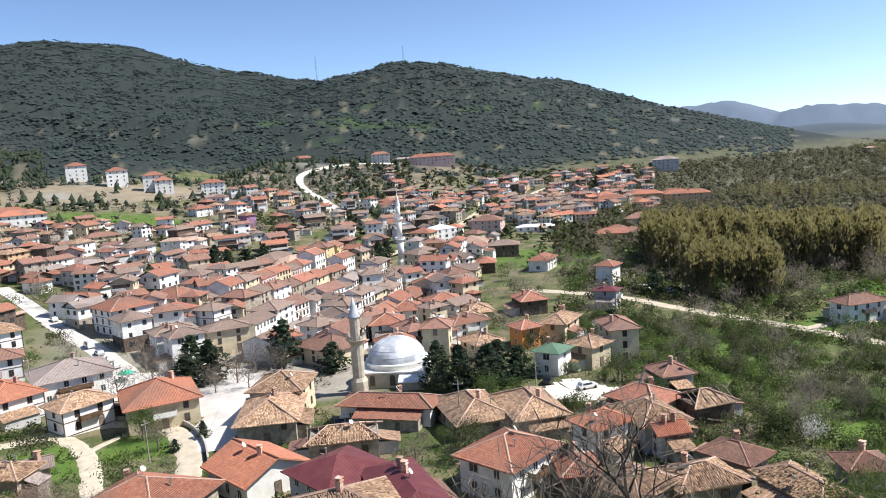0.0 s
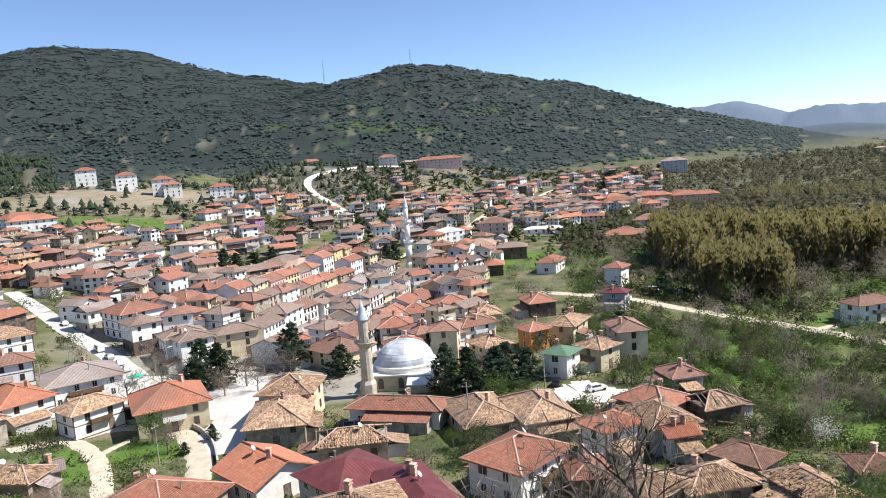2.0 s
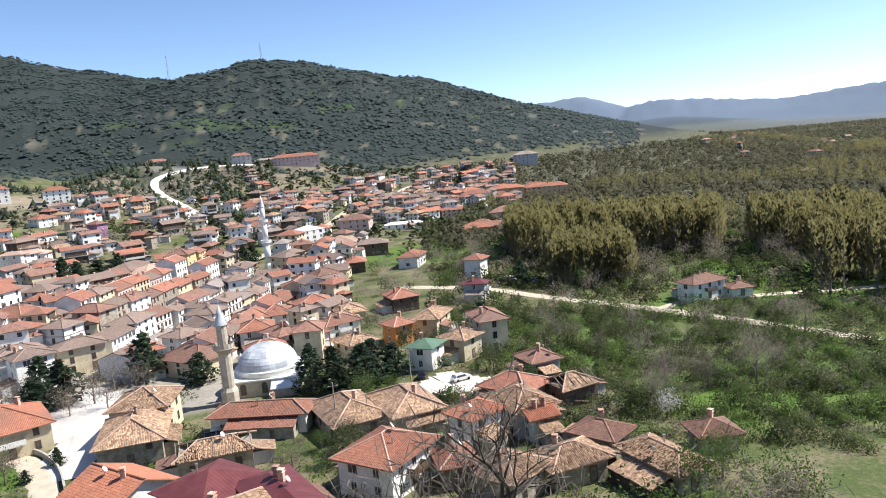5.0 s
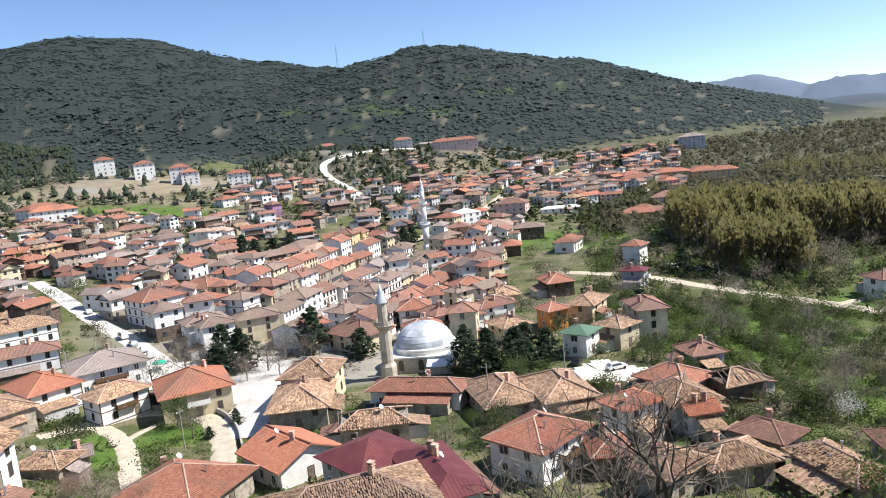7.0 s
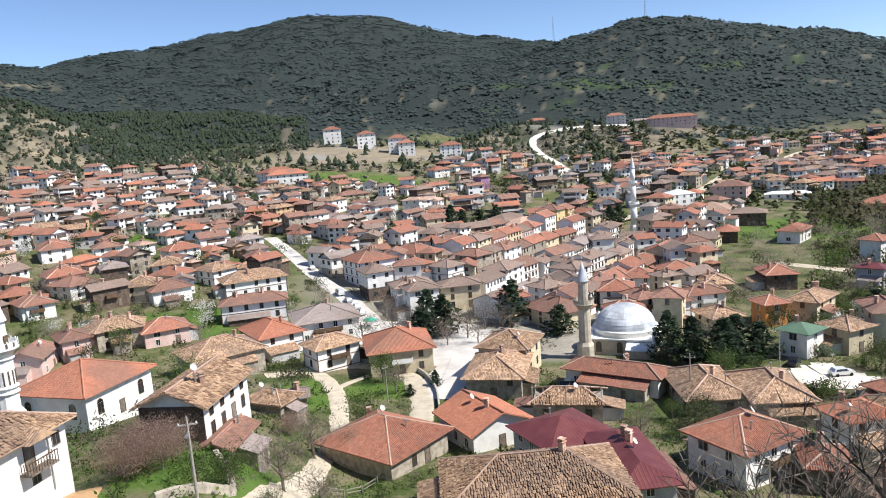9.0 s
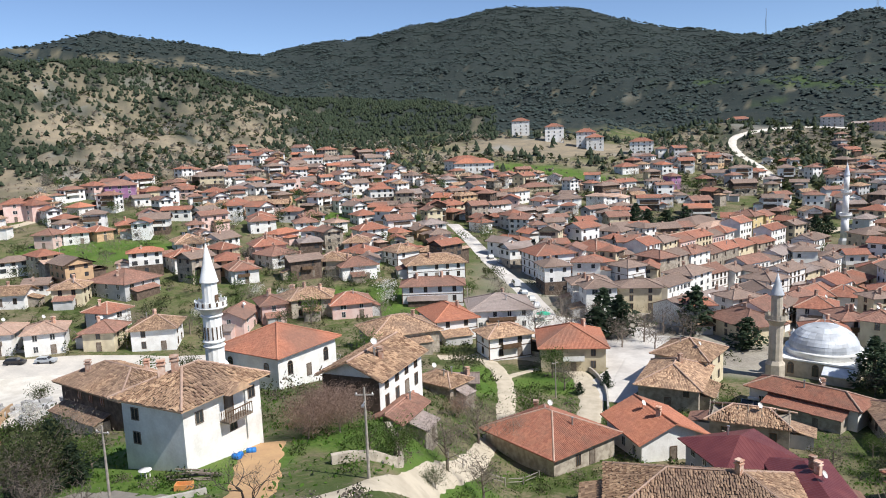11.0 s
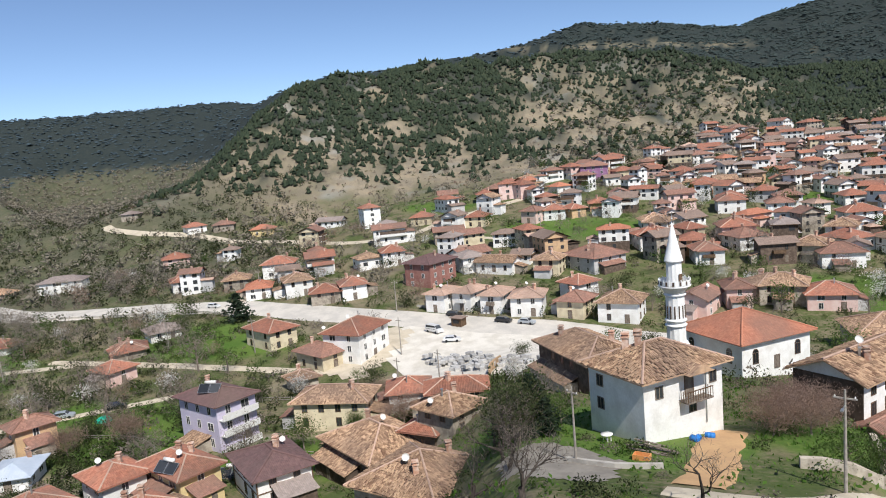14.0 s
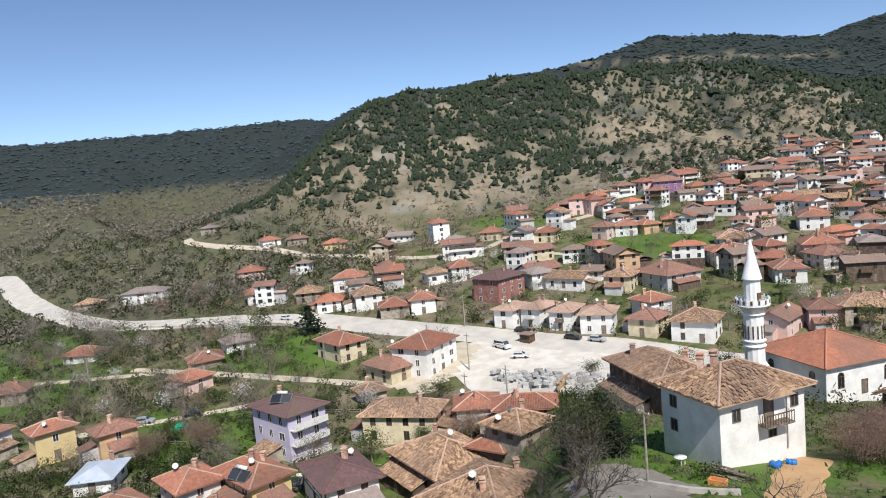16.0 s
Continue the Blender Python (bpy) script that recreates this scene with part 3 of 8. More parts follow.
def clear(x, y, margin=0.0):
    """Whether a plan point keeps off houses and roads."""
    for k, store in enumerate((TAKEN, LANES)):
        for a, b, c in store[SEEN[k]:]:
            CELLS.setdefault((int(a // 24), int(b // 24)), []).append((a, b, c))
        SEEN[k] = len(store)
    i, j = int(x // 24), int(y // 24)
    for p in (i - 1, i, i + 1):
        for q in (j - 1, j, j + 1):
            for a, b, c in CELLS.get((p, q), ()):
                if (x - a) ** 2 + (y - b) ** 2 < (c + margin) ** 2:
                    return False
    return True


def pane_grid(name, xs, zs, panes, mats, out=0.06, deep=0.025, sill=0.0, arc=0):
    """A frame of one piece with recessed panes at the given cells; it looks towards -y."""
    vs, fs, slots, at = [], [], [], {}

    def v(x, y, z):
        key = (round(x, 4), round(y, 4), round(z, 4))
        if key not in at:
            at[key] = len(vs)
            vs.append((x, y, z))
        return at[key]

    def quad(pts, slot):
        fs.append(tuple(v(*p) for p in pts))
        slots.append(slot)

    for i in range(len(xs) - 1):
        for k in range(len(zs) - 1):
            a, b, c, d = xs[i], xs[i + 1], zs[k], zs[k + 1]
            if (i, k) in panes:
                ring = [(a, c), (b, c), (b, d), (a, d)]
                quad([(x, -deep, z) for x, z in ring], 1)
                for (x0, z0), (x1, z1) in zip(ring, ring[1:] + ring[:1]):
                    quad([(x0, -out, z0), (x1, -out, z1), (x1, -deep, z1), (x0, -deep, z0)], 0)
            else:
                quad([(a, -out, c), (b, -out, c), (b, -out, d), (a, -out, d)], 0)
    x0, x1, z0, z1 = xs[0], xs[-1], zs[0], zs[-1]
    for k in range(len(zs) - 1):
        quad([(x0, -out, zs[k + 1]), (x0, 0.02, zs[k + 1]), (x0, 0.02, zs[k]), (x0, -out, zs[k])], 0)
        quad([(x1, -out, zs[k]), (x1, 0.02, zs[k]), (x1, 0.02, zs[k + 1]), (x1, -out, zs[k + 1])], 0)
    for i in range(len(xs) - 1):
        quad([(xs[i], -out, z0), (xs[i], 0.02, z0), (xs[i + 1], 0.02, z0), (xs[i + 1], -out, z0)], 0)
        if not arc:
            quad([(xs[i], -out, z1), (xs[i + 1], -out, z1), (xs[i + 1], 0.02, z1), (xs[i], 0.02, z1)], 0)
    if arc:
        # round head over the frame
        n, rad = 10, (x1 - x0) / 2
        rim = [((x0 + x1) / 2 - rad * math.cos(math.pi * i / n), z1 + rad * math.sin(math.pi * i / n)) for i in range(n + 1)]
        inner = [((x0 + x1) / 2 - (rad - 0.09) * math.cos(math.pi * i / n), z1 + (rad - 0.09) * math.sin(math.pi * i / n)) for i in range(n + 1)]
        for i in range(n):
            quad([(rim[i][0], -out, rim[i][1]), (inner[i][0], -out, inner[i][1]), (inner[i + 1][0], -out, inner[i + 1][1]), (rim[i + 1][0], -out, rim[i + 1][1])], 0)
            quad([(rim[i][0], -out, rim[i][1]), (rim[i + 1][0], -out, rim[i + 1][1]), (rim[i + 1][0], 0.02, rim[i + 1][1]), (rim[i][0], 0.02, rim[i][1])], 0)
            quad([(inner[i + 1][0], -out, inner[i + 1][1]), (inner[i][0], -out, inner[i][1]), (inner[i][0], -deep, inner[i][1]), (inner[i + 1][0], -deep, inner[i + 1][1])], 0)
        fs.append(tuple(v(x, -deep, z) for x, z in inner)[::-1])
        slots.append(1)
    return mesh_of(name, vs, fs, mats, slots)


def window_mesh(w, h, frame_mat, arched=False):
    f, m = 0.09, 0.03
    return pane_grid("window", [-w / 2 - f, -w / 2, -m, m, w / 2, w / 2 + f], [-f, 0, h, h + f], {(1, 1), (3, 1)}, [frame_mat, GLASS], arc=1 if arched else 0)


WINDOWS = {"white": window_mesh(0.9, 1.35, FRAME_WHITE), "wood": window_mesh(0.85, 1.45, WOOD), "wide": window_mesh(1.5, 1.3, FRAME_WHITE), "arched": window_mesh(1.0, 1.6, WOOD, True), "small": window_mesh(0.8, 1.05, OLD_WOOD)}
DOOR = pane_grid("door", [-0.58, -0.5, 0.5, 0.58], [0, 2.05, 2.13], {(1, 0)}, [WOOD, OLD_WOOD], 0.07, 0.03)
CHIMNEY_MESH = lathe("chimney", [(0.45, -1.0), (0.45, 1.1), (0.58, 1.15), (0.58, 1.28), (0.34, 1.3), (0.34, 1.5), (0.58, 1.52), (0.55, 1.64)], CHIMNEY, 4)
PIPE_MESH = lathe("flue_pipe", [(0.12, -0.6), (0.12, 1.1), (0.2, 1.15), (0.2, 1.3)], METAL, 8)


def ring_beam(w, d, t, h):
    """A beam that runs round the house, in one piece."""
    a = [(-w / 2, -d / 2), (w / 2, -d / 2), (w / 2, d / 2), (-w / 2, d / 2)]
    b = [(-w / 2 - t, -d / 2 - t), (w / 2 + t, -d / 2 - t), (w / 2 + t, d / 2 + t), (-w / 2 - t, d / 2 + t)]
    vs = [(*p, z) for z in (0, h) for p in a + b]
    fs = []
    for i in range(4):
        j = (i + 1) % 4
        fs += [(4 + i, 4 + j, 12 + j, 12 + i), (8 + i, 12 + i, 12 + j, 8 + j), (i, j, 4 + j, 4 + i), (j, i, 8 + i, 8 + j)]
    return mesh_of("beam", vs, fs, [WOOD])


MASS = {"v": [], "f": [], "uv": [], "m": []}
MASS_MATS = list(ROOFS.values()) + list(WALLS.values()) + [GLASS, WOOD, CHIMNEY, FRAME_WHITE]


def mass_face(pts, mat, uv=None):
    k = len(MASS["v"])
    MASS["v"] += pts
    MASS["f"].append(tuple(range(k, k + len(pts))))
    MASS["uv"].append(uv or [(0, 0)] * len(pts))
    MASS["m"].append(MASS_MATS.index(mat))


def mass_box(m, x0, y0, z0, x1, y1, z1, mat):
    b = [m @ Vector(p) for p in box_verts(x0, y0, z0, x1, y1, z1)]
    for q in BOX_FACES[1:]:
        mass_face([b[i] for i in q], mat)


def mass_roof(m, w, d, h, roof, gable, over=0.75, pitch=0.42):
    planes, _, _ = roof_planes(w, d, (min(w, d) / 2 + over) * pitch, over, gable)
    for q in planes:
        e0, e1 = Vector(q[0]), Vector(q[1])
        u = (e1 - e0).normalized()
        up = (Vector(q[2]) - e0) - u * (Vector(q[2]) - e0).dot(u)
        up.normalize()
        mass_face([m @ (Vector(p) + Vector((0, 0, h))) for p in q], ROOFS[roof], [((Vector(p) - e0).dot(u), (Vector(p) - e0).dot(up)) for p in q])
        mass_face([m @ (Vector(p) + Vector((0, 0, h - 0.16 * (k > 1)))) for k, p in enumerate((q[1], q[0], q[0], q[1]))], WOOD)
    a, b = w / 2 + over - 0.01, d / 2 + over - 0.01
    mass_face([m @ Vector(p) for p in ((-a, -b, h - 0.16), (-a, b, h - 0.16), (a, b, h - 0.16), (a, -b, h - 0.16))], WOOD)


def far_house(x, y, z, turn, w, d, floors, roof, wall):
    """A distant house with wing, balcony, openings and chimney, joined with its like."""
    rng = random.Random(int(x * 17 + y * 29))
    h = floors * STOREY
    m = pose(x, y, z, 0, 0, turn)
    low = min(land_at(*(m @ Vector((px, py, 0))).to_2d()) for px in (-w / 2, w / 2) for py in (-d / 2, d / 2)) - 0.5 - z
    gable = rng.random() < 0.5
    mass_box(m, -w / 2, -d / 2, low, w / 2, d / 2, h, WALLS[wall])
    if gable:
        rise = min(w, d) / 2 * 0.42
        for s in (-1, 1):
            mass_face([m @ Vector(p) for p in (((-w / 2, s * (d / 2 - 0.01), h), (w / 2, s * (d / 2 - 0.01), h), (0, s * (d / 2 - 0.01), h + rise)) if d > w else ((s * (w / 2 - 0.01), -d / 2, h), (s * (w / 2 - 0.01), d / 2, h), (s * (w / 2 - 0.01), 0, h + rise)))], WALLS[wall])
    if floors >= 1.8 and rng.random() < 0.4:
        # the ground floor in another finish
        mass_box(m, -w / 2 - 0.03, -d / 2 - 0.03, low, w / 2 + 0.03, d / 2 + 0.03, h * 0.42, WALLS[rng.choice(("stone", "grey", "dark", "tan"))])
    mass_roof(m, w, d, h, roof, gable)
    if rng.random() < 0.55:
        # a lower wing or shed against the house
        ww, wd, wh = w * rng.uniform(0.4, 0.7), rng.uniform(3, 5), h * rng.uniform(0.4, 0.75)
        g = m @ Matrix.Translation((rng.uniform(-0.2, 0.2) * w, -d / 2 - wd / 2 + 0.3, 0)) if rng.random() < 0.6 else m @ Matrix.Translation((rng.choice((-1, 1)) * (w / 2 + wd / 2 - 0.3), 0, 0)) @ Matrix.Rotation(radians(90), 4, "Z")
        mass_box(g, -ww / 2, -wd / 2, low - 0.8, ww / 2, wd / 2, wh, WALLS[rng.choice((wall, wall, "stone", "dark", "grey"))])
        mass_roof(g, ww, wd, wh, rng.choice((roof, roof, "brown", "old", "pale")), rng.random() < 0.6, 0.5, 0.34)
    n_f = max(1, round(floors))
    deck = rng.random() < 0.45 and n_f > 1
    for length, ox, oy, a in ((w, 0, -d / 2, 0), (d, w / 2, 0, 90), (w, 0, d / 2, 180), (d, -w / 2, 0, 270)):
        n = max(1, int(length / 2.9))
        for f in range(n_f):
            for i in range(n):
                if rng.random() < 0.12:
                    continue
                g = m @ Matrix.Translation((ox, oy, f * h / n_f + 0.8)) @ Matrix.Rotation(radians(a), 4, "Z") @ Matrix.Translation(((i + 0.5 - n / 2) * length / n, 0, 0))
                hw, hh = rng.choice((0.45, 0.55, 0.55, 0.8)), rng.choice((1.2, 1.35))
                mass_face([g @ Vector(p) for p in ((-hw, -0.05, 0), (hw, -0.05, 0), (hw, -0.05, hh), (-hw, -0.05, hh))], GLASS)
                mass_face([g @ Vector(p) for p in ((-hw, -0.05, hh), (hw, -0.05, hh), (hw, 0.02, hh), (-hw, 0.02, hh))], GLASS)
    if deck:
        bw = w * rng.uniform(0.25, 0.42)
        bx = rng.uniform(-0.15, 0.15) * w
        for f in range(1, n_f):
            zf = f * h / n_f
            # flat dark sheet in place of the shade in a balcony recess
            mass_face([m @ Vector(p) for p in ((bx - bw, -d / 2 - 0.07, zf), (bx + bw, -d / 2 - 0.07, zf), (bx + bw, -d / 2 - 0.07, zf + 2.0), (bx - bw, -d / 2 - 0.07, zf + 2.0))], WALLS["dark"])
            mass_box(m, bx - bw, -d / 2 - 1.2, zf - 0.15, bx + bw, -d / 2, zf, FRAME_WHITE)
            mass_box(m, bx - bw, -d / 2 - 1.22, zf, bx + bw, -d / 2 - 1.12, zf + 0.85, rng.choice((FRAME_WHITE, WOOD, WOOD)))
    if rng.random() < 0.75:
        cx, cy = rng.uniform(-0.25, 0.25) * w, rng.uniform(-0.25, 0.25) * d
        mass_box(m, cx - 0.3, cy - 0.3, h, cx + 0.3, cy + 0.3, h + min(w, d) * 0.2 + 0.9, CHIMNEY)
    TAKEN.append((x, y, 0.55 * max(w, d) + 0.5))


def roof_planes(w, d, rise, over, gable):
    """Slopes as lists of corner points, eaves first, and the ridge and hip lines."""
    a, b = w / 2 + over, d / 2 + over
    swap = b > a
    if swap:
        a, b = b, a
    k = 0.0 if gable else min(b, a * 0.97)
    r0, r1 = (-a + k, 0, rise), (a - k, 0, rise)
    if k >= a * 0.97:
        r0 = r1 = (0, 0, rise)
    c = [(-a, -b, 0), (a, -b, 0), (a, b, 0), (-a, b, 0)]
    planes = [[c[0], c[1], r1, r0], [c[2], c[3], r0, r1]]
    if not gable:
        planes += [[c[1], c[2], r1], [c[3], c[0], r0]]
    lines = [(r0, r1)] + ([] if gable else [(c[0], r0), (c[3], r0), (c[1], r1), (c[2], r1)])
    if swap:
        turn = lambda p: (-p[1], p[0], p[2])
        planes = [[turn(p) for p in q] for q in planes]
        lines = [(turn(p), turn(q)) for p, q in lines]
    return planes, lines, swap


def roof_mesh(planes, mat, thick, rough, rng):
    """Slopes with thickness; uneven where the roof is old."""
    vs, fs, uvs = [], [], []
    for q in planes:
        e0, e1 = Vector(q[0]), Vector(q[1])
        u = (e1 - e0).normalized()
        top = Vector(q[2])
        up = (top - e0) - u * (top - e0).dot(u)
        length = up.length
        up.normalize()
        n = u.cross(up)
        t0, t1 = (Vector(q[3]) if len(q) == 4 else top), top
        width = (e1 - e0).length
        nu, nv = (max(2, int(width / 0.7)), max(2, int(length / 0.7))) if rough else (1, 1)
        base = len(vs)
        for j in range(nv + 1):
            g = j / nv
            lo, hi = e0.lerp(t0, g), e1.lerp(t1, g)
            for i in range(nu + 1):
                p = lo.lerp(hi, i / nu)
                edge = min(1.0, 4 * g * (1 - g) + 0.2)
                h = rough * edge * (noise.noise(p * 0.35 + Vector((rng.random() * 0.0 + width, length, 0))) * 1.6 + rng.uniform(-0.5, 0.5)) if rough else 0
                vs.append(p + n * h)
        for j in range(nv):
            for i in range(nu):
                a = base + j * (nu + 1) + i
                fs.append((a, a + 1, a + nu + 2, a + nu + 1))
                uvs.append([((vs[k] - e0).dot(u), (vs[k] - e0).dot(up)) for k in fs[-1]])
        # eaves edge and soffit
        base = len(vs)
        drop = Vector((0, 0, -thick))
        vs += [e0.copy(), e1.copy(), e1 + drop, e0 + drop]
        fs.append((base + 1, base, base + 3, base + 2))
        uvs.append([(0, 0)] * 4)
        if len(q) == 4:
            vs += [t1 + drop, t0 + drop, t1.copy(), t0.copy()]
            fs += [(base + 3, base + 5, base + 4, base + 2), (base, base + 7, base + 5, base + 3), (base + 1, base + 2, base + 4, base + 6)]
            uvs += [[(0, 0)] * 4] * 3
        else:
            vs.append(top + drop)
            fs.append((base + 3, base + 4, base + 2))
            uvs.append([(0, 0)] * 3)
    return mesh_of("roof", vs, fs, [mat], uvs=uvs)


def tile_mesh(planes, mat, rng, jitter, gaps):
    """Half-round cover tiles, course by course, over the slopes."""
    vs, fs, uvs = [], [], []
    for q in planes:
        e0, e1 = Vector(q[0]), Vector(q[1])
        u = (e1 - e0).normalized()
        top = Vector(q[2])
        up = (top - e0) - u * (top - e0).dot(u)
        length = up.length
        up.normalize()
        n = u.cross(up)
        width = (e1 - e0).length
        left = (Vector(q[3]) - e0).dot(u) if len(q) == 4 else (top - e0).dot(u)
        right = (top - e0).dot(u)
        rows = int(length / 0.42)
        for j in range(rows):
            g = (j + 0.5) * 0.42 / length
            x0, x1 = left * g, width + (right - width) * g
            for i in range(int(x0 / 0.27), int(x1 / 0.27)):
                if i * 0.27 < x0 or rng.random() < gaps:
                    continue
                c = e0 + u * (i * 0.27 + 0.13 + rng.uniform(-jitter, jitter)) + up * (j * 0.42 + rng.uniform(-jitter, jitter)) + n * rng.uniform(0, jitter)
                k = len(vs)
                skew = rng.uniform(-jitter, jitter)
                for s, lift in ((0.0, 0.05), (0.46, 0.0)):
                    o = c + up * s + u * skew * s * 2
                    vs += [o - u * 0.12 + n * (lift - 0.01), o - u * 0.06 + n * (lift + 0.065), o + u * 0.06 + n * (lift + 0.065), o + u * 0.12 + n * (lift - 0.01)]
                fs += [(k, k + 1, k + 5, k + 4), (k + 1, k + 2, k + 6, k + 5), (k + 2, k + 3, k + 7, k + 6)]
                w = [(i * 0.27 + 0.13, j * 0.42 + 0.2)] * 4
                uvs += [w, w, w]
    return mesh_of("roof_tiles", vs, fs, [mat], uvs=uvs)


ROOF_WORDS = {"old": "weathered brown tile roof", "red": "red tile roof", "orange": "bright orange tile roof", "redbrown": "faded red-brown tile roof", "brown": "dull brown tile roof", "pale": "pale tile roof", "grey": "grey-brown tile roof", "mauve": "dark mauve-brown tile roof", "maroon": "maroon sheet-metal roof", "green": "green sheet roof", "white": "white sheet roof", "blue": "pale blue sheet roof"}
WALL_WORDS = {"brick": "dull red brick", "white": "white plastered", "timber": "white half-timbered", "cream": "cream plastered", "yellow": "yellow plastered", "tan": "tan rendered", "stone": "grey rubble-walled", "grey": "grey rendered", "dark": "dark weathered timber", "pink": "pink plastered", "purple": "plum-coloured", "lavender": "lavender plastered", "orange": "orange-walled"}
COUNT_WORDS = {1: "single-storey", 2: "two-storey", 3: "three-storey", 4: "four-storey", 5: "five-storey"}


BUILT = []  # every single house with its measures


def house(x, y, z, turn, w, d, floors, roof, wall, style="", detail=None):
    """A house with its floor at z; w runs along the turned x axis."""
    rng = random.Random(int(x * 13 + y * 7))
    r = math.hypot(x, y)
    detail = detail if detail is not None else (2 if r < 140 else 1 if r < 300 else 0)
    h = floors * STOREY
    c, s = math.cos(radians(turn)), math.sin(radians(turn))
    corners = [(x + c * px - s * py, y + s * px + c * py) for px in (-w / 2, w / 2) for py in (-d / 2, d / 2)]
    low = min(land_at(*p) for p in corners) - 0.5
    TAKEN.append((x, y, 0.55 * max(w, d) + 0.5))
    floors_n = max(1, round(floors))
    label = f"{COUNT_WORDS.get(floors_n, 'tall')} {WALL_WORDS[wall]} house with {ROOF_WORDS[roof]}"
    if style == "ruin":
        label = f"half-ruined {WALL_WORDS[wall]} house with {ROOF_WORDS[roof]}"
    if style == "flats":
        label = f"{COUNT_WORDS.get(floors_n, 'tall')} {WALL_WORDS[wall]} apartment block with {ROOF_WORDS[roof]}"
    if style == "mosque":
        label = "white village mosque hall with arched windows and orange hip roof"
    base = thing("mosque" if style == "mosque" else "apartment_block" if style == "flats" else "house", x, y, z, turn, label, "mosque" if style == "mosque" else "building" if style == "flats" else "house", "" if style == "mosque" else "buildings of the town")
    BUILT.append((base, x, y, z, turn, w, d, h, roof, wall, style))
    wall_mat = WALLS[wall]
    bottom = low - z
    gable = style.startswith("gable") or style == "row"
    over = 0.45 if style == "row" else 0.8 if roof not in ("white",) else 0.2
    pitch = 0.44 if roof in ("old", "red", "orange", "redbrown") else 0.36
    rise = (min(w, d) / 2 + over) * pitch
    planes, lines, swap = roof_planes(w, d, rise, over, gable)
    # walls, with the gable ends where the roof has them
    vs, fs = box_verts(-w / 2, -d / 2, bottom, w / 2, d / 2, h - 0.02), list(BOX_FACES)
    if gable:
        tip = h + rise * (1 - over / (min(w, d) / 2 + over)) - 0.05
        k = len(vs)
        if swap:
            vs += [(-w / 2, -d / 2, h - 0.02), (w / 2, -d / 2, h - 0.02), (0, -d / 2, tip), (-w / 2, d / 2, h - 0.02), (w / 2, d / 2, h - 0.02), (0, d / 2, tip)]
        else:
            vs += [(-w / 2, d / 2, h - 0.02), (-w / 2, -d / 2, h - 0.02), (-w / 2, 0, tip), (w / 2, d / 2, h - 0.02), (w / 2, -d / 2, h - 0.02), (w / 2, 0, tip)]
        fs += [(k, k + 1, k + 2), (k + 4, k + 3, k + 5)]
    child("wall", mesh_of("wall", vs, fs, [wall_mat]), base)
    if style == "gabledark":
        child("boarding", boxes("boarding", [(-w / 2 - 0.06, -d / 2 - 0.02, bottom, -w / 2 + 0.02, d / 2 + 0.02, h)], WALLS["dark"]), base, None, "dark weathered boarding")
    rough = 0.10 if roof == "old" and detail else 0.05 if roof in ("redbrown", "red") and detail == 2 else 0.0
    use = planes
    if style == "ruin":
        use = planes[:2]
        rough = 0.34
        # bare rafters and a fallen purlin where the hip ends have gone
        rafter = boxes("rafter", [(-0.06, 0, -0.08, 0.06, math.hypot(d / 2 + 0.5, rise), 0.08)], OLD_WOOD)
        for i in range(7):
            for s in (0, 180):
                child("rafter", rafter, base, pose(-w / 2 + i * w / 6, (-1 if s == 0 else 1) * (d / 2 + 0.5), h, math.degrees(math.atan2(rise, d / 2 + 0.5)) + rng.uniform(-5, 3), 0, s + rng.uniform(-6, 6)))
        child("fallen_beam", boxes("fallen_beam", [(-w * 0.4, -0.1, 0, w * 0.4, 0.1, 0.18)], OLD_WOOD), base, pose(0.5, -d / 2 - 0.6, 0.6, 0, 18, 8))
    top = pose(0, 0, h - 0.12)
    child("roof", roof_mesh(use, ROOFS[roof], 0.14, rough, rng), base, top)
    if r < 122 and roof in ("old", "red", "orange", "redbrown"):
        ob = child("roof_tiles", tile_mesh(use, ROOFS[roof], rng, 0.085 if roof == "old" else 0.016, 0.28 if style == "ruin" else 0.05 if roof == "old" else 0.0), base, top @ pose(0, 0, 0.02))
        tagged(ob, "loose cover tiles in courses" if roof == "old" else "", kind="stuff")
    if detail and roof not in ("white", "blue", "maroon", "green"):
        vs, fs = [], []
        for p, q in lines:
            if (Vector(p) - Vector(q)).length < 0.3:
                continue
            tv, tf = tube([Vector(p) + Vector((0, 0, 0.06)), Vector(q) + Vector((0, 0, 0.06))], [0.14, 0.14], 6)
            fs += [tuple(i + len(vs) for i in f) for f in tf]
            vs += tv
        child("ridge_tiles", mesh_of("ridge_tiles", vs, fs, [ROOFS["pale" if roof in ("old", "red") else roof]], uvs=[[(0, 0)] * len(f) for f in fs]), base, top)
    # openings
    kind = "arched" if style == "mosque" else "wood" if wall in ("timber", "cream", "stone", "dark") or roof == "old" else "white"
    gap = 4.0 if style == "mosque" else 2.0 if style == "row" else {2: 2.7, 1: 3.4, 0: 3.8}[detail]
    sides = [(w, 0, -d / 2, 0), (d, w / 2, 0, 90), (w, 0, d / 2, 180), (d, -w / 2, 0, 270)]
    first = True
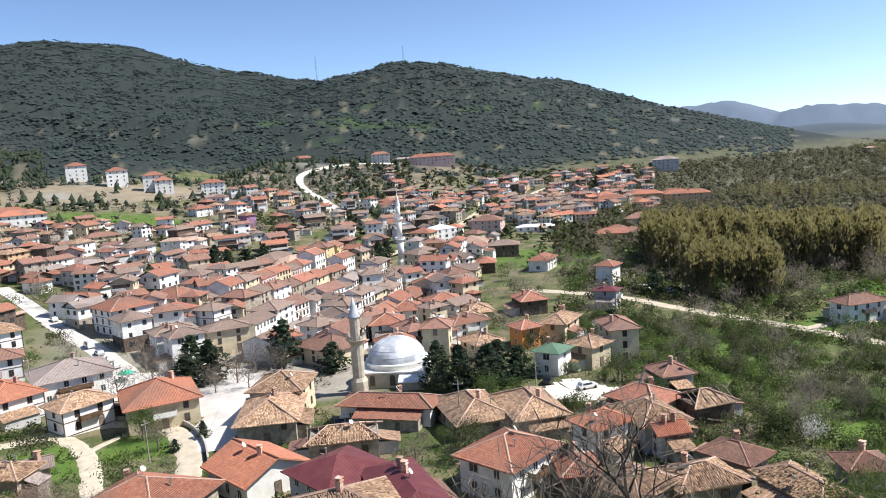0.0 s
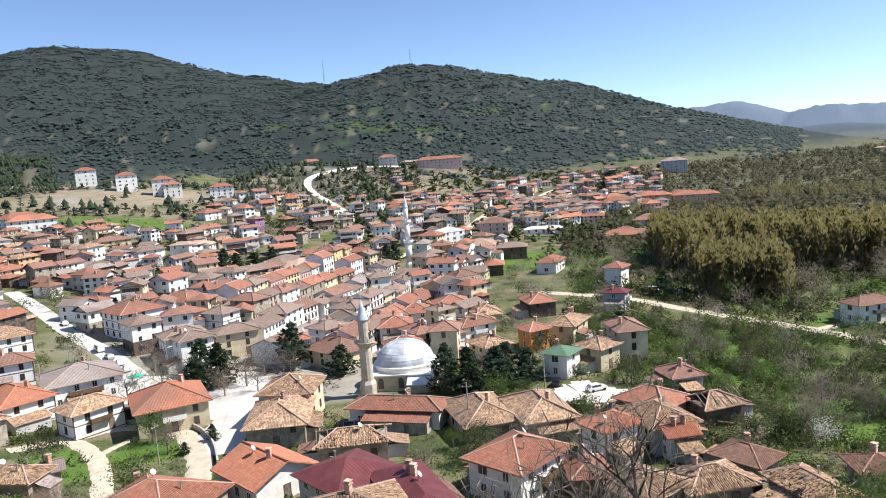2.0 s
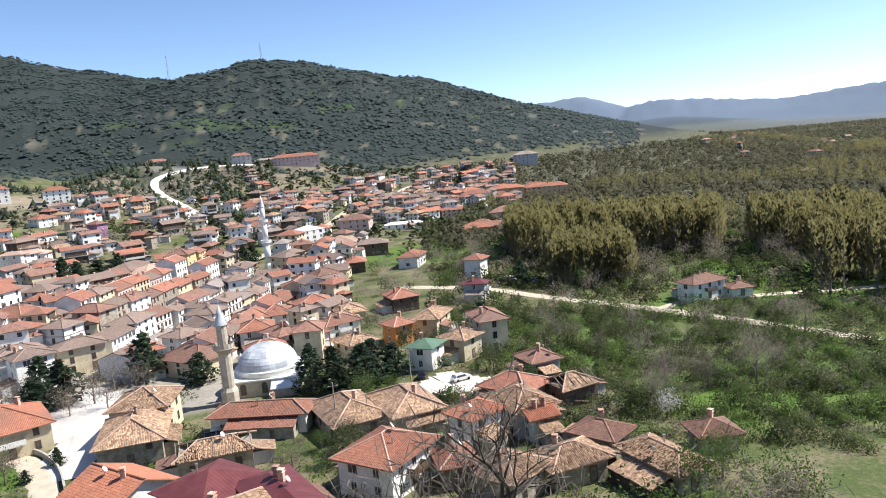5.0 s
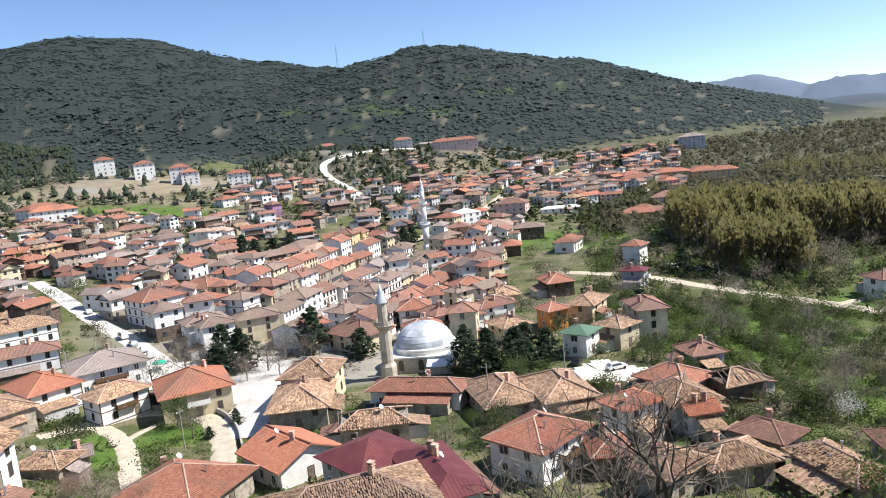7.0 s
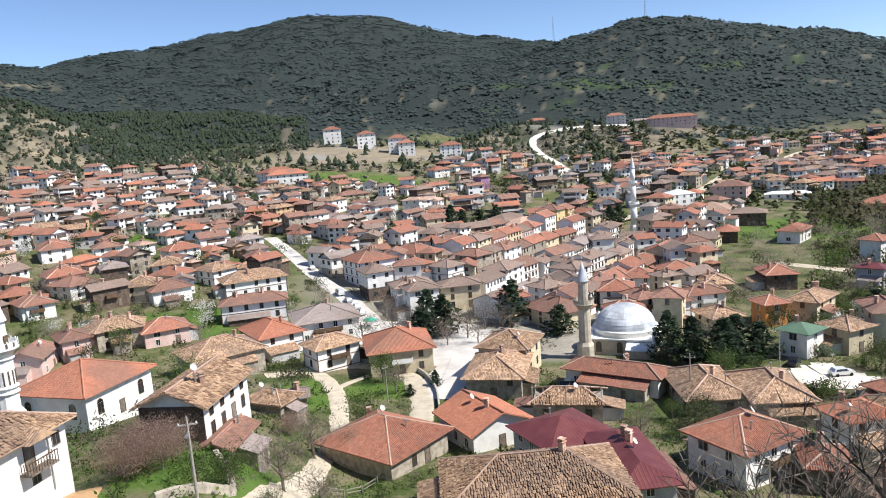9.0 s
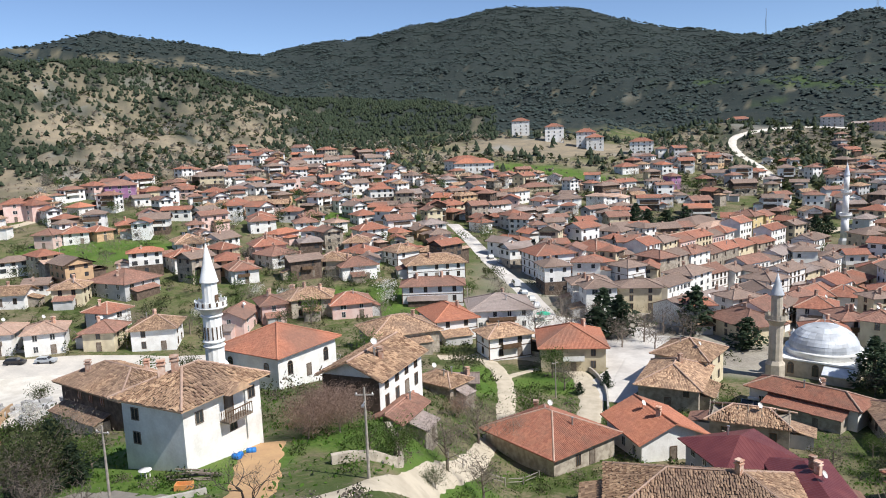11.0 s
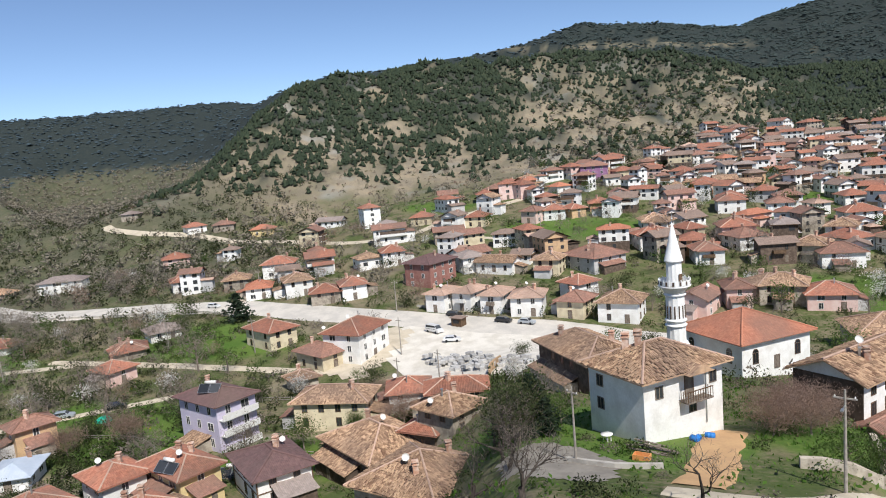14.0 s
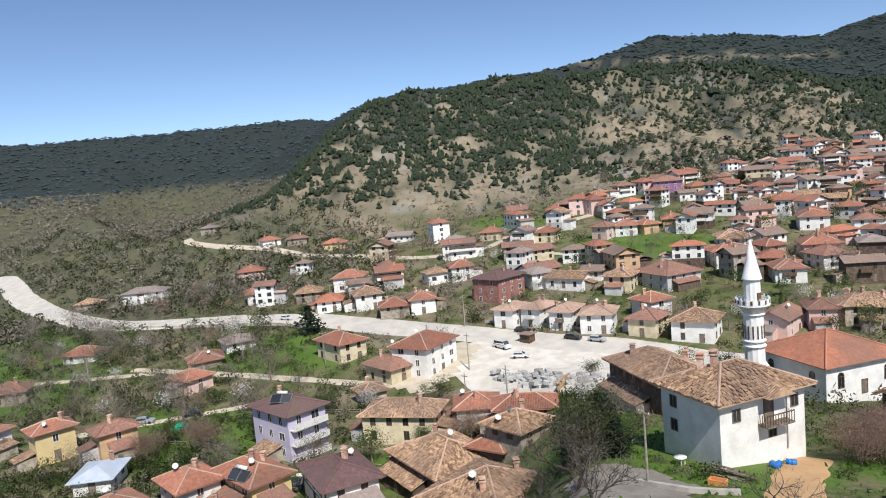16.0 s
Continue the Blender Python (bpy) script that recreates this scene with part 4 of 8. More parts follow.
    for length, ox, oy, a in sides:
        n = max(1, int((length - 1.0) / gap))
        blind = (style == "gabledark" and a == 270) or style == "hero" or (style == "row" and a != 0)
        for f in range(floors_n if style != "mosque" else 1):
            zf = f * h / floors_n
            if h / floors_n < 1.9 or blind:
                continue
            for i in range(n):
                along = (i + 0.5 - n / 2) * (length - 1.0) / n
                off = Matrix.Rotation(radians(a), 4, "Z") @ Matrix.Translation((along, 0, 0))
                m = Matrix.Translation((ox, oy, 0)) @ off
                if f == 0 and first and i == n // 2:
                    child("door", DOOR, base, m @ Matrix.Translation((0, 0, 0.1)))
                    first = False
                elif rng.random() < (0.9 if wall != "stone" else 0.6):
                    sill = 1.6 if style == "mosque" else 0.75 * min(1, h / floors_n / STOREY)
                    child("window", WINDOWS[kind if rng.random() < 0.8 or style == "mosque" or kind == "wood" else "wide"], base, m @ Matrix.Translation((0, 0, zf + sill)))
    if wall == "timber" and detail:
        ring = ring_beam(w, d, 0.07, 0.16)
        for f in range(floors_n + 1):
            child("beam", ring, base, pose(0, 0, min(f * h / floors_n, h - 0.3)))
        post = boxes("post", [(-0.09, -0.09, 0, 0.09, 0.09, h - 0.15)], WOOD)
        for sx in (-1, 1):
            for sy in (-1, 1):
                child("post", post, base, pose(sx * w / 2, sy * d / 2, 0.05))
    # chimneys
    if style not in ("mosque", "ruin"):
        for i in range(rng.choice((1, 1, 2)) if detail else rng.choice((0, 1))):
            cx, cy = rng.uniform(-0.28, 0.28) * w, rng.uniform(-0.28, 0.28) * d
            zz = h + rise * (1 - max(abs(cx) / (w / 2 + over) if swap else 0, abs(cy) / (d / 2 + over) if not swap else 0)) - 0.3
            if not gable:
                zz = h + rise * min(1, (min(w / 2 - abs(cx), d / 2 - abs(cy)) + over) / (min(w, d) / 2 + over)) - 0.2
            child("chimney", CHIMNEY_MESH if rng.random() < 0.7 else PIPE_MESH, base, pose(cx, cy, zz))
    return base


# ---- roads and yards ----
def spread(points, step):
    """A smooth line through plan points, sampled every step metres."""
    out = []
    p = [Vector(q) for q in points]
    for k in range(len(p) - 1):
        a, b = p[max(k - 1, 0)], p[min(k + 2, len(p) - 1)]
        n = max(2, int((p[k + 1] - p[k]).length / step))
        for i in range(n):
            t = i / n
            t2, t3 = t * t, t * t * t
            out.append(0.5 * (2 * p[k] + (p[k + 1] - a) * t + (2 * a - 5 * p[k] + 4 * p[k + 1] - b) * t2 + (3 * p[k] - a - 3 * p[k + 1] + b) * t3))
    return out + [p[-1]]


def road(name, points, width, mat, label, lift=0.12, kerb=0.0):
    """A strip laid on the ground along a line; its edges wander a little."""
    near = math.hypot(*points[0]) < 160
    line = spread(points, 0.9 if near else 3.0)
    n = len(line)
    LANES.extend((q.x, q.y, width / 2) for q in line)
    nc = max(4, int(width / (0.6 if near else 2.0)) + 1)
    vs = []
    for k, q in enumerate(line):
        d = line[min(k + 1, n - 1)] - line[max(k - 1, 0)]
        s = Vector((-d.y, d.x)).normalized()
        ww = width * (1 + 0.12 * noise.noise(Vector((q.x * 0.11, q.y * 0.11, 3))))
        ragged_edge = 0.0 if mat is ASPHALT or mat is PAVING else 0.1
        left = 0.5 + ragged_edge * noise.noise(Vector((q.x * 0.5, q.y * 0.5, 7)))
        right = 0.5 + ragged_edge * noise.noise(Vector((q.x * 0.5, q.y * 0.5, 11)))
        row = [q + s * ww * ((left + right) * i / nc - left) for i in range(nc + 1)]
        zs = [land_at(v.x, v.y) for v in row]
        up = lift * (0.5 + math.hypot(q.x, q.y) / 250)
        for i, (v, z) in enumerate(zip(row, zs)):
            vs.append((v.x, v.y, z + up if 0 < i < nc else z - 0.05))
    fs = [(k * (nc + 1) + i, (k + 1) * (nc + 1) + i, (k + 1) * (nc + 1) + i + 1, k * (nc + 1) + i + 1)[::-1] for k in range(n - 1) for i in range(nc)]
    return tagged(new(name, mesh_of(name, vs, fs, [mat], smooth=True)), label, "road", kind="structure")


def yard(name, corners, mat, label, lift=0.09, step=2.0):
    """A surfaced area inside a ring of plan points, draped on the ground."""
    xs, ys = [c[0] for c in corners], [c[1] for c in corners]

    def inside(px, py):
        hit = False
        for (x0, y0), (x1, y1) in zip(corners, corners[1:] + corners[:1]):
            if (y0 > py) != (y1 > py) and px < (x1 - x0) * (py - y0) / (y1 - y0) + x0:
                hit = not hit
        return hit

    vs, fs, index = [], [], {}
    gx = int((max(xs) - min(xs)) / step) + 1
    gy = int((max(ys) - min(ys)) / step) + 1
    for i in range(gx):
        for j in range(gy):
            px, py = min(xs) + (i + 0.5) * step, min(ys) + (j + 0.5) * step
            w = 1.2 * noise.noise(Vector((px * 0.3, py * 0.3, 5)))
            if not inside(px + w, py + w):
                continue
            LANES.append((px, py, step))
            f = []
            for a, b in ((i, j), (i + 1, j), (i + 1, j + 1), (i, j + 1)):
                if (a, b) not in index:
                    index[a, b] = len(vs)
                    x, y = min(xs) + a * step, min(ys) + b * step
                    vs.append((x, y, land_at(x, y) + lift))
                f.append(index[a, b])
            fs.append(tuple(f))
    return tagged(new(name, mesh_of(name, vs, fs, [mat], smooth=True)), label, "yard", kind="structure")


road("road_1", [(-480, -150), (-463, -125), (-407, -102), (-372, -85), (-316, -59), (-287, -39), (-258, -4), (-233, 22), (-204, 43), (-181, 61), (-161, 76), (-150, 86), (-128, 100), (-112, 118)], 13, ASPHALT, "broad pale dusty main road along the valley")
road("road_2", [(30, 258), (56, 237), (69, 219), (83, 201), (93, 186), (103, 168), (111, 151), (118, 132)], 5.5, EARTH_ROAD, "pale concrete lane through the river thicket")
road("road_3", [(93, 185), (106, 190), (122, 186), (134, 183), (160, 176)], 4, EARTH_ROAD, "pale farm track past the riverside house")
road("road_4", [(-436, -23), (-426, -18), (-410, -2), (-387, 26), (-346, 49), (-295, 75), (-285, 100), (-296, 122), (-301, 147), (-306, 168), (-309, 190)], 6, EARTH_ROAD, "pale earth road along the foot of the hill")
road("road_5", [(-273, 105), (-246, 119), (-219, 131), (-185, 130)], 3.5, EARTH_ROAD, "narrow earth lane between gardens")
road("road_6", [(-166, -40), (-166, -27), (-166, -17), (-166, 1)], 4, EARTH_ROAD, "pale garden track")
road("road_7", [(-220, -30), (-194, -3), (-177, 14), (-165, 26)], 3.5, EARTH_ROAD, "pale garden track")
road("road_8", [(-229, -64), (-223, -48), (-211, -23)], 3.5, EARTH_ROAD, "pale garden track")
road("road_9", [(-170, 276), (-147, 251), (-119, 219), (-96, 195), (-81, 177), (-72, 162)], 6.5, PAVING, "pale paved street with parked cars")
road("road_10", [(-35, 343), (-8, 387), (14, 450), (32, 524), (62, 600), (88, 655), (112, 690)], 6.5, EARTH_ROAD, "long pale avenue running out of town")
road("road_11", [(-70, 500), (-80, 528), (-109, 612), (-124, 655), (-122, 684), (-96, 719), (-66, 742), (-40, 748)], 7, GRAVEL, "white earth road climbing the hill")
road("road_12", [(-84, 128), (-78, 134), (-73, 140), (-63, 140), (-54, 134), (-48, 124), (-44, 115), (-42, 106)], 4.4, EARTH_ROAD, "curved pale lane with a low wall")
road("road_17", [(-63, 134), (-65, 129), (-66, 124)], 2.2, EARTH_ROAD, "branch of the rutted track over the grass", 0.1)
road("road_13", [(-80, 136), (-73, 132), (-66, 124), (-60, 114), (-56, 106), (-53, 101)], 3.8, EARTH_ROAD, "rutted earth track over the grass")
road("road_14", [(-40, 31), (-34, 37), (-35, 48), (-40, 60), (-46, 78), (-50, 89), (-53, 101)], 3.2, EARTH_ROAD, "pale lane below the lookout")
road("road_15", [(-40, 34), (-43, 38), (-48, 43), (-53, 49)], 4.2, ORANGE_EARTH, "patch of orange sand beside the white house", 0.14)
road("road_16", [(-47, 150), (-44, 133), (-43, 120)], 6, PAVING, "white street beside the old house")
yard("yard_1", [(-163, 46), (-175, 56), (-178, 66), (-157, 80), (-143, 86), (-122, 72), (-112, 56), (-139, 46)], GRAVEL, "white gravel lot with stacked stone")
yard("yard_2", [(-160, 30), (-168, 40), (-180, 56), (-172, 58), (-158, 47), (-150, 36)], EARTH_ROAD, "earth side street off the main road", 0.13)
yard("yard_3", [(-86, 176), (-52, 178), (-36, 158), (-40, 137), (-40, 122), (-47, 121), (-52, 143), (-74, 156)], PAVING, "pale paved town square")
yard("yard_5", [(-60, 27), (-58, 32.5), (-51, 34), (-46.5, 32.5), (-44, 28), (-51, 25)], GREY_GRAVEL, "grey gravel pad below the white house", 0.06, 0.5)
yard("yard_4", [(17, 142), (24, 150), (33, 141), (30, 131), (20, 134)], GRAVEL, "white gravel parking patch")

# ---- landmarks ----
def finial(parent, z, s=1.0):
    child("finial", lathe("finial", [(0.05 * s, 0), (0.05 * s, 0.5 * s), (0.16 * s, 0.65 * s), (0.05 * s, 0.85 * s), (0.11 * s, 1.0 * s), (0.03 * s, 1.2 * s), (0.02 * s, 1.7 * s)], METAL, 8), parent, pose(0, 0, z))


def minaret(x, y, z, height, radius, mat, cap_mat, balconies, label, flute=0.0, base_h=3.5, cap_from=0.8):
    """A slender tower: plinth, shaft stages, balconies with railings and a pointed cap."""
    b = thing("minaret", x, y, z, 8, label, "minaret")
    low = land_at(x, y) - z - 0.6
    child("plinth", lathe("plinth", [(radius * 1.45, low), (radius * 1.45, base_h * 0.75), (radius * 1.05, base_h)], mat, 8), b, pose(0, 0, 0, 0, 0, 22.5))
    stops = [base_h] + [height * f for f in balconies] + [height * cap_from]
    rr = radius
    for k in range(len(stops) - 1):
        child("shaft", lathe("shaft", [(rr, stops[k]), (rr * 0.97, stops[k + 1])], mat, 24, flute), b)
        if k < len(stops) - 2:
            t = stops[k + 1]
            child("balcony", lathe("balcony", [(rr * 0.97, t - 1.3), (rr * 1.2, t - 0.8), (rr * 1.25, t - 0.7), (rr * 1.5, t - 0.25), (rr * 1.65, t - 0.2), (rr * 1.65, t)], mat, 16), b)
            post = boxes("railing_post", [(-0.07, -0.07, 0, 0.07, 0.07, 1.1)], mat)
            for i in range(16):
                a = 2 * math.pi * i / 16
                child("railing_post", post, b, pose(rr * 1.58 * math.cos(a), rr * 1.58 * math.sin(a), t, 0, 0, math.degrees(a)))
            panel = boxes("railing_panel", [(-0.03, -rr * 0.29, 0.08, 0.03, rr * 0.29, 0.85)], mat)
            for i in range(16):
                a = 2 * math.pi * (i + 0.5) / 16
                child("railing_panel", panel, b, pose(rr * 1.56 * math.cos(a), rr * 1.56 * math.sin(a), t, 0, 0, math.degrees(a)))
            child("door", boxes("door", [(-0.05, -0.35, 0, 0.06, 0.35, 1.8)], WOOD), b, pose(rr * 0.86, 0, t, 0, 0, 0))
            rr *= 0.82
    if flute and mat is LIME:
        # dark strips round the shaft: painted shade of slots under the balcony, pierced arches above
        slot = boxes("slot", [(-0.05, -0.1, 0, 0.05, 0.1, 2.0)], WALLS["dark"])
        arch = boxes("slot", [(-0.05, -0.14, 0, 0.05, 0.14, 0.62)], WALLS["dark"])
        t0 = height * balconies[0]
        for i in range(14):
            a = 2 * math.pi * i / 14
            child("slot", slot, b, pose(radius * 0.985 * math.cos(a), radius * 0.985 * math.sin(a), t0 - 5.2, 0, 0, math.degrees(a)))
            child("slot", arch, b, pose(radius * 1.6 * math.cos(a), radius * 1.6 * math.sin(a), t0 + 0.16, 0, 0, math.degrees(a)))
        for zz in (t0 - 1.5, t0 - 5.6, t0 - 6.4):
            child("band", lathe("band", [(radius * 0.98, zz - 0.2), (radius * 1.13, zz - 0.1), (radius * 1.13, zz + 0.1), (radius * 0.98, zz + 0.2)], mat, 24), b)
    t = height * cap_from
    child("cap", lathe("cap", [(rr * 1.0, t - 0.1), (rr * 1.22, t), (rr * 1.15, t + 0.15), (rr * 0.6, t + (height - t) * 0.5), (0.06, height)], cap_mat, 16), b)
    finial(b, height, 0.9)
    TAKEN.append((x, y, radius * 2))
    return b


def domed_mosque(x, y, z, turn):
    b = thing("domed_mosque", x, y, z, turn, "stone mosque with a lead-sheeted dome and white drum", "mosque")
    low = land_at(x, y) - z - 1.0
    s, h, rad = 7.2, 3.3, 6.4
    vs, fs = box_verts(-s, -s, low, s, s, h), list(BOX_FACES)
    child("wall", mesh_of("wall", vs, fs, [ASHLAR]), b)
    child("cornice", boxes("cornice", [(-s - 0.2, -s - 0.2, h, s + 0.2, s + 0.2, h + 0.3)], LIME), b)
    child("drum", lathe("drum", [(rad + 0.5, h + 0.3), (rad + 0.5, h + 1.2), (rad + 0.65, h + 1.25), (rad + 0.65, h + 1.5), (rad + 0.1, h + 1.6)], LIME, 24), b)
    dome_h = 4.7
    child("dome", lathe("dome", [(rad * math.cos(i * math.pi / 24), h + 1.55 + dome_h * math.sin(i * math.pi / 24)) for i in range(12)] + [(0.1, h + 1.55 + dome_h)], LEAD, 32), b)
    # lead sheets in five courses, lapped over one another
    for k in range(5):
        n = (30, 30, 24, 18, 10)[k]
        a0, a1 = k * 0.29, (k + 1) * 0.29 + 0.015
        half = math.pi / n * 0.985
        vs = []
        for g in range(3):
            e = a0 + (a1 - a0) * g / 2
            out = 1.012 - 0.006 * g / 2
            for t in (-half, 0, half):
                vs.append((rad * out * math.cos(e) * math.cos(t), rad * out * math.cos(e) * math.sin(t), dome_h * out * math.sin(e)))
        fs = [(g * 3 + i, g * 3 + i + 1, g * 3 + i + 4, g * 3 + i + 3) for g in range(2) for i in range(2)]
        fs += [(0, 9, 10, 1), (1, 10, 11, 2)]
        vs += [(v[0] * 0.985, v[1] * 0.985, v[2] - 0.02) for v in vs[:3]]
        me = mesh_of("lead_sheet", vs, fs, [LEAD], smooth=False)
        for i in range(n):
            child("lead_sheet", me, b, pose(0, 0, h + 1.55, 0, 0, 360 / n * (i + 0.5 * (k % 2))))
    finial(b, h + 1.5 + dome_h, 1.2)
    for i in range(3):
        for a in (0, 90, 180, 270):
            m = Matrix.Rotation(radians(a), 4, "Z") @ Matrix.Translation(((i - 1) * 4.4, -s, 0.7))
            child("window", WINDOWS["arched"], b, m)
    # porch roof and corner turrets
    child("porch_roof", mesh_of("porch_roof", [(1.5, -s - 2.4, 2.0), (s, -s - 2.4, 2.0), (s, -s, 3.1), (1.5, -s, 3.1), (1.5, -s - 2.4, 1.8), (s, -s - 2.4, 1.8), (s, -s, 1.8), (1.5, -s, 1.8)], [(0, 1, 2, 3), (4, 7, 6, 5), (0, 4, 5, 1), (1, 5, 6, 2), (0, 3, 7, 4)], [LEAD]), b)
    child("porch", boxes("porch", [(1.7, -s - 2.2, low, s - 0.2, -s + 0.01, 1.8)], ASHLAR), b)
    for sx in (-1, 1):
        for sy in (-1, 1):
            child("turret", lathe("turret", [(0.55, h - 1.0), (0.55, h + 1.4), (0.7, h + 1.45), (0.65, h + 1.6), (0.05, h + 2.6)], LIME, 8), b, pose(sx * s, sy * s, 0))
    TAKEN.append((x, y, 11))


domed_mosque(-12.0, 158.5, 1.4, -6)
minaret(-19.6, 149.6, 2.0, 20.2, 1.3, ASHLAR, LEAD, [0.56], "pale stone minaret with a grey lead cap", 0.04, 3.0, 0.79)
minaret(-19.0, 327.0, 1.0, 33.8, 1.45, LIME, LEAD, [0.39, 0.66], "tall white minaret with two balconies", 0.0, 4.0, 0.85)
minaret(-90.6, 74.2, 13.2, 22.2, 1.5, LIME, LIME, [0.56], "white limewashed minaret with a carved balcony", 0.05, 3.5, 0.73)

# ---- houses, each with its place, floor height, turn and size ----
house(-57.0, 43.7, 21.8, 95, 9.9, 7.8, 2.25, "old", "white", "hero")
house(-88.0, 56.0, 14.6, 87, 8.4, 14.5, 1.95, "old", "dark")
house(-88.8, 86.0, 11.9, 90, 13.8, 13.5, 2.0, "orange", "white", "mosque")
house(-55.6, 70.0, 17.9, 100, 12.1, 7.6, 1.8, "old", "white", "gabledark")
house(-65.7, 101.5, 6.6, 82, 5.0, 7.2, 1.0, "old", "stone")
house(-95.7, 130.0, 4.5, 54, 15.1, 12.1, 1.4, "old", "stone")
house(-94.6, 149.2, 2.0, 51, 10.3, 14.0, 2.0, "orange", "timber")
house(-74.2, 140.2, 1.8, 52, 10.1, 7.2, 2.0, "old", "timber")
house(-58.8, 141.6, 1.7, 27, 13.1, 14.0, 2.0, "orange", "cream")
house(-87.4, 162.9, 2.1, 35, 15.5, 14.0, 2.0, "grey", "white")
house(-111.2, 168.4, 4.7, 32, 17.0, 7.2, 2.0, "redbrown", "timber")
house(-42.0, 92.6, 4.3, 70, 12.4, 13.8, 1.3, "red", "stone")
house(-29.6, 102.6, 3.8, 45, 9.8, 10.9, 1.3, "orange", "white", "gable")
house(-16.1, 93.7, 4.9, 43, 9.7, 9.5, 1.8, "maroon", "grey")
house(-6.8, 86.0, 5.7, 22, 6.2, 15.0, 1.6, "maroon", "grey")
house(-16.8, 76.7, 7.1, 20, 19.6, 11.9, 1.5, "old", "stone")
house(6.9, 94.6, 4.9, 47, 10.2, 8.8, 2.0, "red", "white")
house(22.0, 106.4, 3.6, 31, 6.5, 5.3, 2.0, "orange", "timber")
house(3.0, 123.5, 2.9, 16, 9.1, 14.0, 1.2, "old", "stone")
house(13.0, 121.4, 3.0, 12, 8.5, 13.1, 1.4, "old", "stone")
house(-33.1, 127.6, 2.6, 5, 10.0, 13.8, 1.6, "old", "stone")
house(-33.4, 139.0, 2.2, -6, 9.8, 9.8, 2.3, "old", "cream")
house(-18.1, 113.4, 3.3, 5, 11.0, 6.0, 1.3, "old", "stone", "ruin")
house(-11.8, 129.1, 2.7, -16, 17.1, 5.5, 1.4, "red", "white")
house(32.9, 121.8, 2.8, 40, 7.6, 9.4, 1.5, "red", "stone")
house(42.8, 138.6, 1.8, 11, 6.1, 6.7, 1.4, "redbrown", "grey")
house(42.2, 118.7, 2.8, 17, 7.4, 6.0, 1.4, "old", "dark", "ruin")
house(30.4, 110.1, 3.3, 15, 7.2, 9.6, 1.8, "old", "grey")
house(37.9, 95.0, 4.2, 38, 5.2, 6.5, 1.2, "redbrown", "stone")
house(29.9, 86.7, 5.2, 12, 8.0, 6.0, 1.2, "old", "stone")
house(21.3, 84.3, 5.6, 40, 7.0, 6.0, 1.4, "old", "stone")
house(41.0, 82.1, 5.2, 16, 5.0, 10.4, 1.2, "old", "stone")
house(53.0, 90.6, 4.0, 355, 5.2, 4.8, 1.0, "redbrown", "stone")
house(15.7, 92.0, 5.0, 0, 4.2, 6.0, 1.3, "red", "stone")
house(110.1, 191.0, -1.2, 14, 12.0, 6.5, 2.0, "redbrown", "white")
house(22.4, 154.9, 1.6, 53, 6.1, 5.6, 2.0, "green", "white")
house(31.2, 158.9, 1.4, 40, 6.7, 6.6, 2.0, "old", "cream")
house(39.0, 164.4, 1.1, 4, 6.4, 10.2, 3.0, "redbrown", "cream")
house(29.4, 187.5, 0.6, 60, 11.0, 6.6, 1.9, "old", "cream")
house(25.7, 222.7, 0.3, 12, 8.0, 10.6, 1.7, "red", "dark")
house(50.2, 223.2, 0.2, 61, 5.0, 6.9, 2.0, "maroon", "grey")
house(59.3, 260.6, 0.2, 52, 6.6, 6.4, 2.6, "red", "white")
house(41.5, 302.7, 0.3, 66, 14.2, 8.1, 1.7, "red", "white")
house(18.0, 305.6, 0.3, 86, 10.9, 7.2, 1.7, "red", "dark")
house(19.4, 181.0, 0.8, 27, 5.6, 5.6, 2.0, "red", "orange")
house(7.8, 173.3, 1.0, 28, 7.2, 8.0, 1.6, "old", "cream")
house(-97.7, 216.9, 4.5, 49, 13.0, 13.0, 3.0, "red", "timber")
house(-90.9, 240.7, 4.1, 66, 10.8, 13.5, 2.4, "red", "white")
house(-70.2, 215.2, 2.1, 62, 7.6, 7.6, 3.0, "brown", "timber")
house(-66.5, 232.4, 1.9, 62, 7.0, 10.0, 3.2, "redbrown", "stone")
house(-110.9, 287.0, 6.0, 72, 13.0, 20.0, 2.0, "brown", "white")
house(-68.1, 327.8, 2.6, 50, 17.0, 14.0, 2.0, "pale", "white")
house(-30.5, 180.7, 0.8, 48, 10.6, 14.0, 1.6, "redbrown", "cream")
house(-129.5, 6.6, 2.7, 119, 7.8, 11.2, 3.2, "mauve", "lavender", "block")
house(-124.8, 26.4, 2.8, 148, 7.4, 13.2, 2.0, "old", "cream")
house(-124.2, 40.1, 2.8, 70, 7.2, 7.2, 1.6, "red", "white")
house(-100.7, 11.2, 4.3, 100, 7.8, 10.9, 1.8, "mauve", "timber")
house(-108.6, -0.6, 3.6, 117, 6.3, 10.6, 1.8, "red", "yellow")
house(-111.0, -9.7, 3.4, 115, 6.2, 7.5, 1.8, "red", "white")
house(-100.7, 26.7, 4.6, 105, 10.6, 13.8, 1.4, "old", "dark")
house(-76.0, 25.1, 9.6, 124, 11.2, 11.2, 1.4, "old", "stone")
house(-96.0, 32.8, 7.0, 129, 3.6, 5.2, 1.2, "red", "dark")
house(-94.5, 36.4, 9.5, 117, 6.6, 6.6, 1.5, "old", "stone")
house(-152.0, -36.7, 1.6, 117, 7.0, 5.0, 2.4, "red", "yellow")
house(-147.5, -25.0, 1.8, 114, 6.9, 5.2, 2.0, "redbrown", "tan")
house(-189.3, -12.9, 0.5, 126, 7.2, 7.2, 1.5, "red", "pink")
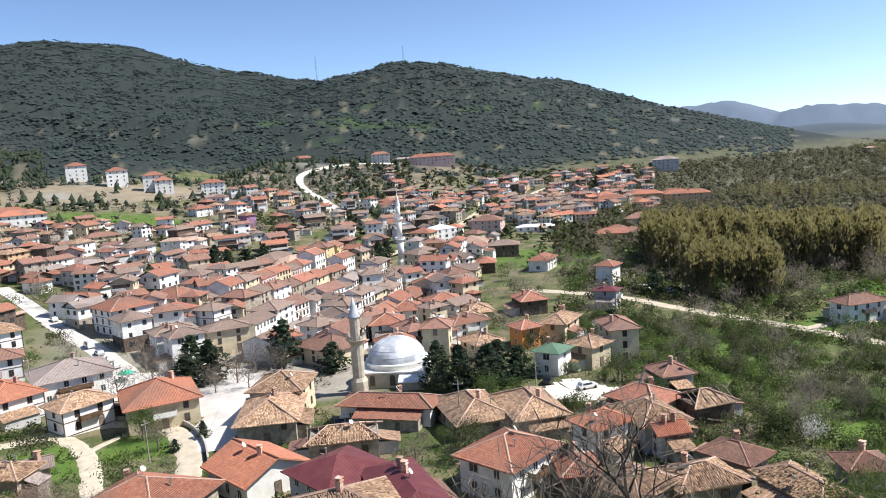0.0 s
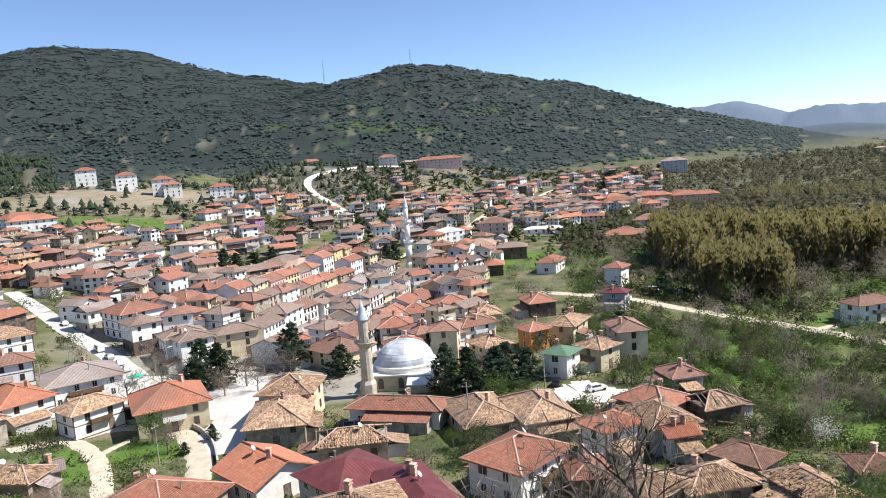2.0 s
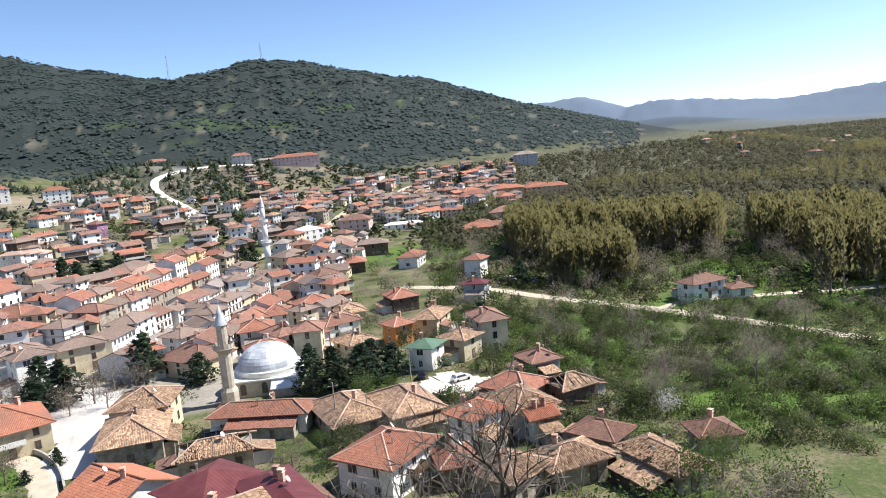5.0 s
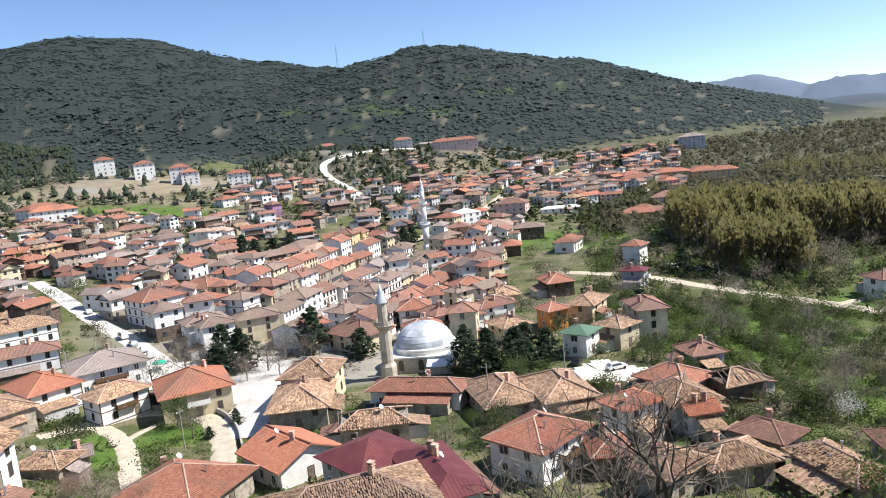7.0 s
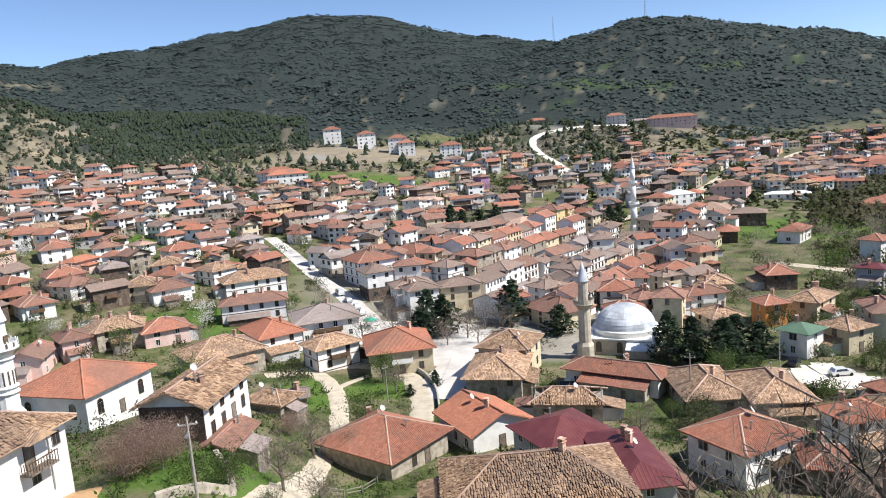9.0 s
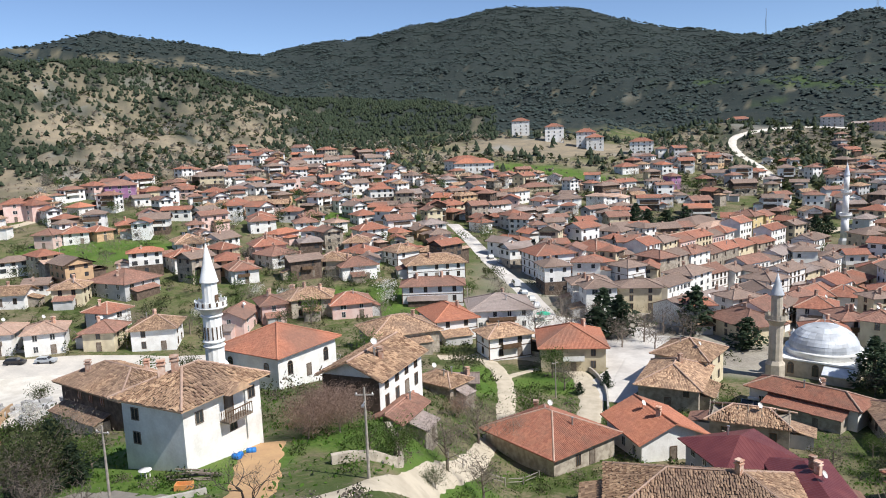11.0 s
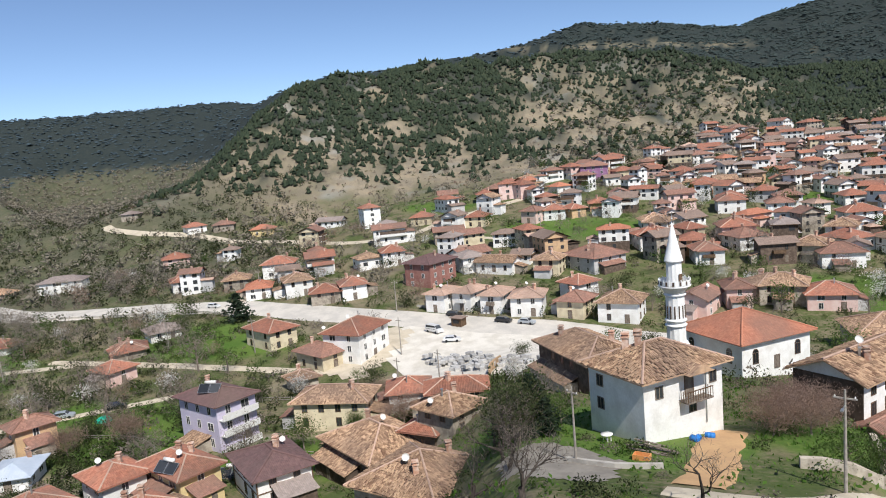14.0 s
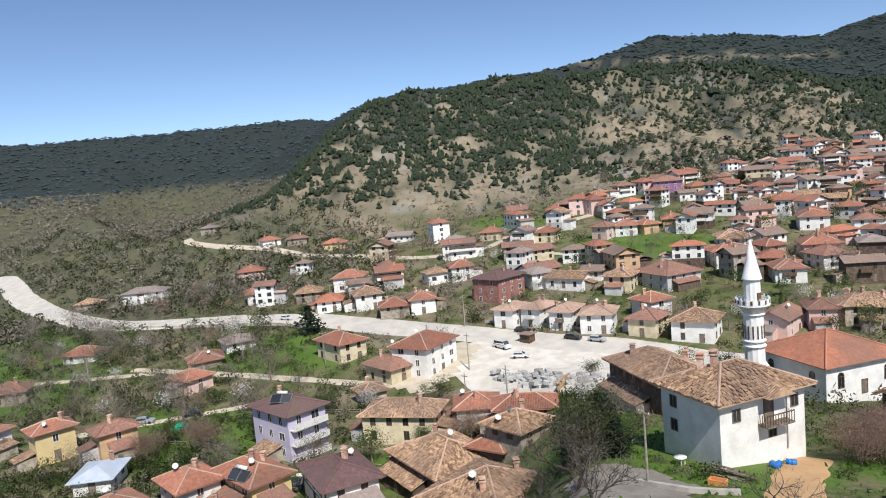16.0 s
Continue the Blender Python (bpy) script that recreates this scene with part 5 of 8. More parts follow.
house(-189.1, 25.1, 2.7, 113, 7.9, 11.7, 2.0, "red", "cream")
house(-166.0, 41.7, 2.2, 131, 12.9, 10.0, 2.8, "red", "white")
house(-165.5, 32.9, 1.8, 114, 7.2, 10.2, 1.5, "redbrown", "cream")
house(-153.0, 25.6, 1.5, 101, 5.3, 5.0, 1.0, "old", "stone")
house(-166.5, 104.6, 6.0, 101, 7.3, 7.2, 2.0, "red", "white")
house(-188.5, 124.5, 8.5, 98, 12.7, 14.0, 2.0, "redbrown", "grey")
house(-211.5, 79.1, 7.5, 120, 13.0, 10.0, 3.0, "mauve", "brick")
house(-138.8, 121.1, 4.4, 119, 11.1, 7.2, 1.8, "redbrown", "pink", "gable")
house(-163.3, -52.6, 1.1, 138, 7.2, 10.4, 2.0, "redbrown", "white")
house(-106.9, -19.7, 3.8, 121, 7.2, 7.2, 1.5, "red", "cream")
house(-98.5, -6.0, 4.6, 123, 5.2, 5.0, 1.2, "red", "stone")
house(-246.3, -46.8, 0.7, 69, 10.2, 8.0, 1.0, "red", "white")
house(-209.7, -9.8, 1.8, 92, 8.2, 8.0, 0.9, "red", "stone")
house(-184.1, 72.0, 5.6, 35, 6.0, 9.0, 2.0, "pale", "white")
house(-179.9, 78.2, 5.7, 33, 6.0, 9.0, 2.0, "pale", "white")
house(-173.0, 82.8, 5.4, 44, 6.0, 9.0, 2.0, "pale", "white")
house(-165.4, 88.3, 5.2, 53, 8.1, 9.0, 2.0, "pale", "white")
house(-155.6, 96.6, 4.9, 34, 7.1, 8.0, 1.8, "redbrown", "cream")
house(-146.3, 103.8, 4.5, 41, 9.7, 9.0, 2.0, "old", "white")
house(-192.4, 110.9, 8.7, 42, 7.8, 8.0, 2.0, "old", "cream")
house(-215.8, 169.0, 14.0, 65, 9.4, 9.0, 1.4, "old", "white")
house(-195.0, 150.5, 11.1, 71, 9.0, 9.0, 2.0, "red", "white")
house(-138.9, 133.9, 5.3, 63, 6.0, 8.0, 1.5, "redbrown", "pink")
house(-134.6, 139.4, 5.1, 67, 8.4, 8.0, 2.0, "old", "stone")
house(-214.3, 93.9, 9.4, 88, 8.0, 9.0, 2.0, "grey", "white")
house(-243.7, 77.3, 10.4, 80, 7.8, 9.0, 2.0, "red", "white")
house(-266.0, 41.2, 8.7, 70, 10.9, 9.0, 2.0, "red", "white")
house(-270.3, 56.7, 10.4, 86, 6.0, 8.0, 2.0, "redbrown", "white")
house(-233.5, 41.1, 6.9, 86, 8.5, 9.0, 2.0, "old", "white")
house(-241.5, 29.9, 6.4, 77, 7.8, 9.0, 1.5, "orange", "white")
house(-279.0, 8.5, 6.6, 92, 9.1, 9.0, 1.5, "red", "white")
house(-335.7, 8.0, 8.6, 88, 10.9, 9.0, 1.5, "red", "pink")
house(-337.2, -36.9, 4.3, 78, 17.3, 10.0, 1.8, "grey", "white")
house(-217.0, 46.4, 6.2, 77, 8.8, 8.0, 1.5, "red", "stone")
house(-215.3, 54.6, 6.7, 82, 7.5, 9.0, 1.8, "red", "white")
house(-260.8, 25.2, 7.1, 77, 8.4, 8.0, 1.5, "old", "stone")
house(-321.0, 92.8, 16.6, 89, 7.8, 9.0, 3.5, "red", "white")
house(-294.9, 92.3, 15.0, 69, 7.1, 8.0, 2.0, "grey", "white")
house(-371.7, 51.6, 13.9, 72, 11.2, 8.0, 1.4, "orange", "yellow")
house(-399.4, 20.7, 16.7, 105, 9.9, 8.0, 1.5, "red", "white")
house(-394.9, 35.0, 16.3, 80, 10.4, 8.0, 1.5, "redbrown", "stone")
house(-439.5, -9.4, 24.5, 74, 9.1, 8.0, 1.5, "grey", "stone")
house(-300.0, 110.6, 16.9, 61, 9.0, 9.0, 1.5, "red", "cream")
house(-273.2, 125.2, 16.3, 47, 8.7, 9.0, 1.7, "red", "cream")
house(-318.5, 150.5, 21.9, 69, 7.9, 9.0, 1.6, "red", "white")
house(-314.6, 160.9, 22.4, 64, 8.3, 10.0, 3.0, "red", "pink")
house(-308.7, 165.7, 22.6, 96, 8.5, 10.0, 2.6, "red", "pink")
house(-301.9, 182.1, 23.3, 93, 7.5, 8.0, 1.4, "orange", "white")
house(-318.6, 213.6, 26.7, 51, 13.3, 11.0, 2.8, "redbrown", "purple")
house(-258.5, 143.3, 16.5, 27, 7.0, 8.0, 2.0, "redbrown", "pink")
house(-257.1, 152.2, 16.9, 59, 8.5, 9.0, 1.7, "red", "white")
house(-254.1, 159.3, 17.2, 86, 6.4, 9.0, 1.5, "red", "tan")
house(-256.1, 173.5, 18.2, 59, 8.7, 9.0, 1.4, "red", "tan")
house(-310.2, 224.9, 26.5, 78, 10.0, 9.0, 1.5, "red", "cream")
house(-305.6, 239.7, 26.6, 46, 10.8, 9.0, 1.5, "red", "white")
house(-281.6, 238.3, 23.9, 29, 9.3, 9.0, 2.0, "red", "white")
house(-251.3, 224.8, 19.9, 47, 10.7, 10.0, 2.0, "red", "orange")
house(-353.9, 305.6, 33.4, 58, 9.3, 9.0, 1.8, "pale", "white")
house(-346.6, 313.9, 32.6, 82, 8.2, 9.0, 1.8, "pale", "white")
house(-221.5, 210.5, 16.2, 53, 9.5, 10.0, 2.0, "red", "white")
house(-185.4, 177.8, 11.3, 59, 10.6, 10.0, 2.0, "red", "pink")
house(-176.0, 172.1, 10.2, 79, 9.3, 10.0, 1.7, "redbrown", "white")
house(-170.4, 152.7, 8.9, 61, 7.3, 9.0, 1.7, "red", "white")
house(-192.7, 164.6, 11.6, 83, 6.6, 9.0, 2.0, "red", "cream")
house(-353.7, -62.3, 2.3, 73, 9.6, 8.0, 1.0, "old", "stone")
house(-208.4, 165.3, 13.2, 33, 8.1, 9.0, 1.8, "old", "white")
house(-193.6, 152.2, 11.1, 37, 9.2, 9.0, 2.0, "red", "white")
house(-171.3, 152.1, 8.9, 61, 7.3, 9.0, 1.8, "red", "white")
house(-137.5, 131.5, 5.0, 56, 6.0, 9.0, 2.0, "redbrown", "pink")
house(-132.5, 141.3, 5.0, 38, 10.9, 9.0, 2.0, "old", "stone")
house(-123.5, 146.5, 4.4, 48, 10.5, 9.0, 1.6, "red", "pink")
house(-144.2, 199.5, 7.9, 69, 9.0, 9.0, 2.0, "old", "timber")
house(-126.7, 192.9, 6.1, 43, 18.4, 10.0, 2.0, "old", "timber")
house(-163.9, 200.4, 10.1, 33, 8.4, 9.0, 2.0, "old", "white")
house(-176.8, 224.2, 11.8, 61, 11.5, 9.0, 1.8, "red", "white")
house(-153.7, 175.3, 8.3, 31, 9.1, 9.0, 2.0, "old", "cream")
house(-145.4, 176.6, 7.4, 53, 11.0, 9.0, 1.8, "redbrown", "white")
house(-152.6, 270.0, 10.3, 71, 5.7, 8.5, 1.6, "red", "white")
house(-145.6, 287.4, 9.4, 60, 9.1, 8.8, 2.5, "red", "white")
house(-163.8, 249.1, 10.8, 55, 9.2, 9.0, 2.0, "grey", "white")
house(-152.7, 237.0, 9.5, 46, 7.9, 9.0, 1.7, "brown", "white")
house(-217.0, 205.9, 15.6, 55, 10.0, 9.0, 2.0, "red", "white")
house(-190.7, 182.9, 12.1, 47, 9.7, 9.0, 1.6, "red", "pink")
house(-201.7, 214.8, 14.3, 48, 8.5, 9.0, 2.0, "redbrown", "white")
house(-195.5, 225.9, 13.9, 74, 6.0, 8.0, 1.7, "pale", "white")
house(-198.7, 248.1, 14.5, 64, 8.7, 9.0, 1.7, "red", "white")
house(-187.2, 301.4, 13.1, 65, 12.5, 10.0, 2.0, "red", "cream")
house(-256.3, 433.7, 28.0, 65, 23.8, 14.0, 2.6, "red", "white")
house(-145.2, 345.2, 10.0, 44, 11.1, 7.4, 3.0, "brown", "white")
house(-132.2, 357.7, 10.4, 76, 6.6, 10.7, 3.0, "pale", "white")
house(-128.6, 362.1, 9.8, 54, 7.2, 9.0, 3.0, "pale", "white")
house(-128.3, 251.1, 7.8, 78, 5.8, 13.4, 1.0, "orange", "orange")
house(-152.4, 463.4, 22.8, 52, 12.0, 10.0, 2.0, "red", "white")
house(-114.3, 429.8, 16.0, 49, 6.4, 9.0, 3.0, "redbrown", "purple")
house(56.0, 415.0, 3.4, -36, 10.5, 6.0, 1.0, "pale", "white")
house(84.7, 485.2, 4.4, 1, 13.1, 10.0, 2.0, "brown", "white")
house(129.2, 569.0, 3.0, 21, 17.6, 12.0, 3.0, "red", "cream")
house(164.6, 599.1, 0.4, 16, 20.6, 14.0, 3.0, "red", "cream")
house(194.3, 599.8, -0.9, -9, 24.0, 14.0, 3.0, "red", "cream")
house(96.3, 397.2, 0.2, -15, 16.2, 14.0, 1.0, "red", "cream")
house(124.5, 446.3, 0.3, -21, 19.9, 14.0, 1.5, "redbrown", "pink")
house(-0.7, 385.9, 4.3, 32, 13.2, 12.0, 3.0, "white", "white")
house(15.0, 368.7, 2.6, -8, 15.8, 16.0, 1.3, "pale", "white")
house(26.7, 411.6, 4.7, -18, 16.6, 11.0, 3.0, "redbrown", "pink")
house(29.0, 344.3, 0.9, -6, 14.1, 10.0, 2.2, "brown", "dark")
house(-157.4, 864.7, 54.6, 19, 24.0, 12.0, 1.7, "red", "pink")
house(240.1, 781.4, 20.3, -0, 21.4, 14.0, 3.0, "pale", "white")
house(-35.3, 381.9, 5.7, 12, 13.0, 10.0, 1.6, "redbrown", "dark")
house(3.8, 279.3, 0.0, 24, 8.7, 9.0, 2.0, "redbrown", "white")
house(-1.1, 226.2, 0.0, 7, 10.3, 10.0, 2.0, "red", "white")
house(-5.1, 263.1, 0.0, 9, 11.6, 9.0, 1.8, "red", "white")
house(-17.2, 201.1, 0.1, 4, 8.7, 9.0, 2.0, "red", "white")
house(-10.1, 190.4, 0.4, 32, 6.2, 9.0, 2.0, "redbrown", "timber")
house(-3.0, 185.7, 0.5, 34, 6.0, 9.0, 2.0, "red", "timber")
house(-19.8, 222.0, 0.0, 2, 10.5, 9.0, 1.6, "red", "white")
house(-12.6, 222.8, 0.0, 4, 9.7, 9.0, 1.6, "red", "white")
house(9.0, 211.9, 0.0, 9, 7.6, 9.0, 1.7, "old", "cream")
house(7.2, 207.6, 0.0, 2, 6.7, 8.0, 1.4, "old", "cream")
house(-78.4, 335.3, 4.7, 70, 20.2, 13.0, 1.7, "brown", "white")
house(-181.1, 386.4, 16.5, 46, 17.8, 9.0, 1.6, "redbrown", "cream")
house(-150.6, 357.1, 10.8, 46, 15.1, 9.0, 2.4, "brown", "white")
house(-129.8, 367.1, 10.5, -1, 18.8, 10.0, 2.4, "pale", "white")
house(-209.5, -58.6, 0.0, 92, 8.7, 8.0, 1.3, "redbrown", "stone")
house(-219.8, -72.4, 0.0, 94, 6.0, 8.0, 1.3, "redbrown", "white")
house(-220.0, -1.0, 3.0, 102, 8.3, 8.0, 1.0, "grey", "white")
house(-208.0, -10.3, 1.8, 101, 7.6, 7.0, 0.9, "red", "stone")
house(-130.7, -25.2, 2.4, 79, 6.0, 8.0, 1.0, "blue", "white")
house(31.5, 104.2, 3.6, 10, 4.0, 3.6, 1.5, "orange", "white", "gable")
house(119.8, 187.6, -1.2, -6, 6.2, 5.0, 1.1, "redbrown", "white")
house(-109.9, 43.9, 7.9, 68, 9.6, 6.0, 0.9, "red", "tan")

# terraces of shops with dwellings over them, along the lanes of the market
def terrace(start, end, depth, floors, roofs, walls, seed):
    """Houses side by side along a lane, their fronts on the line from start to end."""
    rng = random.Random(seed)
    a, b = Vector(start), Vector(end)
    u = (b - a).normalized()
    back = Vector((-u.y, u.x))
    turn = math.degrees(math.atan2(u.y, u.x))
    at, total = 0.0, (b - a).length
    while at < total - 4:
        ln = min(rng.uniform(9.0, 13.5), total - at)
        deep = depth * rng.uniform(0.86, 1.04)
        c = a + u * (at + ln / 2) + back * (deep / 2 + rng.uniform(-0.4, 0.5))
        c += back * rng.uniform(-1.3, 1.3)
        house(c.x, c.y, land_at(c.x, c.y) + 0.2, turn + rng.gauss(0, 3.5), ln - 0.25, min(deep, ln - 0.5), floors + rng.choice((-0.5, -0.25, -0.1, 0.12, 0.3, 0.6)), rng.choice(roofs), rng.choice(walls), "" if rng.random() < 0.22 else "row", 1)
        at += ln + (rng.uniform(2.0, 4.0) if rng.random() < 0.18 else 0.0)


terrace((-46, 184), (-14, 272), 9.0, 2.0, ["brown", "grey", "brown", "grey"], ["timber", "white", "timber", "white", "cream"], 301)
terrace((-55, 203), (-24, 312), 9.0, 2.0, ["grey", "brown", "brown", "redbrown"], ["white", "timber", "white"], 302)
terrace((-61, 238), (-37, 322), 8.5, 2.5, ["redbrown", "brown", "red"], ["white", "stone", "cream", "white"], 303)
terrace((-75, 250), (-47, 352), 9.5, 3.0, ["redbrown", "red", "red", "brown"], ["yellow", "cream", "pink", "white", "white", "cream"], 304)
terrace((-27, 184), (2, 272), 9.0, 1.9, ["red", "redbrown", "red", "brown"], ["white", "timber", "cream", "white"], 305)

# apartment blocks on the earth bench, and the hotel row under the woods
for bx, by, bt, bw in ((-283, 576, 28, 15), (-245, 561, 26, 15), (-214, 552, 22, 15), (-204, 545, 22, 13), (-167, 543, 18, 17)):
    house(bx, by, land_at(bx, by) + 0.2, bt, bw, 11, 4.5 if bx < -205 else 3.6, "red", "white", "flats", 0)

# ---- the rest of the town: houses packed along the slope and the avenue ----
def fill_town(az0, az1, r0, r1, n, seed, roofs, walls, face, near=0, thin=0.0):
    rng = random.Random(seed)
    put, tries = 0, 0
    while put < n and tries < n * 30:
        tries += 1
        r = math.sqrt(rng.uniform(r0 * r0, r1 * r1))
        az = rng.uniform(az0, az1)
        x, y = polar(az, r)
        w, d = rng.uniform(5.5, 13), rng.uniform(5.5, 9.5)
        if (az < 3 and r > 500 and land_at(x, y) > 15 + 8 * rng.random()) or (az > 48 and land_at(x, y) > 34 - 0.6 * (az - 48) + 3 * rng.random()):
            continue
        if not clear(x, y, 0.42 * w) or rng.random() < thin * (az - az0) / (az1 - az0):
            continue
        q = np.array([[x, y]])
        if spots(q[:, 0], q[:, 1], MEADOWS[3:6] + EARTH)[0] > 0.1:
            continue
        spec = (x, y, land_at(x, y) + 0.3, face + rng.gauss(0, 24) + rng.choice((0, 0, 90)), w, d, rng.choice((0.9, 1.2, 1.5, 1.9, 2.1, 2.6)) + (0.5 if az < 30 else 0.1), rng.choice(roofs), rng.choice(walls))
        if r < near:
            house(*spec, rng.choice(("", "", "", "gable")))
        else:
            far_house(*spec)
        put += 1


# the school under the woods, the long blocks by the poplars and the low halls of the valley
for bx, by, bt, bw, bd, fl, rf, wl in ((-5, 752, 4, 46, 13, 3.2, "red", "pink"), (-58, 758, 6, 19, 11, 3.4, "red", "grey"), (-28, 800, 4, 40, 10, 2.0, "grey", "cream"), (129, 545, -13, 22, 12, 2.6, "red", "white"), (165, 583, -16, 26, 12, 3.2, "orange", "tan"), (197, 578, -18, 34, 12, 3.2, "orange", "tan"),
                                       (237, 758, -17, 26, 18, 4.0, "grey", "grey"), (95, 386, -14, 26, 10, 1.2, "red", "tan"), (54, 416, -7, 22, 7, 1.0, "white", "white"), (-245, 427, 30, 26, 13, 2.2, "orange", "white")):
    house(bx, by, land_at(bx, by) + 0.3, bt, bw, bd, fl, rf, wl, "flats" if fl > 2.5 else "", 0)
MIXED_ROOFS, MIXED_WALLS = ["red", "red", "red", "redbrown", "redbrown", "redbrown", "brown", "brown", "brown", "grey", "orange", "old"], ["white"] * 8 + ["timber", "timber", "cream", "pink", "grey", "stone", "tan", "dark"]
fill_town(-2, 24, 175, 330, 62, 9, ["red", "brown", "redbrown", "brown"], ["white", "white", "white", "cream", "timber"], 38, 215)
fill_town(18, 68, 225, 470, 215, 5, MIXED_ROOFS, MIXED_WALLS, 64, 232, 0.75)
fill_town(36, 55, 440, 560, 40, 6, MIXED_ROOFS, MIXED_WALLS, 64)
fill_town(-4, 18, 330, 570, 110, 7, MIXED_ROOFS, MIXED_WALLS, 40)
fill_town(-12, 4, 420, 700, 95, 12, MIXED_ROOFS, MIXED_WALLS, 30)
fill_town(-17, -5, 520, 860, 70, 8, MIXED_ROOFS, MIXED_WALLS, 20)
fill_town(-40, -18, 620, 1500, 16, 10, ["red", "pale", "redbrown"], ["white", "cream"], -20)
fill_town(58, 90, 240, 360, 10, 11, MIXED_ROOFS, MIXED_WALLS, 70)
me = mesh_of("far_houses", MASS["v"], MASS["f"], MASS_MATS, MASS["m"], MASS["uv"])
tagged(new("far_houses", me), "red-roofed houses crowding the far slopes", "houses", kind="stuff")


# low sheds by the dark gabled house
house(-49.4, 66.6, land_at(-49.4, 66.6) + 0.2, 100, 6.5, 3.0, 0.7, "redbrown", "stone", "gable")
house(-66.5, 108.0, land_at(-66.5, 108) + 0.2, 30, 6.0, 4.0, 0.8, "grey", "stone", "gable")


# ---- lean-tos and balconies of the single houses ----
SHED_DOOR = boxes("shed_door", [(-0.45, -0.05, 0, 0.45, 0.03, 1.8)], OLD_WOOD)


def shed_roof(ww, wd, mat, rng):
    """One slope that falls away from the wall, with thickness and an uneven edge."""
    vs, fs, uvs = [], [], []
    n = max(2, int(ww / 0.8))
    for k, (yy, zz) in enumerate(((0.05, 0.9), (-wd * 0.5, 0.42), (-wd - 0.4, 0.0))):
        for i in range(n + 1):
            vs.append((-ww / 2 - 0.3 + i * (ww + 0.6) / n, yy, zz + rng.uniform(-0.07, 0.07)))
    top = len(vs)
    vs += [(x, y, z - 0.1) for x, y, z in vs]
    for k in range(2):
        for i in range(n):
            a, b = k * (n + 1) + i, (k + 1) * (n + 1) + i
            fs += [(a, b, b + 1, a + 1), (a + top, a + 1 + top, b + 1 + top, b + top)]
            uvs += [[(vs[q][0], -vs[q][1]) for q in fs[-2]]] * 2
    e = 2 * (n + 1)
    for i in range(n):
        fs.append((e + i, e + i + top, e + i + 1 + top, e + i + 1))
        uvs.append([(0, 0)] * 4)
    for a in (0, n):
        for k in range(2):
            fs.append((a + k * (n + 1), a + (k + 1) * (n + 1), a + (k + 1) * (n + 1) + top, a + k * (n + 1) + top))
            uvs.append([(0, 0)] * 4)
    return mesh_of("shed_roof", vs, fs, [mat], uvs=uvs)


def add_annexes():
    rng = random.Random(404)
    for base, x, y, z, turn, w, d, h, roof, wall, style in BUILT:
        r = math.hypot(x, y)
        if r > 260 or style in ("mosque", "hero", "flats"):
            continue
        sides = [(w, -d / 2, 0), (d, -w / 2, 90), (w, -d / 2, 180), (d, -w / 2, 270)]
        rng.shuffle(sides)
        done = 0
        for length, reach, a in sides:
            ww, wd = length * rng.uniform(0.35, 0.75), rng.uniform(2.0, 3.6)
            g = pose(x, y, 0, 0, 0, turn + a)
            q = g @ Vector((rng.uniform(-0.1, 0.1) * length, reach - wd / 2, 0))
            free = all((q.x - ex) ** 2 + (q.y - ey) ** 2 > (ec + 1.0) ** 2 for ex, ey, ec in TAKEN + LANES if (ex - x) ** 2 + (ey - y) ** 2 > 1)
            if not free or rng.random() < 0.25:
                continue
            local = Matrix.Rotation(radians(a), 4, "Z") @ Matrix.Translation((rng.uniform(-0.1, 0.1) * length, reach, 0))
            floor_z = land_at(q.x, q.y) - z
            top = floor_z + rng.uniform(2.0, 2.7)
            if top + 0.9 > h - 0.2:
                continue
            mat = WALLS[rng.choice((wall, "stone", "dark", "grey", "stone"))]
            annex = child("annex", boxes("annex", [(-ww / 2, -wd, floor_z - 0.8, ww / 2, 0, top)], mat), base, local, "low lean-to shed against the house")
            child("shed_roof", shed_roof(ww, wd, ROOFS[rng.choice((roof, "old", "redbrown", "grey", "old"))], rng), annex, pose(0, 0, top))
            if r < 150:
                child("shed_door", SHED_DOOR, annex, pose(rng.uniform(-0.25, 0.25) * ww, -wd, floor_z))
            TAKEN.append((q.x, q.y, 1.8))
            done += 1
            if done == (2 if r < 150 else 1):
                break
        if h > 4.4 and style in ("", "gable") and rng.random() < 0.35:
            bw = w * rng.uniform(0.3, 0.5)
            finish = rng.choice((WOOD, FRAME_WHITE, OLD_WOOD))
            deck = child("balcony", boxes("balcony", [(-bw / 2, -1.15, -0.14, bw / 2, 0.02, 0), (-bw / 2, -1.15, 0.02, -bw / 2 + 0.06, 0, 0.9), (bw / 2 - 0.06, -1.15, 0.02, bw / 2, 0, 0.9)], finish), base, Matrix.Translation((0, -d / 2, h / 2)))
            child("parapet", boxes("parapet", [(-bw / 2, -1.18, 0, bw / 2, -1.1, 0.92)], finish), deck)


add_annexes()

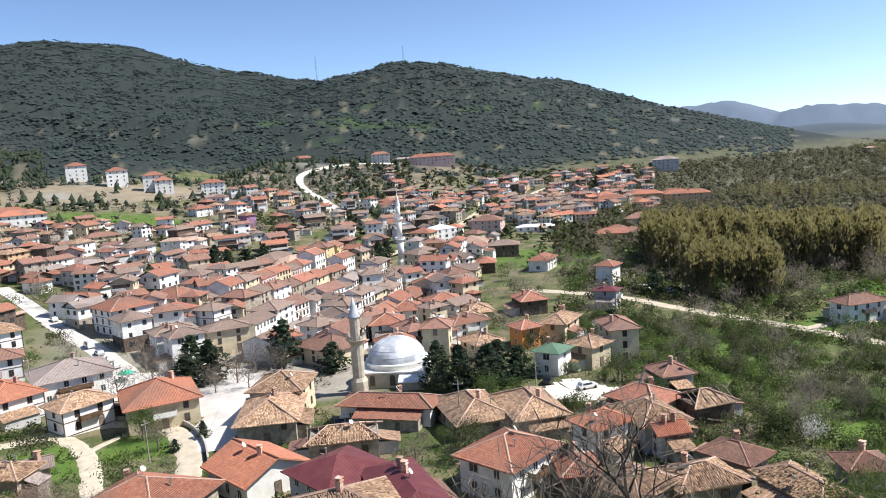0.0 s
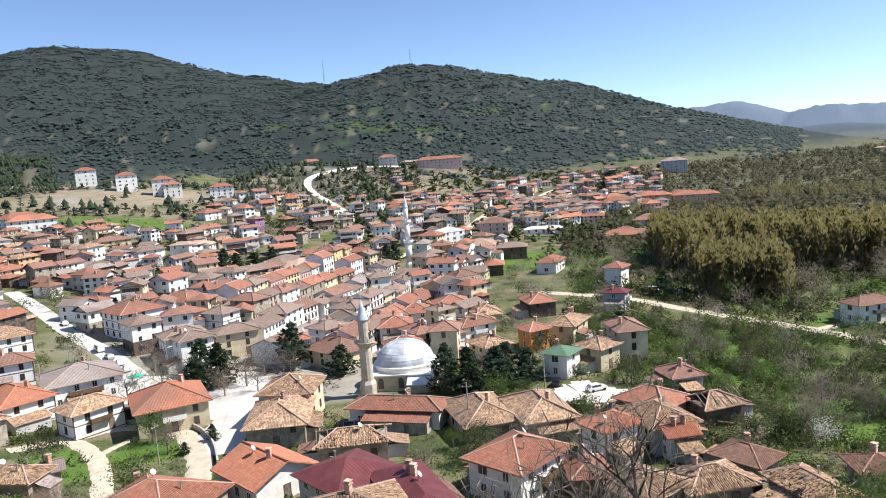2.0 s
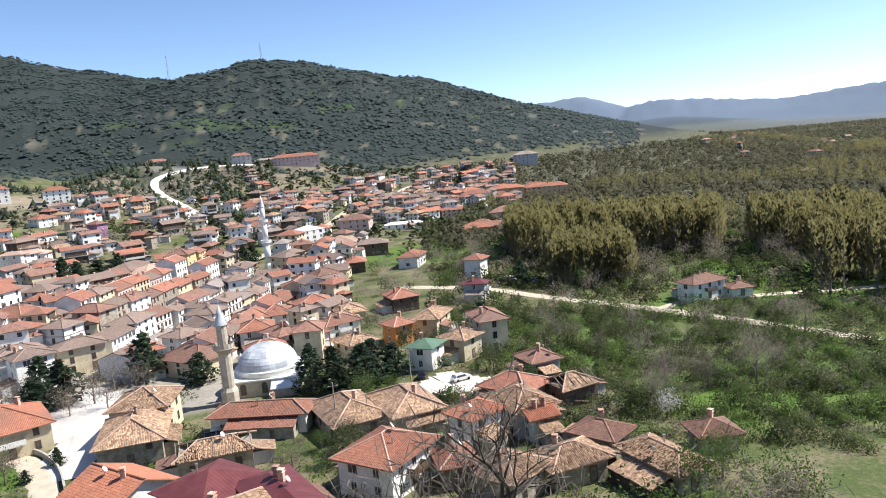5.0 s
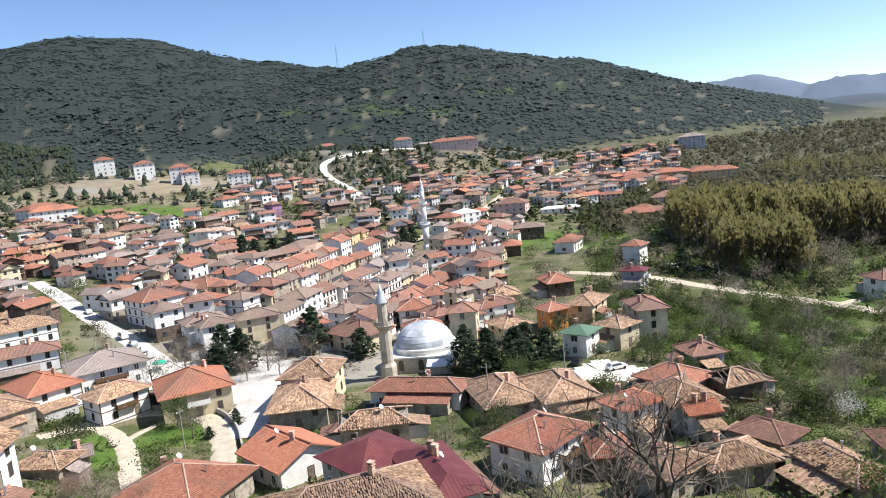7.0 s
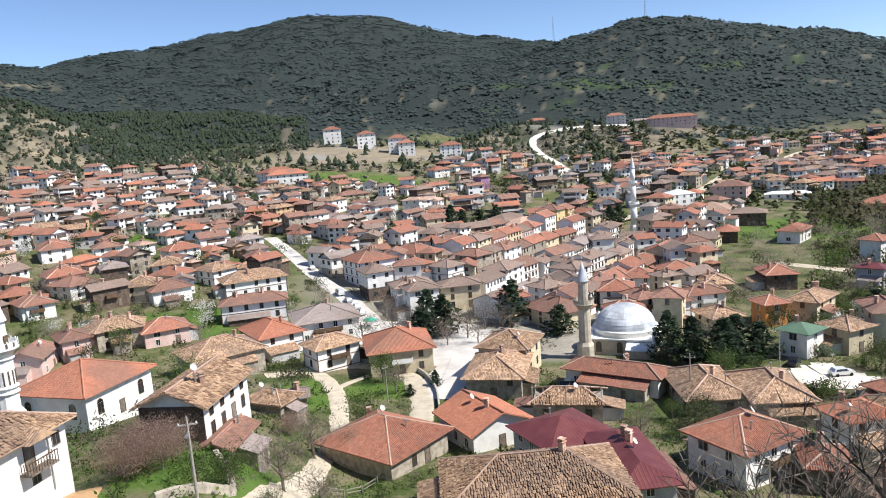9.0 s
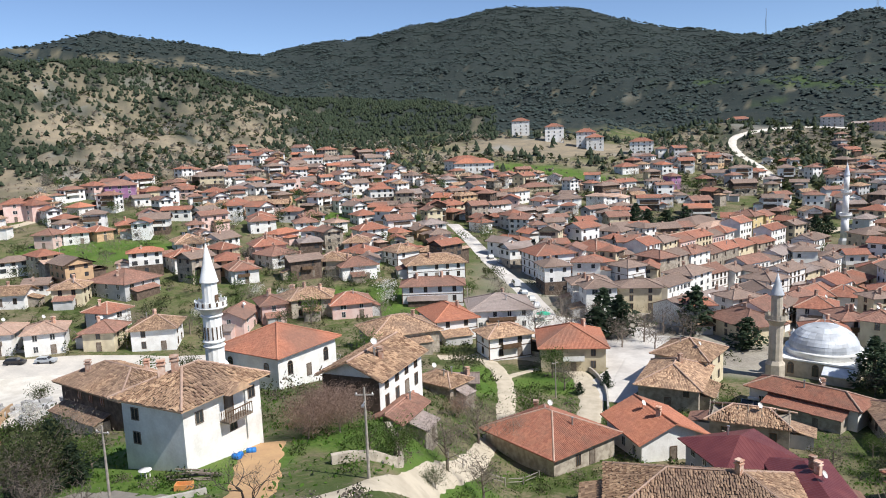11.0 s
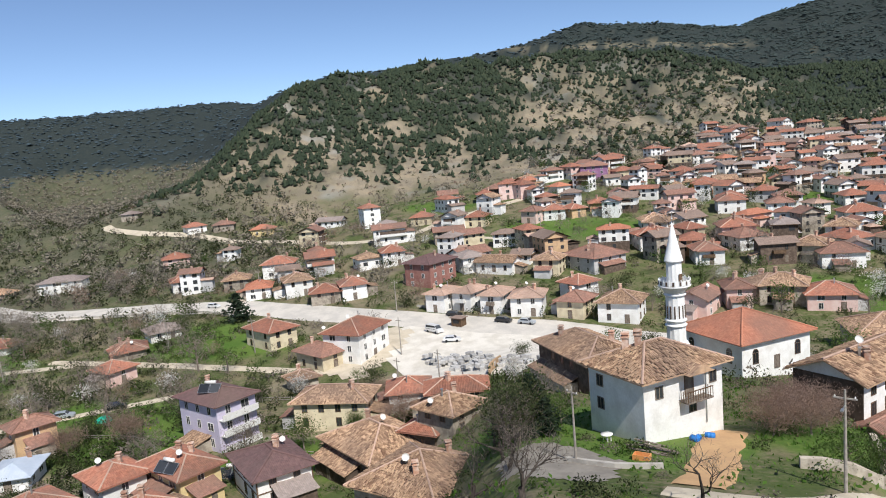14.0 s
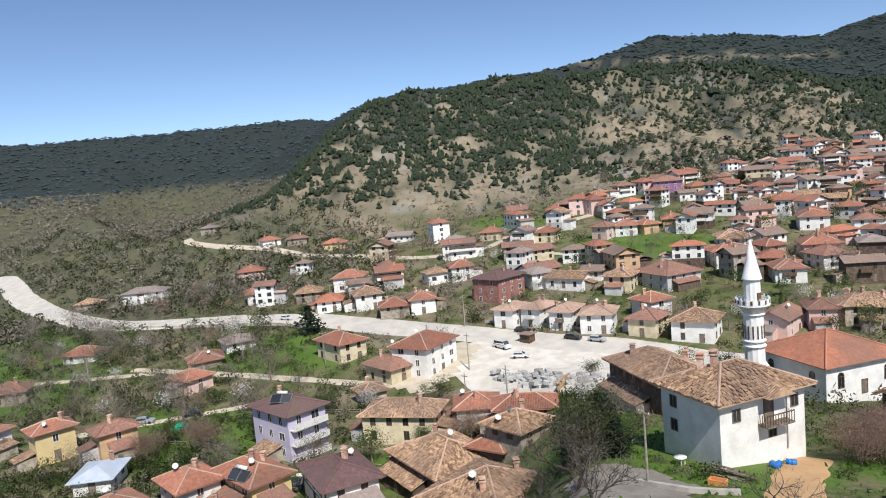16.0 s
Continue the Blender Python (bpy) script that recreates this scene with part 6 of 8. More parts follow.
# ---- plants ----
def blades(n, shape, size, rng, flat=0.0, up=0.0):
    """n small leaves, each a bent pair of triangles; shape gives a point. Vertices (4n, 3) and faces."""
    vs, fs = [], []
    for k in range(n):
        c = Vector(shape(rng))
        d = Vector((rng.gauss(0, 1), rng.gauss(0, 1), rng.gauss(0, 1) * (1 - flat) + up)).normalized()
        e = d.orthogonal().normalized()
        e.rotate(Matrix.Rotation(rng.uniform(0, 6.28), 3, d))
        s = size * rng.uniform(0.6, 1.4)
        w = s * 0.5
        vs += [c - d * s * 0.5, c + e * w * 0.5 + d.cross(e) * s * 0.1, c + d * s * 0.5, c - e * w * 0.5 + d.cross(e) * s * 0.1]
        fs.append((4 * k, 4 * k + 1, 4 * k + 2, 4 * k + 3))
    return vs, fs


def turned(verts, faces, centre):
    """The same faces, each wound to look away from the centre."""
    v, c, out = [Vector(q) for q in verts], Vector(centre), []
    for f in faces:
        n = (v[f[1]] - v[f[0]]).cross(v[f[2]] - v[f[0]])
        mid = sum((v[i] for i in f), Vector()) / len(f) - c
        out.append(tuple(f) if n.dot(mid) > 0 else tuple(reversed(f)))
    return out


def limbs(height, spread_r, rng, count, start=0.3, rise=0.6):
    """Trunk and limbs as tubes; also gives the limb tips."""
    vs, fs, tips = [], [], []

    def put(v, f):
        fs.extend(tuple(i + len(vs) for i in q) for q in f)
        vs.extend(v)

    r0 = height * 0.026
    bend = [Vector((rng.uniform(-1, 1) * 0.04 * height * t, rng.uniform(-1, 1) * 0.04 * height * t, height * t * 0.8)) for t in (0, 0.3, 0.6, 1.0)]
    bend[0].z = -0.4
    put(*tube(bend, [r0 * 1.2, r0, r0 * 0.7, r0 * 0.25], 6))
    for k in range(count):
        t = start + (0.95 - start) * k / count
        a = k * 2.4 + rng.uniform(-0.4, 0.4)
        p = Vector((0, 0, height * 0.8 * t))
        ln = spread_r * (1.1 - 0.55 * t) * rng.uniform(0.7, 1.15)
        q = p + Vector((math.cos(a) * ln * 0.55, math.sin(a) * ln * 0.55, ln * rise * 0.5))
        e = p + Vector((math.cos(a + 0.2) * ln, math.sin(a + 0.2) * ln, ln * rise * 1.2))
        put(*tube([p, q, e], [r0 * 0.45, r0 * 0.28, r0 * 0.07], 4))
        tips += [q, e]
        for _ in range(3):
            f = q.lerp(e, rng.random()) + Vector((rng.uniform(-1, 1), rng.uniform(-1, 1), rng.uniform(0.2, 1))) * ln * 0.4
            put(*tube([q.lerp(e, 0.3), f], [r0 * 0.16, r0 * 0.04], 3))
            tips.append(f)
    return vs, fs, tips


def broadleaf(seed, height, spread_r, leaf_mat, n, size, twiggy=False, boughs=11):
    rng = random.Random(seed)
    vs, fs, tips = limbs(height, spread_r, rng, boughs)
    wood_me = mesh_of("trunk", vs, fs, [BARK])

    def near_tip(g):
        t = g.choice(tips)
        s = spread_r * (0.30 if not twiggy else 0.34)
        return (t.x + g.gauss(0, s), t.y + g.gauss(0, s), max(height * 0.22, t.z + g.gauss(0, s * 0.8)))

    lv, lf = blades(n, near_tip, size, rng, 0, 0.7 if twiggy else 0)
    if twiggy:
        # slim twigs instead of leaves
        for k in range(n):
            c = (lv[4 * k] + lv[4 * k + 2]) / 2
            for i in (1, 3):
                lv[4 * k + i] = c.lerp(lv[4 * k + i], 0.16)
    mid = (0, 0, height * 0.55)
    lf = turned(lv, lf, mid)
    crown = mesh_of("crown", lv, lf, [leaf_mat])
    return wood_me, crown


def conifer(seed, height, radius, n, mat):
    rng = random.Random(seed)
    vs, fs = tube([(0, 0, -0.4), (0, 0, height * 0.5), (0, 0, height * 0.97)], [height * 0.022, height * 0.014, 0.02], 6)

    def whorl(g):
        # ragged boughs, broad in the middle, with a blunt uneven top
        t = g.random() ** 1.15
        tier = (math.floor(t * 9) + 0.2 + 0.6 * g.random()) / 9
        bough = g.randrange(7)
        a = bough * 0.898 + tier * 9 + g.gauss(0, 0.28)
        reach = 0.65 + 0.35 * math.sin(bough * 2.3 + math.floor(t * 9) * 1.9 + seed)
        out = radius * reach * (1 - 0.9 * tier ** 1.7) * math.sqrt(g.uniform(0.08, 1)) * min(1, 0.5 + 2.5 * tier)
        return (out * math.cos(a), out * math.sin(a), height * (0.10 + 0.88 * tier) - 0.12 * out + g.gauss(0, 0.15))

    lv, lf = blades(n, whorl, height * 0.07 * math.sqrt(1300 / n), rng, 0.3, 0.0)
    lf = turned(lv, lf, (0, 0, height * 0.4))
    return mesh_of("trunk", vs, fs, [BARK]), mesh_of("crown", lv, lf, [mat])


def gaunt(seed, height):
    """A dark leafless tree whose branches fork again and again."""
    rng = random.Random(seed)
    vs, fs, tips = [], [], []

    def grow(p, d, length, r, depth):
        pts, rad = [p], [r]
        for k in range(3):
            d = (d + Vector((rng.gauss(0, 0.22), rng.gauss(0, 0.22), rng.gauss(0.05, 0.15)))).normalized()
            pts.append(pts[-1] + d * length / 3)
            rad.append(r * (1 - 0.15 * (k + 1)))
        tv, tf = tube(pts, rad, 5 if depth < 2 else 3)
        fs.extend(tuple(i + len(vs) for i in q) for q in tf)
        vs.extend(tv)
        if depth == 5:
            tips.append(pts[-1])
            return
        for _ in range(3 if depth in (1, 2, 4) else 2):
            turn = (d + Vector((rng.gauss(0, 0.6), rng.gauss(0, 0.6), rng.gauss(0.15, 0.3)))).normalized()
            grow(pts[rng.choice((2, 3, 3))], turn, length * rng.uniform(0.62, 0.82), r * 0.56, depth + 1)

    grow(Vector((0, 0, -0.4)), Vector((0.1, 0, 1)), height * 0.32, height * 0.028, 0)
    lv, lf = blades(260, lambda g: tuple(g.choice(tips) + Vector((g.gauss(0, 0.3), g.gauss(0, 0.3), g.gauss(0, 0.3)))), 0.7, rng, 0, 0.6)
    for k in range(260):
        c = (lv[4 * k] + lv[4 * k + 2]) / 2
        for i in (1, 3):
            lv[4 * k + i] = c.lerp(lv[4 * k + i], 0.1)
    return mesh_of("trunk", vs, fs, [DARK_BARK]), mesh_of("crown", lv, lf, [TWIGS])


KINDS = {
    "fir": ([conifer(s, 10, 4.1, 1900, FIR) for s in (1, 2, 3)], "dark green pine tree with ragged boughs", "conifer"),
    "bare": ([broadleaf(s, 9, 4.0, TWIGS, 1500, 0.8, True) for s in (11, 12, 13)], "leafless grey-brown tree in early spring", "tree"),
    "green": ([broadleaf(s, 7, 3.2, GREEN, 1500, 0.34) for s in (21, 22)], "young tree in fresh green leaf", "tree"),
    "olive": ([broadleaf(s, 6, 3.0, OLIVE, 1500, 0.34) for s in (31, 32)], "dull green broadleaf tree", "tree"),
    "blossom": ([broadleaf(s, 5, 2.4, BLOSSOM, 900, 0.3) for s in (41, 42)], "fruit tree in white blossom", "tree"),
    "gaunt": ([gaunt(s, 9) for s in (61, 62, 63)], "gnarled dark leafless tree on the castle slope", "tree"),
    "russet": ([broadleaf(s, 5, 3.2, RUSSET, 4200, 0.62, True) for s in (51, 52)], "leafless russet shrub with dense twigs", "shrub"),
}
# lighter crowns for trees farther down the valley
FAR_KINDS = {
    "fir": [conifer(s, 10, 4.1, 650, FIR) for s in (1, 2)],
    "bare": [broadleaf(s, 9, 4.0, TWIGS, 420, 1.25, True, 6) for s in (11, 12)],
    "green": [broadleaf(s, 7, 3.2, GREEN, 420, 0.5, False, 6) for s in (21, 22)],
    "olive": [broadleaf(s, 6, 3.0, OLIVE, 420, 0.5, False, 6) for s in (31, 32)],
    "blossom": [broadleaf(s, 5, 2.4, BLOSSOM, 300, 0.45, False, 6) for s in (41, 42)],
    "russet": [broadleaf(s, 5, 3.2, RUSSET, 420, 1.1, True, 6) for s in (51, 52)],
}
TREE_BASE = {}


def tree(kind, x, y, scale=1.0, turn=None):
    rng = random.Random(int(x * 31 + y * 17))
    meshes, label, cat = KINDS[kind]
    far = math.hypot(x, y) > 150
    if far:
        meshes = FAR_KINDS[kind]
    i = rng.randrange(len(meshes))
    wide, tall = (1.45, 0.86) if kind == "fir" else (1.0, 1.0)
    m = pose(x, y, land_at(x, y) - 0.1, 0, 0, rng.uniform(0, 360) if turn is None else turn) @ Matrix.Diagonal((scale * wide, scale * wide, scale * tall * rng.uniform(0.9, 1.15), 1))
    key = (kind, far, i)
    if key not in TREE_BASE:
        b = thing("fir_tree" if kind == "fir" else "shrub" if kind == "russet" else "tree", x, y, 0, 0, label, cat, "trees of the valley")
        child("trunk", meshes[i][0], b)
        child("crown", meshes[i][1], b)
        TREE_BASE[key] = b
    else:
        b = copy_thing(TREE_BASE[key], Matrix())
    b.matrix_basis = m
    return b


def scatter(az0, az1, r0, r1, n, seed, margin=1.0, space=0.0):
    """Random clear plan points in a sector of the valley."""
    rng = random.Random(seed)
    out, tries = [], 0
    while len(out) < n and tries < n * 12:
        tries += 1
        r = math.sqrt(rng.uniform(r0 * r0, r1 * r1))
        x, y = polar(rng.uniform(az0, az1), r)
        if clear(x, y, margin) and (not space or all((x - a) ** 2 + (y - b) ** 2 > space * space for a, b in out)):
            out.append((x, y))
    return out


def stuff(name, points, templates, sizes, mat, label, seed, sink=0.1, squash=(0.8, 1.3), soft=False, lift=0.15):
    """Many plants as one mesh: templates turned and scaled onto the ground."""
    rng = np.random.RandomState(seed)
    pts = np.array(points)
    z = land(pts[:, 0], pts[:, 1]) - sink
    groups_v, groups_f, groups_n, base = [], [], [], 0
    pick = rng.randint(0, len(templates), len(pts))
    for t, (tv, tf) in enumerate(templates):
        sel = np.where(pick == t)[0]
        if not len(sel):
            continue
        heart = -3.0 if len(tf[0]) == 3 else 0.9 * sum(v[2] for v in tv) / len(tv)
        tf = np.array(turned(tv, tf, (0, 0, heart)) if soft else tf)
        tv = np.array([tuple(v) for v in tv])
        s = rng.uniform(sizes[0], sizes[1], len(sel))
        hgt = s * rng.uniform(squash[0], squash[1], len(sel))
        a = rng.uniform(0, 6.28, len(sel))
        ca, sa = np.cos(a)[:, None], np.sin(a)[:, None]
        x = (tv[None, :, 0] * ca - tv[None, :, 1] * sa) * s[:, None] + pts[sel, 0][:, None]
        y = (tv[None, :, 0] * sa + tv[None, :, 1] * ca) * s[:, None] + pts[sel, 1][:, None]
        zz = tv[None, :, 2] * hgt[:, None] + z[sel][:, None]
        groups_n.append(np.stack([x - pts[sel, 0][:, None], y - pts[sel, 1][:, None], zz - (z[sel] + 0.25 * hgt)[:, None]], 2).reshape(-1, 3))
        groups_v.append(np.stack([x, y, zz], 2).reshape(-1, 3))
        groups_f.append((tf[None] + base + (np.arange(len(sel)) * len(tv))[:, None, None]).reshape(-1, tf.shape[1]))
        base += len(sel) * len(tv)
    v, f = np.concatenate(groups_v), np.concatenate(groups_f)
    me = bpy.data.meshes.new(name)
    me.vertices.add(len(v))
    me.vertices.foreach_set("co", v.ravel())
    k = f.shape[1]
    me.loops.add(f.size)
    me.loops.foreach_set("vertex_index", f.ravel().astype(np.int32))
    me.polygons.add(len(f))
    me.polygons.foreach_set("loop_start", np.arange(0, f.size, k, dtype=np.int32))
    me.materials.append(mat)
    me.update(calc_edges=True)
    if soft:
        d = np.concatenate(groups_n)
        d /= np.linalg.norm(d, axis=1)[:, None] + 1e-6
        d[:, 2] += lift
        d /= np.linalg.norm(d, axis=1)[:, None] + 1e-6
        me.normals_split_custom_set_from_vertices(d.tolist())
    return tagged(new(name, me), label, "vegetation", kind="stuff")


def bush_template(seed, n, size, tall=1.0):
    rng = random.Random(seed)

    def shell(g):
        d = Vector((g.gauss(0, 1), g.gauss(0, 1), abs(g.gauss(0, 1)))).normalized() * (0.55 + 0.45 * g.random())
        lump = 1 + 0.25 * math.sin(3 * d.x + seed) * math.cos(4 * d.y)
        return (d.x * lump, d.y * lump, d.z * tall * lump)

    return blades(n, shell, size, rng)


def ragged(seed, radius, lumps=4, tall=1.0):
    """A dark uneven crown of height 1, of overlapping tent-like boughs."""
    rng = random.Random(seed)
    vs, fs = [], []
    for k in range(lumps):
        z = (0.25 + 0.6 * k / lumps) * tall
        rr = radius * (1 - 0.5 * k / lumps)
        a0 = k * 2.4 + rng.uniform(0, 1)
        off = Vector((math.cos(a0), math.sin(a0), 0)) * radius * 0.35 * (1 - k / lumps)
        b = len(vs)
        vs.append(off + Vector((rng.uniform(-0.1, 0.1), rng.uniform(-0.1, 0.1), z + rng.uniform(0.2, 0.32))))
        for i in range(3):
            a = a0 + 2.094 * i + rng.uniform(-0.4, 0.4)
            vs.append(off + Vector((rr * rng.uniform(0.7, 1.15) * math.cos(a), rr * rng.uniform(0.7, 1.15) * math.sin(a), z - rng.uniform(0.05, 0.28))))
        fs += [(b, b + 1, b + 2), (b, b + 2, b + 3), (b, b + 3, b + 1)]
    return vs, fs


def round_far(seed, radius, lumps=9, open_by=0.5):
    """A ragged rounded bush or tree crown of height 1 for the distance, in triangles."""
    rng = random.Random(seed)
    vs, fs = [], []
    for _ in range(lumps):
        c = Vector((rng.gauss(0, 0.35) * radius, rng.gauss(0, 0.35) * radius, rng.uniform(0.3, 0.8)))
        b = len(vs)
        for _ in range(4):
            vs.append(c + Vector((rng.uniform(-1, 1) * radius * open_by, rng.uniform(-1, 1) * radius * open_by, rng.uniform(-0.5, 0.5) * open_by)))
        fs += [(b, b + 1, b + 2), (b, b + 2, b + 3), (b, b + 3, b + 1)]
    return vs, fs


def poplar_template(seed, n, low=0.28, wide=0.12):
    """A tall brush-like crown of budding shoots, height 1."""
    rng = random.Random(seed)
    vs, fs = [], []
    for k in range(n):
        t = low + (0.97 - low) * rng.random() ** 0.85
        out = wide * math.sin(math.pi * min(1, 0.22 + 0.74 * (t - low) / (1 - low))) ** 0.7 + 0.015
        a = rng.uniform(0, 6.28)
        rr = out * math.sqrt(rng.uniform(0.25, 1))
        c = Vector((rr * math.cos(a), rr * math.sin(a), t))
        d = Vector((math.cos(a) * 0.4, math.sin(a) * 0.4, 1)).normalized() * rng.uniform(0.06, 0.12)
        e = Vector((-math.sin(a), math.cos(a), 0)) * 0.02
        vs += [c - d * 0.5, c + e, c + d * 0.5, c - e]
        fs.append((4 * k, 4 * k + 1, 4 * k + 2, 4 * k + 3))
    return vs, fs


def stem_template(seed):
    """A pale poplar stem with a few bare low shoots, height 1."""
    rng = random.Random(seed)
    vs, fs = poplar_template(seed + 50, 16, 0.08, 0.07)
    vs, fs = vs[:64], fs[:16]
    vs = [Vector((v.x, v.y, v.z * 0.62)) for v in vs]
    tv, tf = tube([(0, 0, -0.02), (rng.uniform(-0.01, 0.01), 0, 0.4), (0, 0, 0.8)], [0.011, 0.008, 0.003], 4)
    fs += [tuple(i + len(vs) for i in q) for q in tf[:-1]]
    return vs + tv, fs


def crown_far(seed, n=24, radius=0.55, size=0.34):
    """A rounded leafy or twiggy crown of height 1 for woods on the plain."""
    rng = random.Random(seed)
    flat_side = rng.uniform(0.8, 1.2)

    def shell(g):
        d = Vector((g.gauss(0, 1), g.gauss(0, 1), g.gauss(0.25, 1))).normalized() * g.uniform(0.7, 1.0)
        return (d.x * radius * flat_side, d.y * radius, 0.5 + d.z * 0.48)

    return blades(n, shell, size, rng)


# single trees
for tx, ty, ts in ((-3, 149, 1.15), (1.5, 145, 1.05), (7.5, 145, 1.2), (14, 150, 1.0), (-42, 180, 1.25), (-57, 168, 1.2), (-64, 176, 1.1), (-28, 168, 0.95), (10, 152, 1.0), (-61, 163, 1.0), (-217, 20, 1.0), (-90, 330, 1.3), (-96, 322, 1.2), (-104, 330, 1.3), (-84, 340, 1.1), (-30, 335, 1.1), (-27, 345, 1.1), (-130, 300, 1.0), (70, 240, 0.9), (-46, 128, 0.35), (-49, 122, 0.3), (40, 175, 1.0), (-63.5, 31.5, 0.62), (-66.5, 35, 0.6), (-61, 33.5, 0.5)):
    tree("fir", tx, ty, ts)
for tx, ty, ts in ((-66, 160, 0.75), (-58, 171, 0.8), (-53, 158, 0.7), (-46, 160, 0.7), (-62, 152, 0.6), (-70, 166, 0.8), (-48, 174, 0.8), (-56, 164, 0.7), (-76, 177, 0.9), (-50, 165, 0.9), (-42, 65, 0.75), (-66, 170, 0.8), (-70, 38, 0.55), (-66, 30, 0.6), (-172, 47, 0.8), (-60, 30, 0.5), (33, 47, 1.3), (-240, -55, 0.9), (-232, -38, 0.8), (60, 118, 0.8), (-50, 86, 0.8), (-46, 90, 0.6), (-38, 66, 0.6)):
    tree("bare", tx, ty, ts)
for tx, ty, ts in ((6.3, 39.5, 2.3), (9.0, 40.5, 2.4), (3.0, 40, 2.0), (36, 49, 1.5), (-55.5, 26.5, 0.95), (-60, 28, 0.9), (-57, 23, 1.0), (-43, 21.5, 0.75), (-40, 20, 0.7), (-36, 31, 0.7)):
    tree("gaunt", tx, ty, ts)
for tx, ty, ts in ((-49.8, 51.5, 0.72), (-48.2, 54.5, 0.7), (-51.8, 55.5, 0.8), (-53.8, 58.5, 0.72), (-50.4, 59, 0.66), (-57, 92, 0.6)):
    tree("russet", tx, ty, ts)
for tx, ty, ts in ((-61, 30, 0.95), (-65, 33, 0.85), (-40, 53, 0.45), (-37, 55, 0.4), (-128, 66, 0.6), (30, 60, 0.6), (36, 58, 0.7), (-28, 128, 0.5)):
    tree("olive", tx, ty, ts)
for tx, ty, ts in ((54, 105, 0.8), (-86, 96, 0.7), (75, 205, 0.7), (-120, 60, 0.5), (40, 190, 0.7)):
    tree("blossom", tx, ty, ts)
for tx, ty, ts in ((-118, 28, 0.5), (-112, 26, 0.5), (42, 75, 0.9), (48, 80, 0.8), (24, 52, 1.3), (30, 54, 1.2), (45, 62, 1.0), (-20, 118, 0.5), (-24, 122, 0.5), (-2, 114, 0.5), (-150, 98, 0.6), (-152, 104, 0.7), (-20, 62, 0.3), (-30, 70, 0.35), (-38.5, 51.5, 0.55), (-39.3, 48.3, 0.45), (-62, 34, 0.5), (-64, 37, 0.45)):
    tree("green", tx, ty, ts)
rng = random.Random(77)
FAR_SPOTS = {}


def scattered(kinds, points, small, large):
    """Near trees stand singly; those far down the valley are joined by kind."""
    for x, y in points:
        kind = rng.choice(kinds)
        if math.hypot(x, y) < 185:
            tree(kind, x, y, rng.uniform(small, large))
        else:
            FAR_SPOTS.setdefault(kind, []).append((x, y))


scattered(("bare", "bare", "olive", "green", "green", "blossom"), scatter(12, 62, 110, 460, 190, 1, 0.6, 5), 0.55, 1.05)
scattered(("bare", "bare", "olive", "green", "russet", "blossom"), scatter(62, 104, 110, 330, 120, 2, 0.6, 5), 0.5, 1.0)
scattered(("bare", "bare", "olive", "green", "olive", "bare"), scatter(-38, 6, 100, 330, 150, 3, 0.6, 4), 0.5, 1.0)
scattered(("bare", "bare", "bare", "olive"), scatter(88, 106, 140, 300, 60, 92, 0.6, 4), 0.8, 1.3)
for kind, (material, words) in {"bare": (TWIGS, "leafless trees among the gardens"), "olive": (OLIVE, "dull green trees among the gardens"), "green": (GREEN, "fresh green trees among the gardens"), "blossom": (BLOSSOM, "white blossoming fruit trees"), "russet": (RUSSET, "russet shrubs among the gardens")}.items():
    shapes = []
    for _, crown in FAR_KINDS[kind]:
        shapes.append(([v.co.copy() for v in crown.vertices], [tuple(p.vertices) for p in crown.polygons]))
    stuff("garden_trees", FAR_SPOTS[kind], shapes, (0.6, 1.1), material, words, 93, 0.3, (0.9, 1.1))

# thickets, woods and poplars as masses
BUSHES = [bush_template(s, 36, 0.37, t) for s, t in ((1, 1.0), (2, 1.3), (3, 0.8))]
NEAR_BUSHES = [bush_template(s, 150, 0.19, t) for s, t in ((4, 1.0), (5, 0.8), (6, 1.2))]
MID_BUSHES = [bush_template(s, 84, 0.23, t) for s, t in ((7, 1.0), (8, 1.3), (9, 0.8))]
THICK_BUSHES = [bush_template(s, 330, 0.125, t) for s, t in ((12, 1.0), (13, 1.25), (14, 0.8))]
FEW_LEAVES = [bush_template(s, 60, 0.30, t) for s, t in ((10, 1.0), (11, 1.3), (15, 0.85))]
for lo, hi, shapes, n, seed in ((108, 215, THICK_BUSHES, (380, 460, 120), 61), (215, 430, FEW_LEAVES, (700, 900, 420), 71)):
    stuff("green_thicket", scatter(-44, -9, lo, hi, n[0], seed, 0.3), shapes, (1.4, 3.4), GREEN, "spring green bushes by the river", seed, 0.1, (0.8, 1.3), True, 0.25)
    stuff("olive_thicket", scatter(-44, -9, lo, hi, n[1], seed + 1, 0.3), shapes, (1.6, 3.9), OLIVE, "dull green bushes by the river", seed + 1, 0.1, (0.8, 1.3), True, 0.25)
    stuff("bare_thicket", scatter(-44, -9, lo, hi, n[2], seed + 2, 0.3), shapes, (1.4, 3.2), TWIGS, "leafless brown bushes by the river", seed + 2)
stuff("garden_bushes", scatter(12, 106, 100, 470, 1100, 24, 0.1), BUSHES, (0.5, 1.6), OLIVE, "low garden bushes", 4, 0.1, (0.8, 1.3), True, 0.2)
stuff("bare_garden_bushes", scatter(12, 106, 100, 520, 1200, 25, 0.1), BUSHES, (0.6, 2.0), TWIGS, "leafless garden bushes", 5)
stuff("green_garden_bushes", scatter(12, 106, 90, 420, 800, 26, 0.1), BUSHES, (0.4, 1.4), GREEN, "bright green garden bushes", 6, 0.1, (0.8, 1.3), True, 0.2)
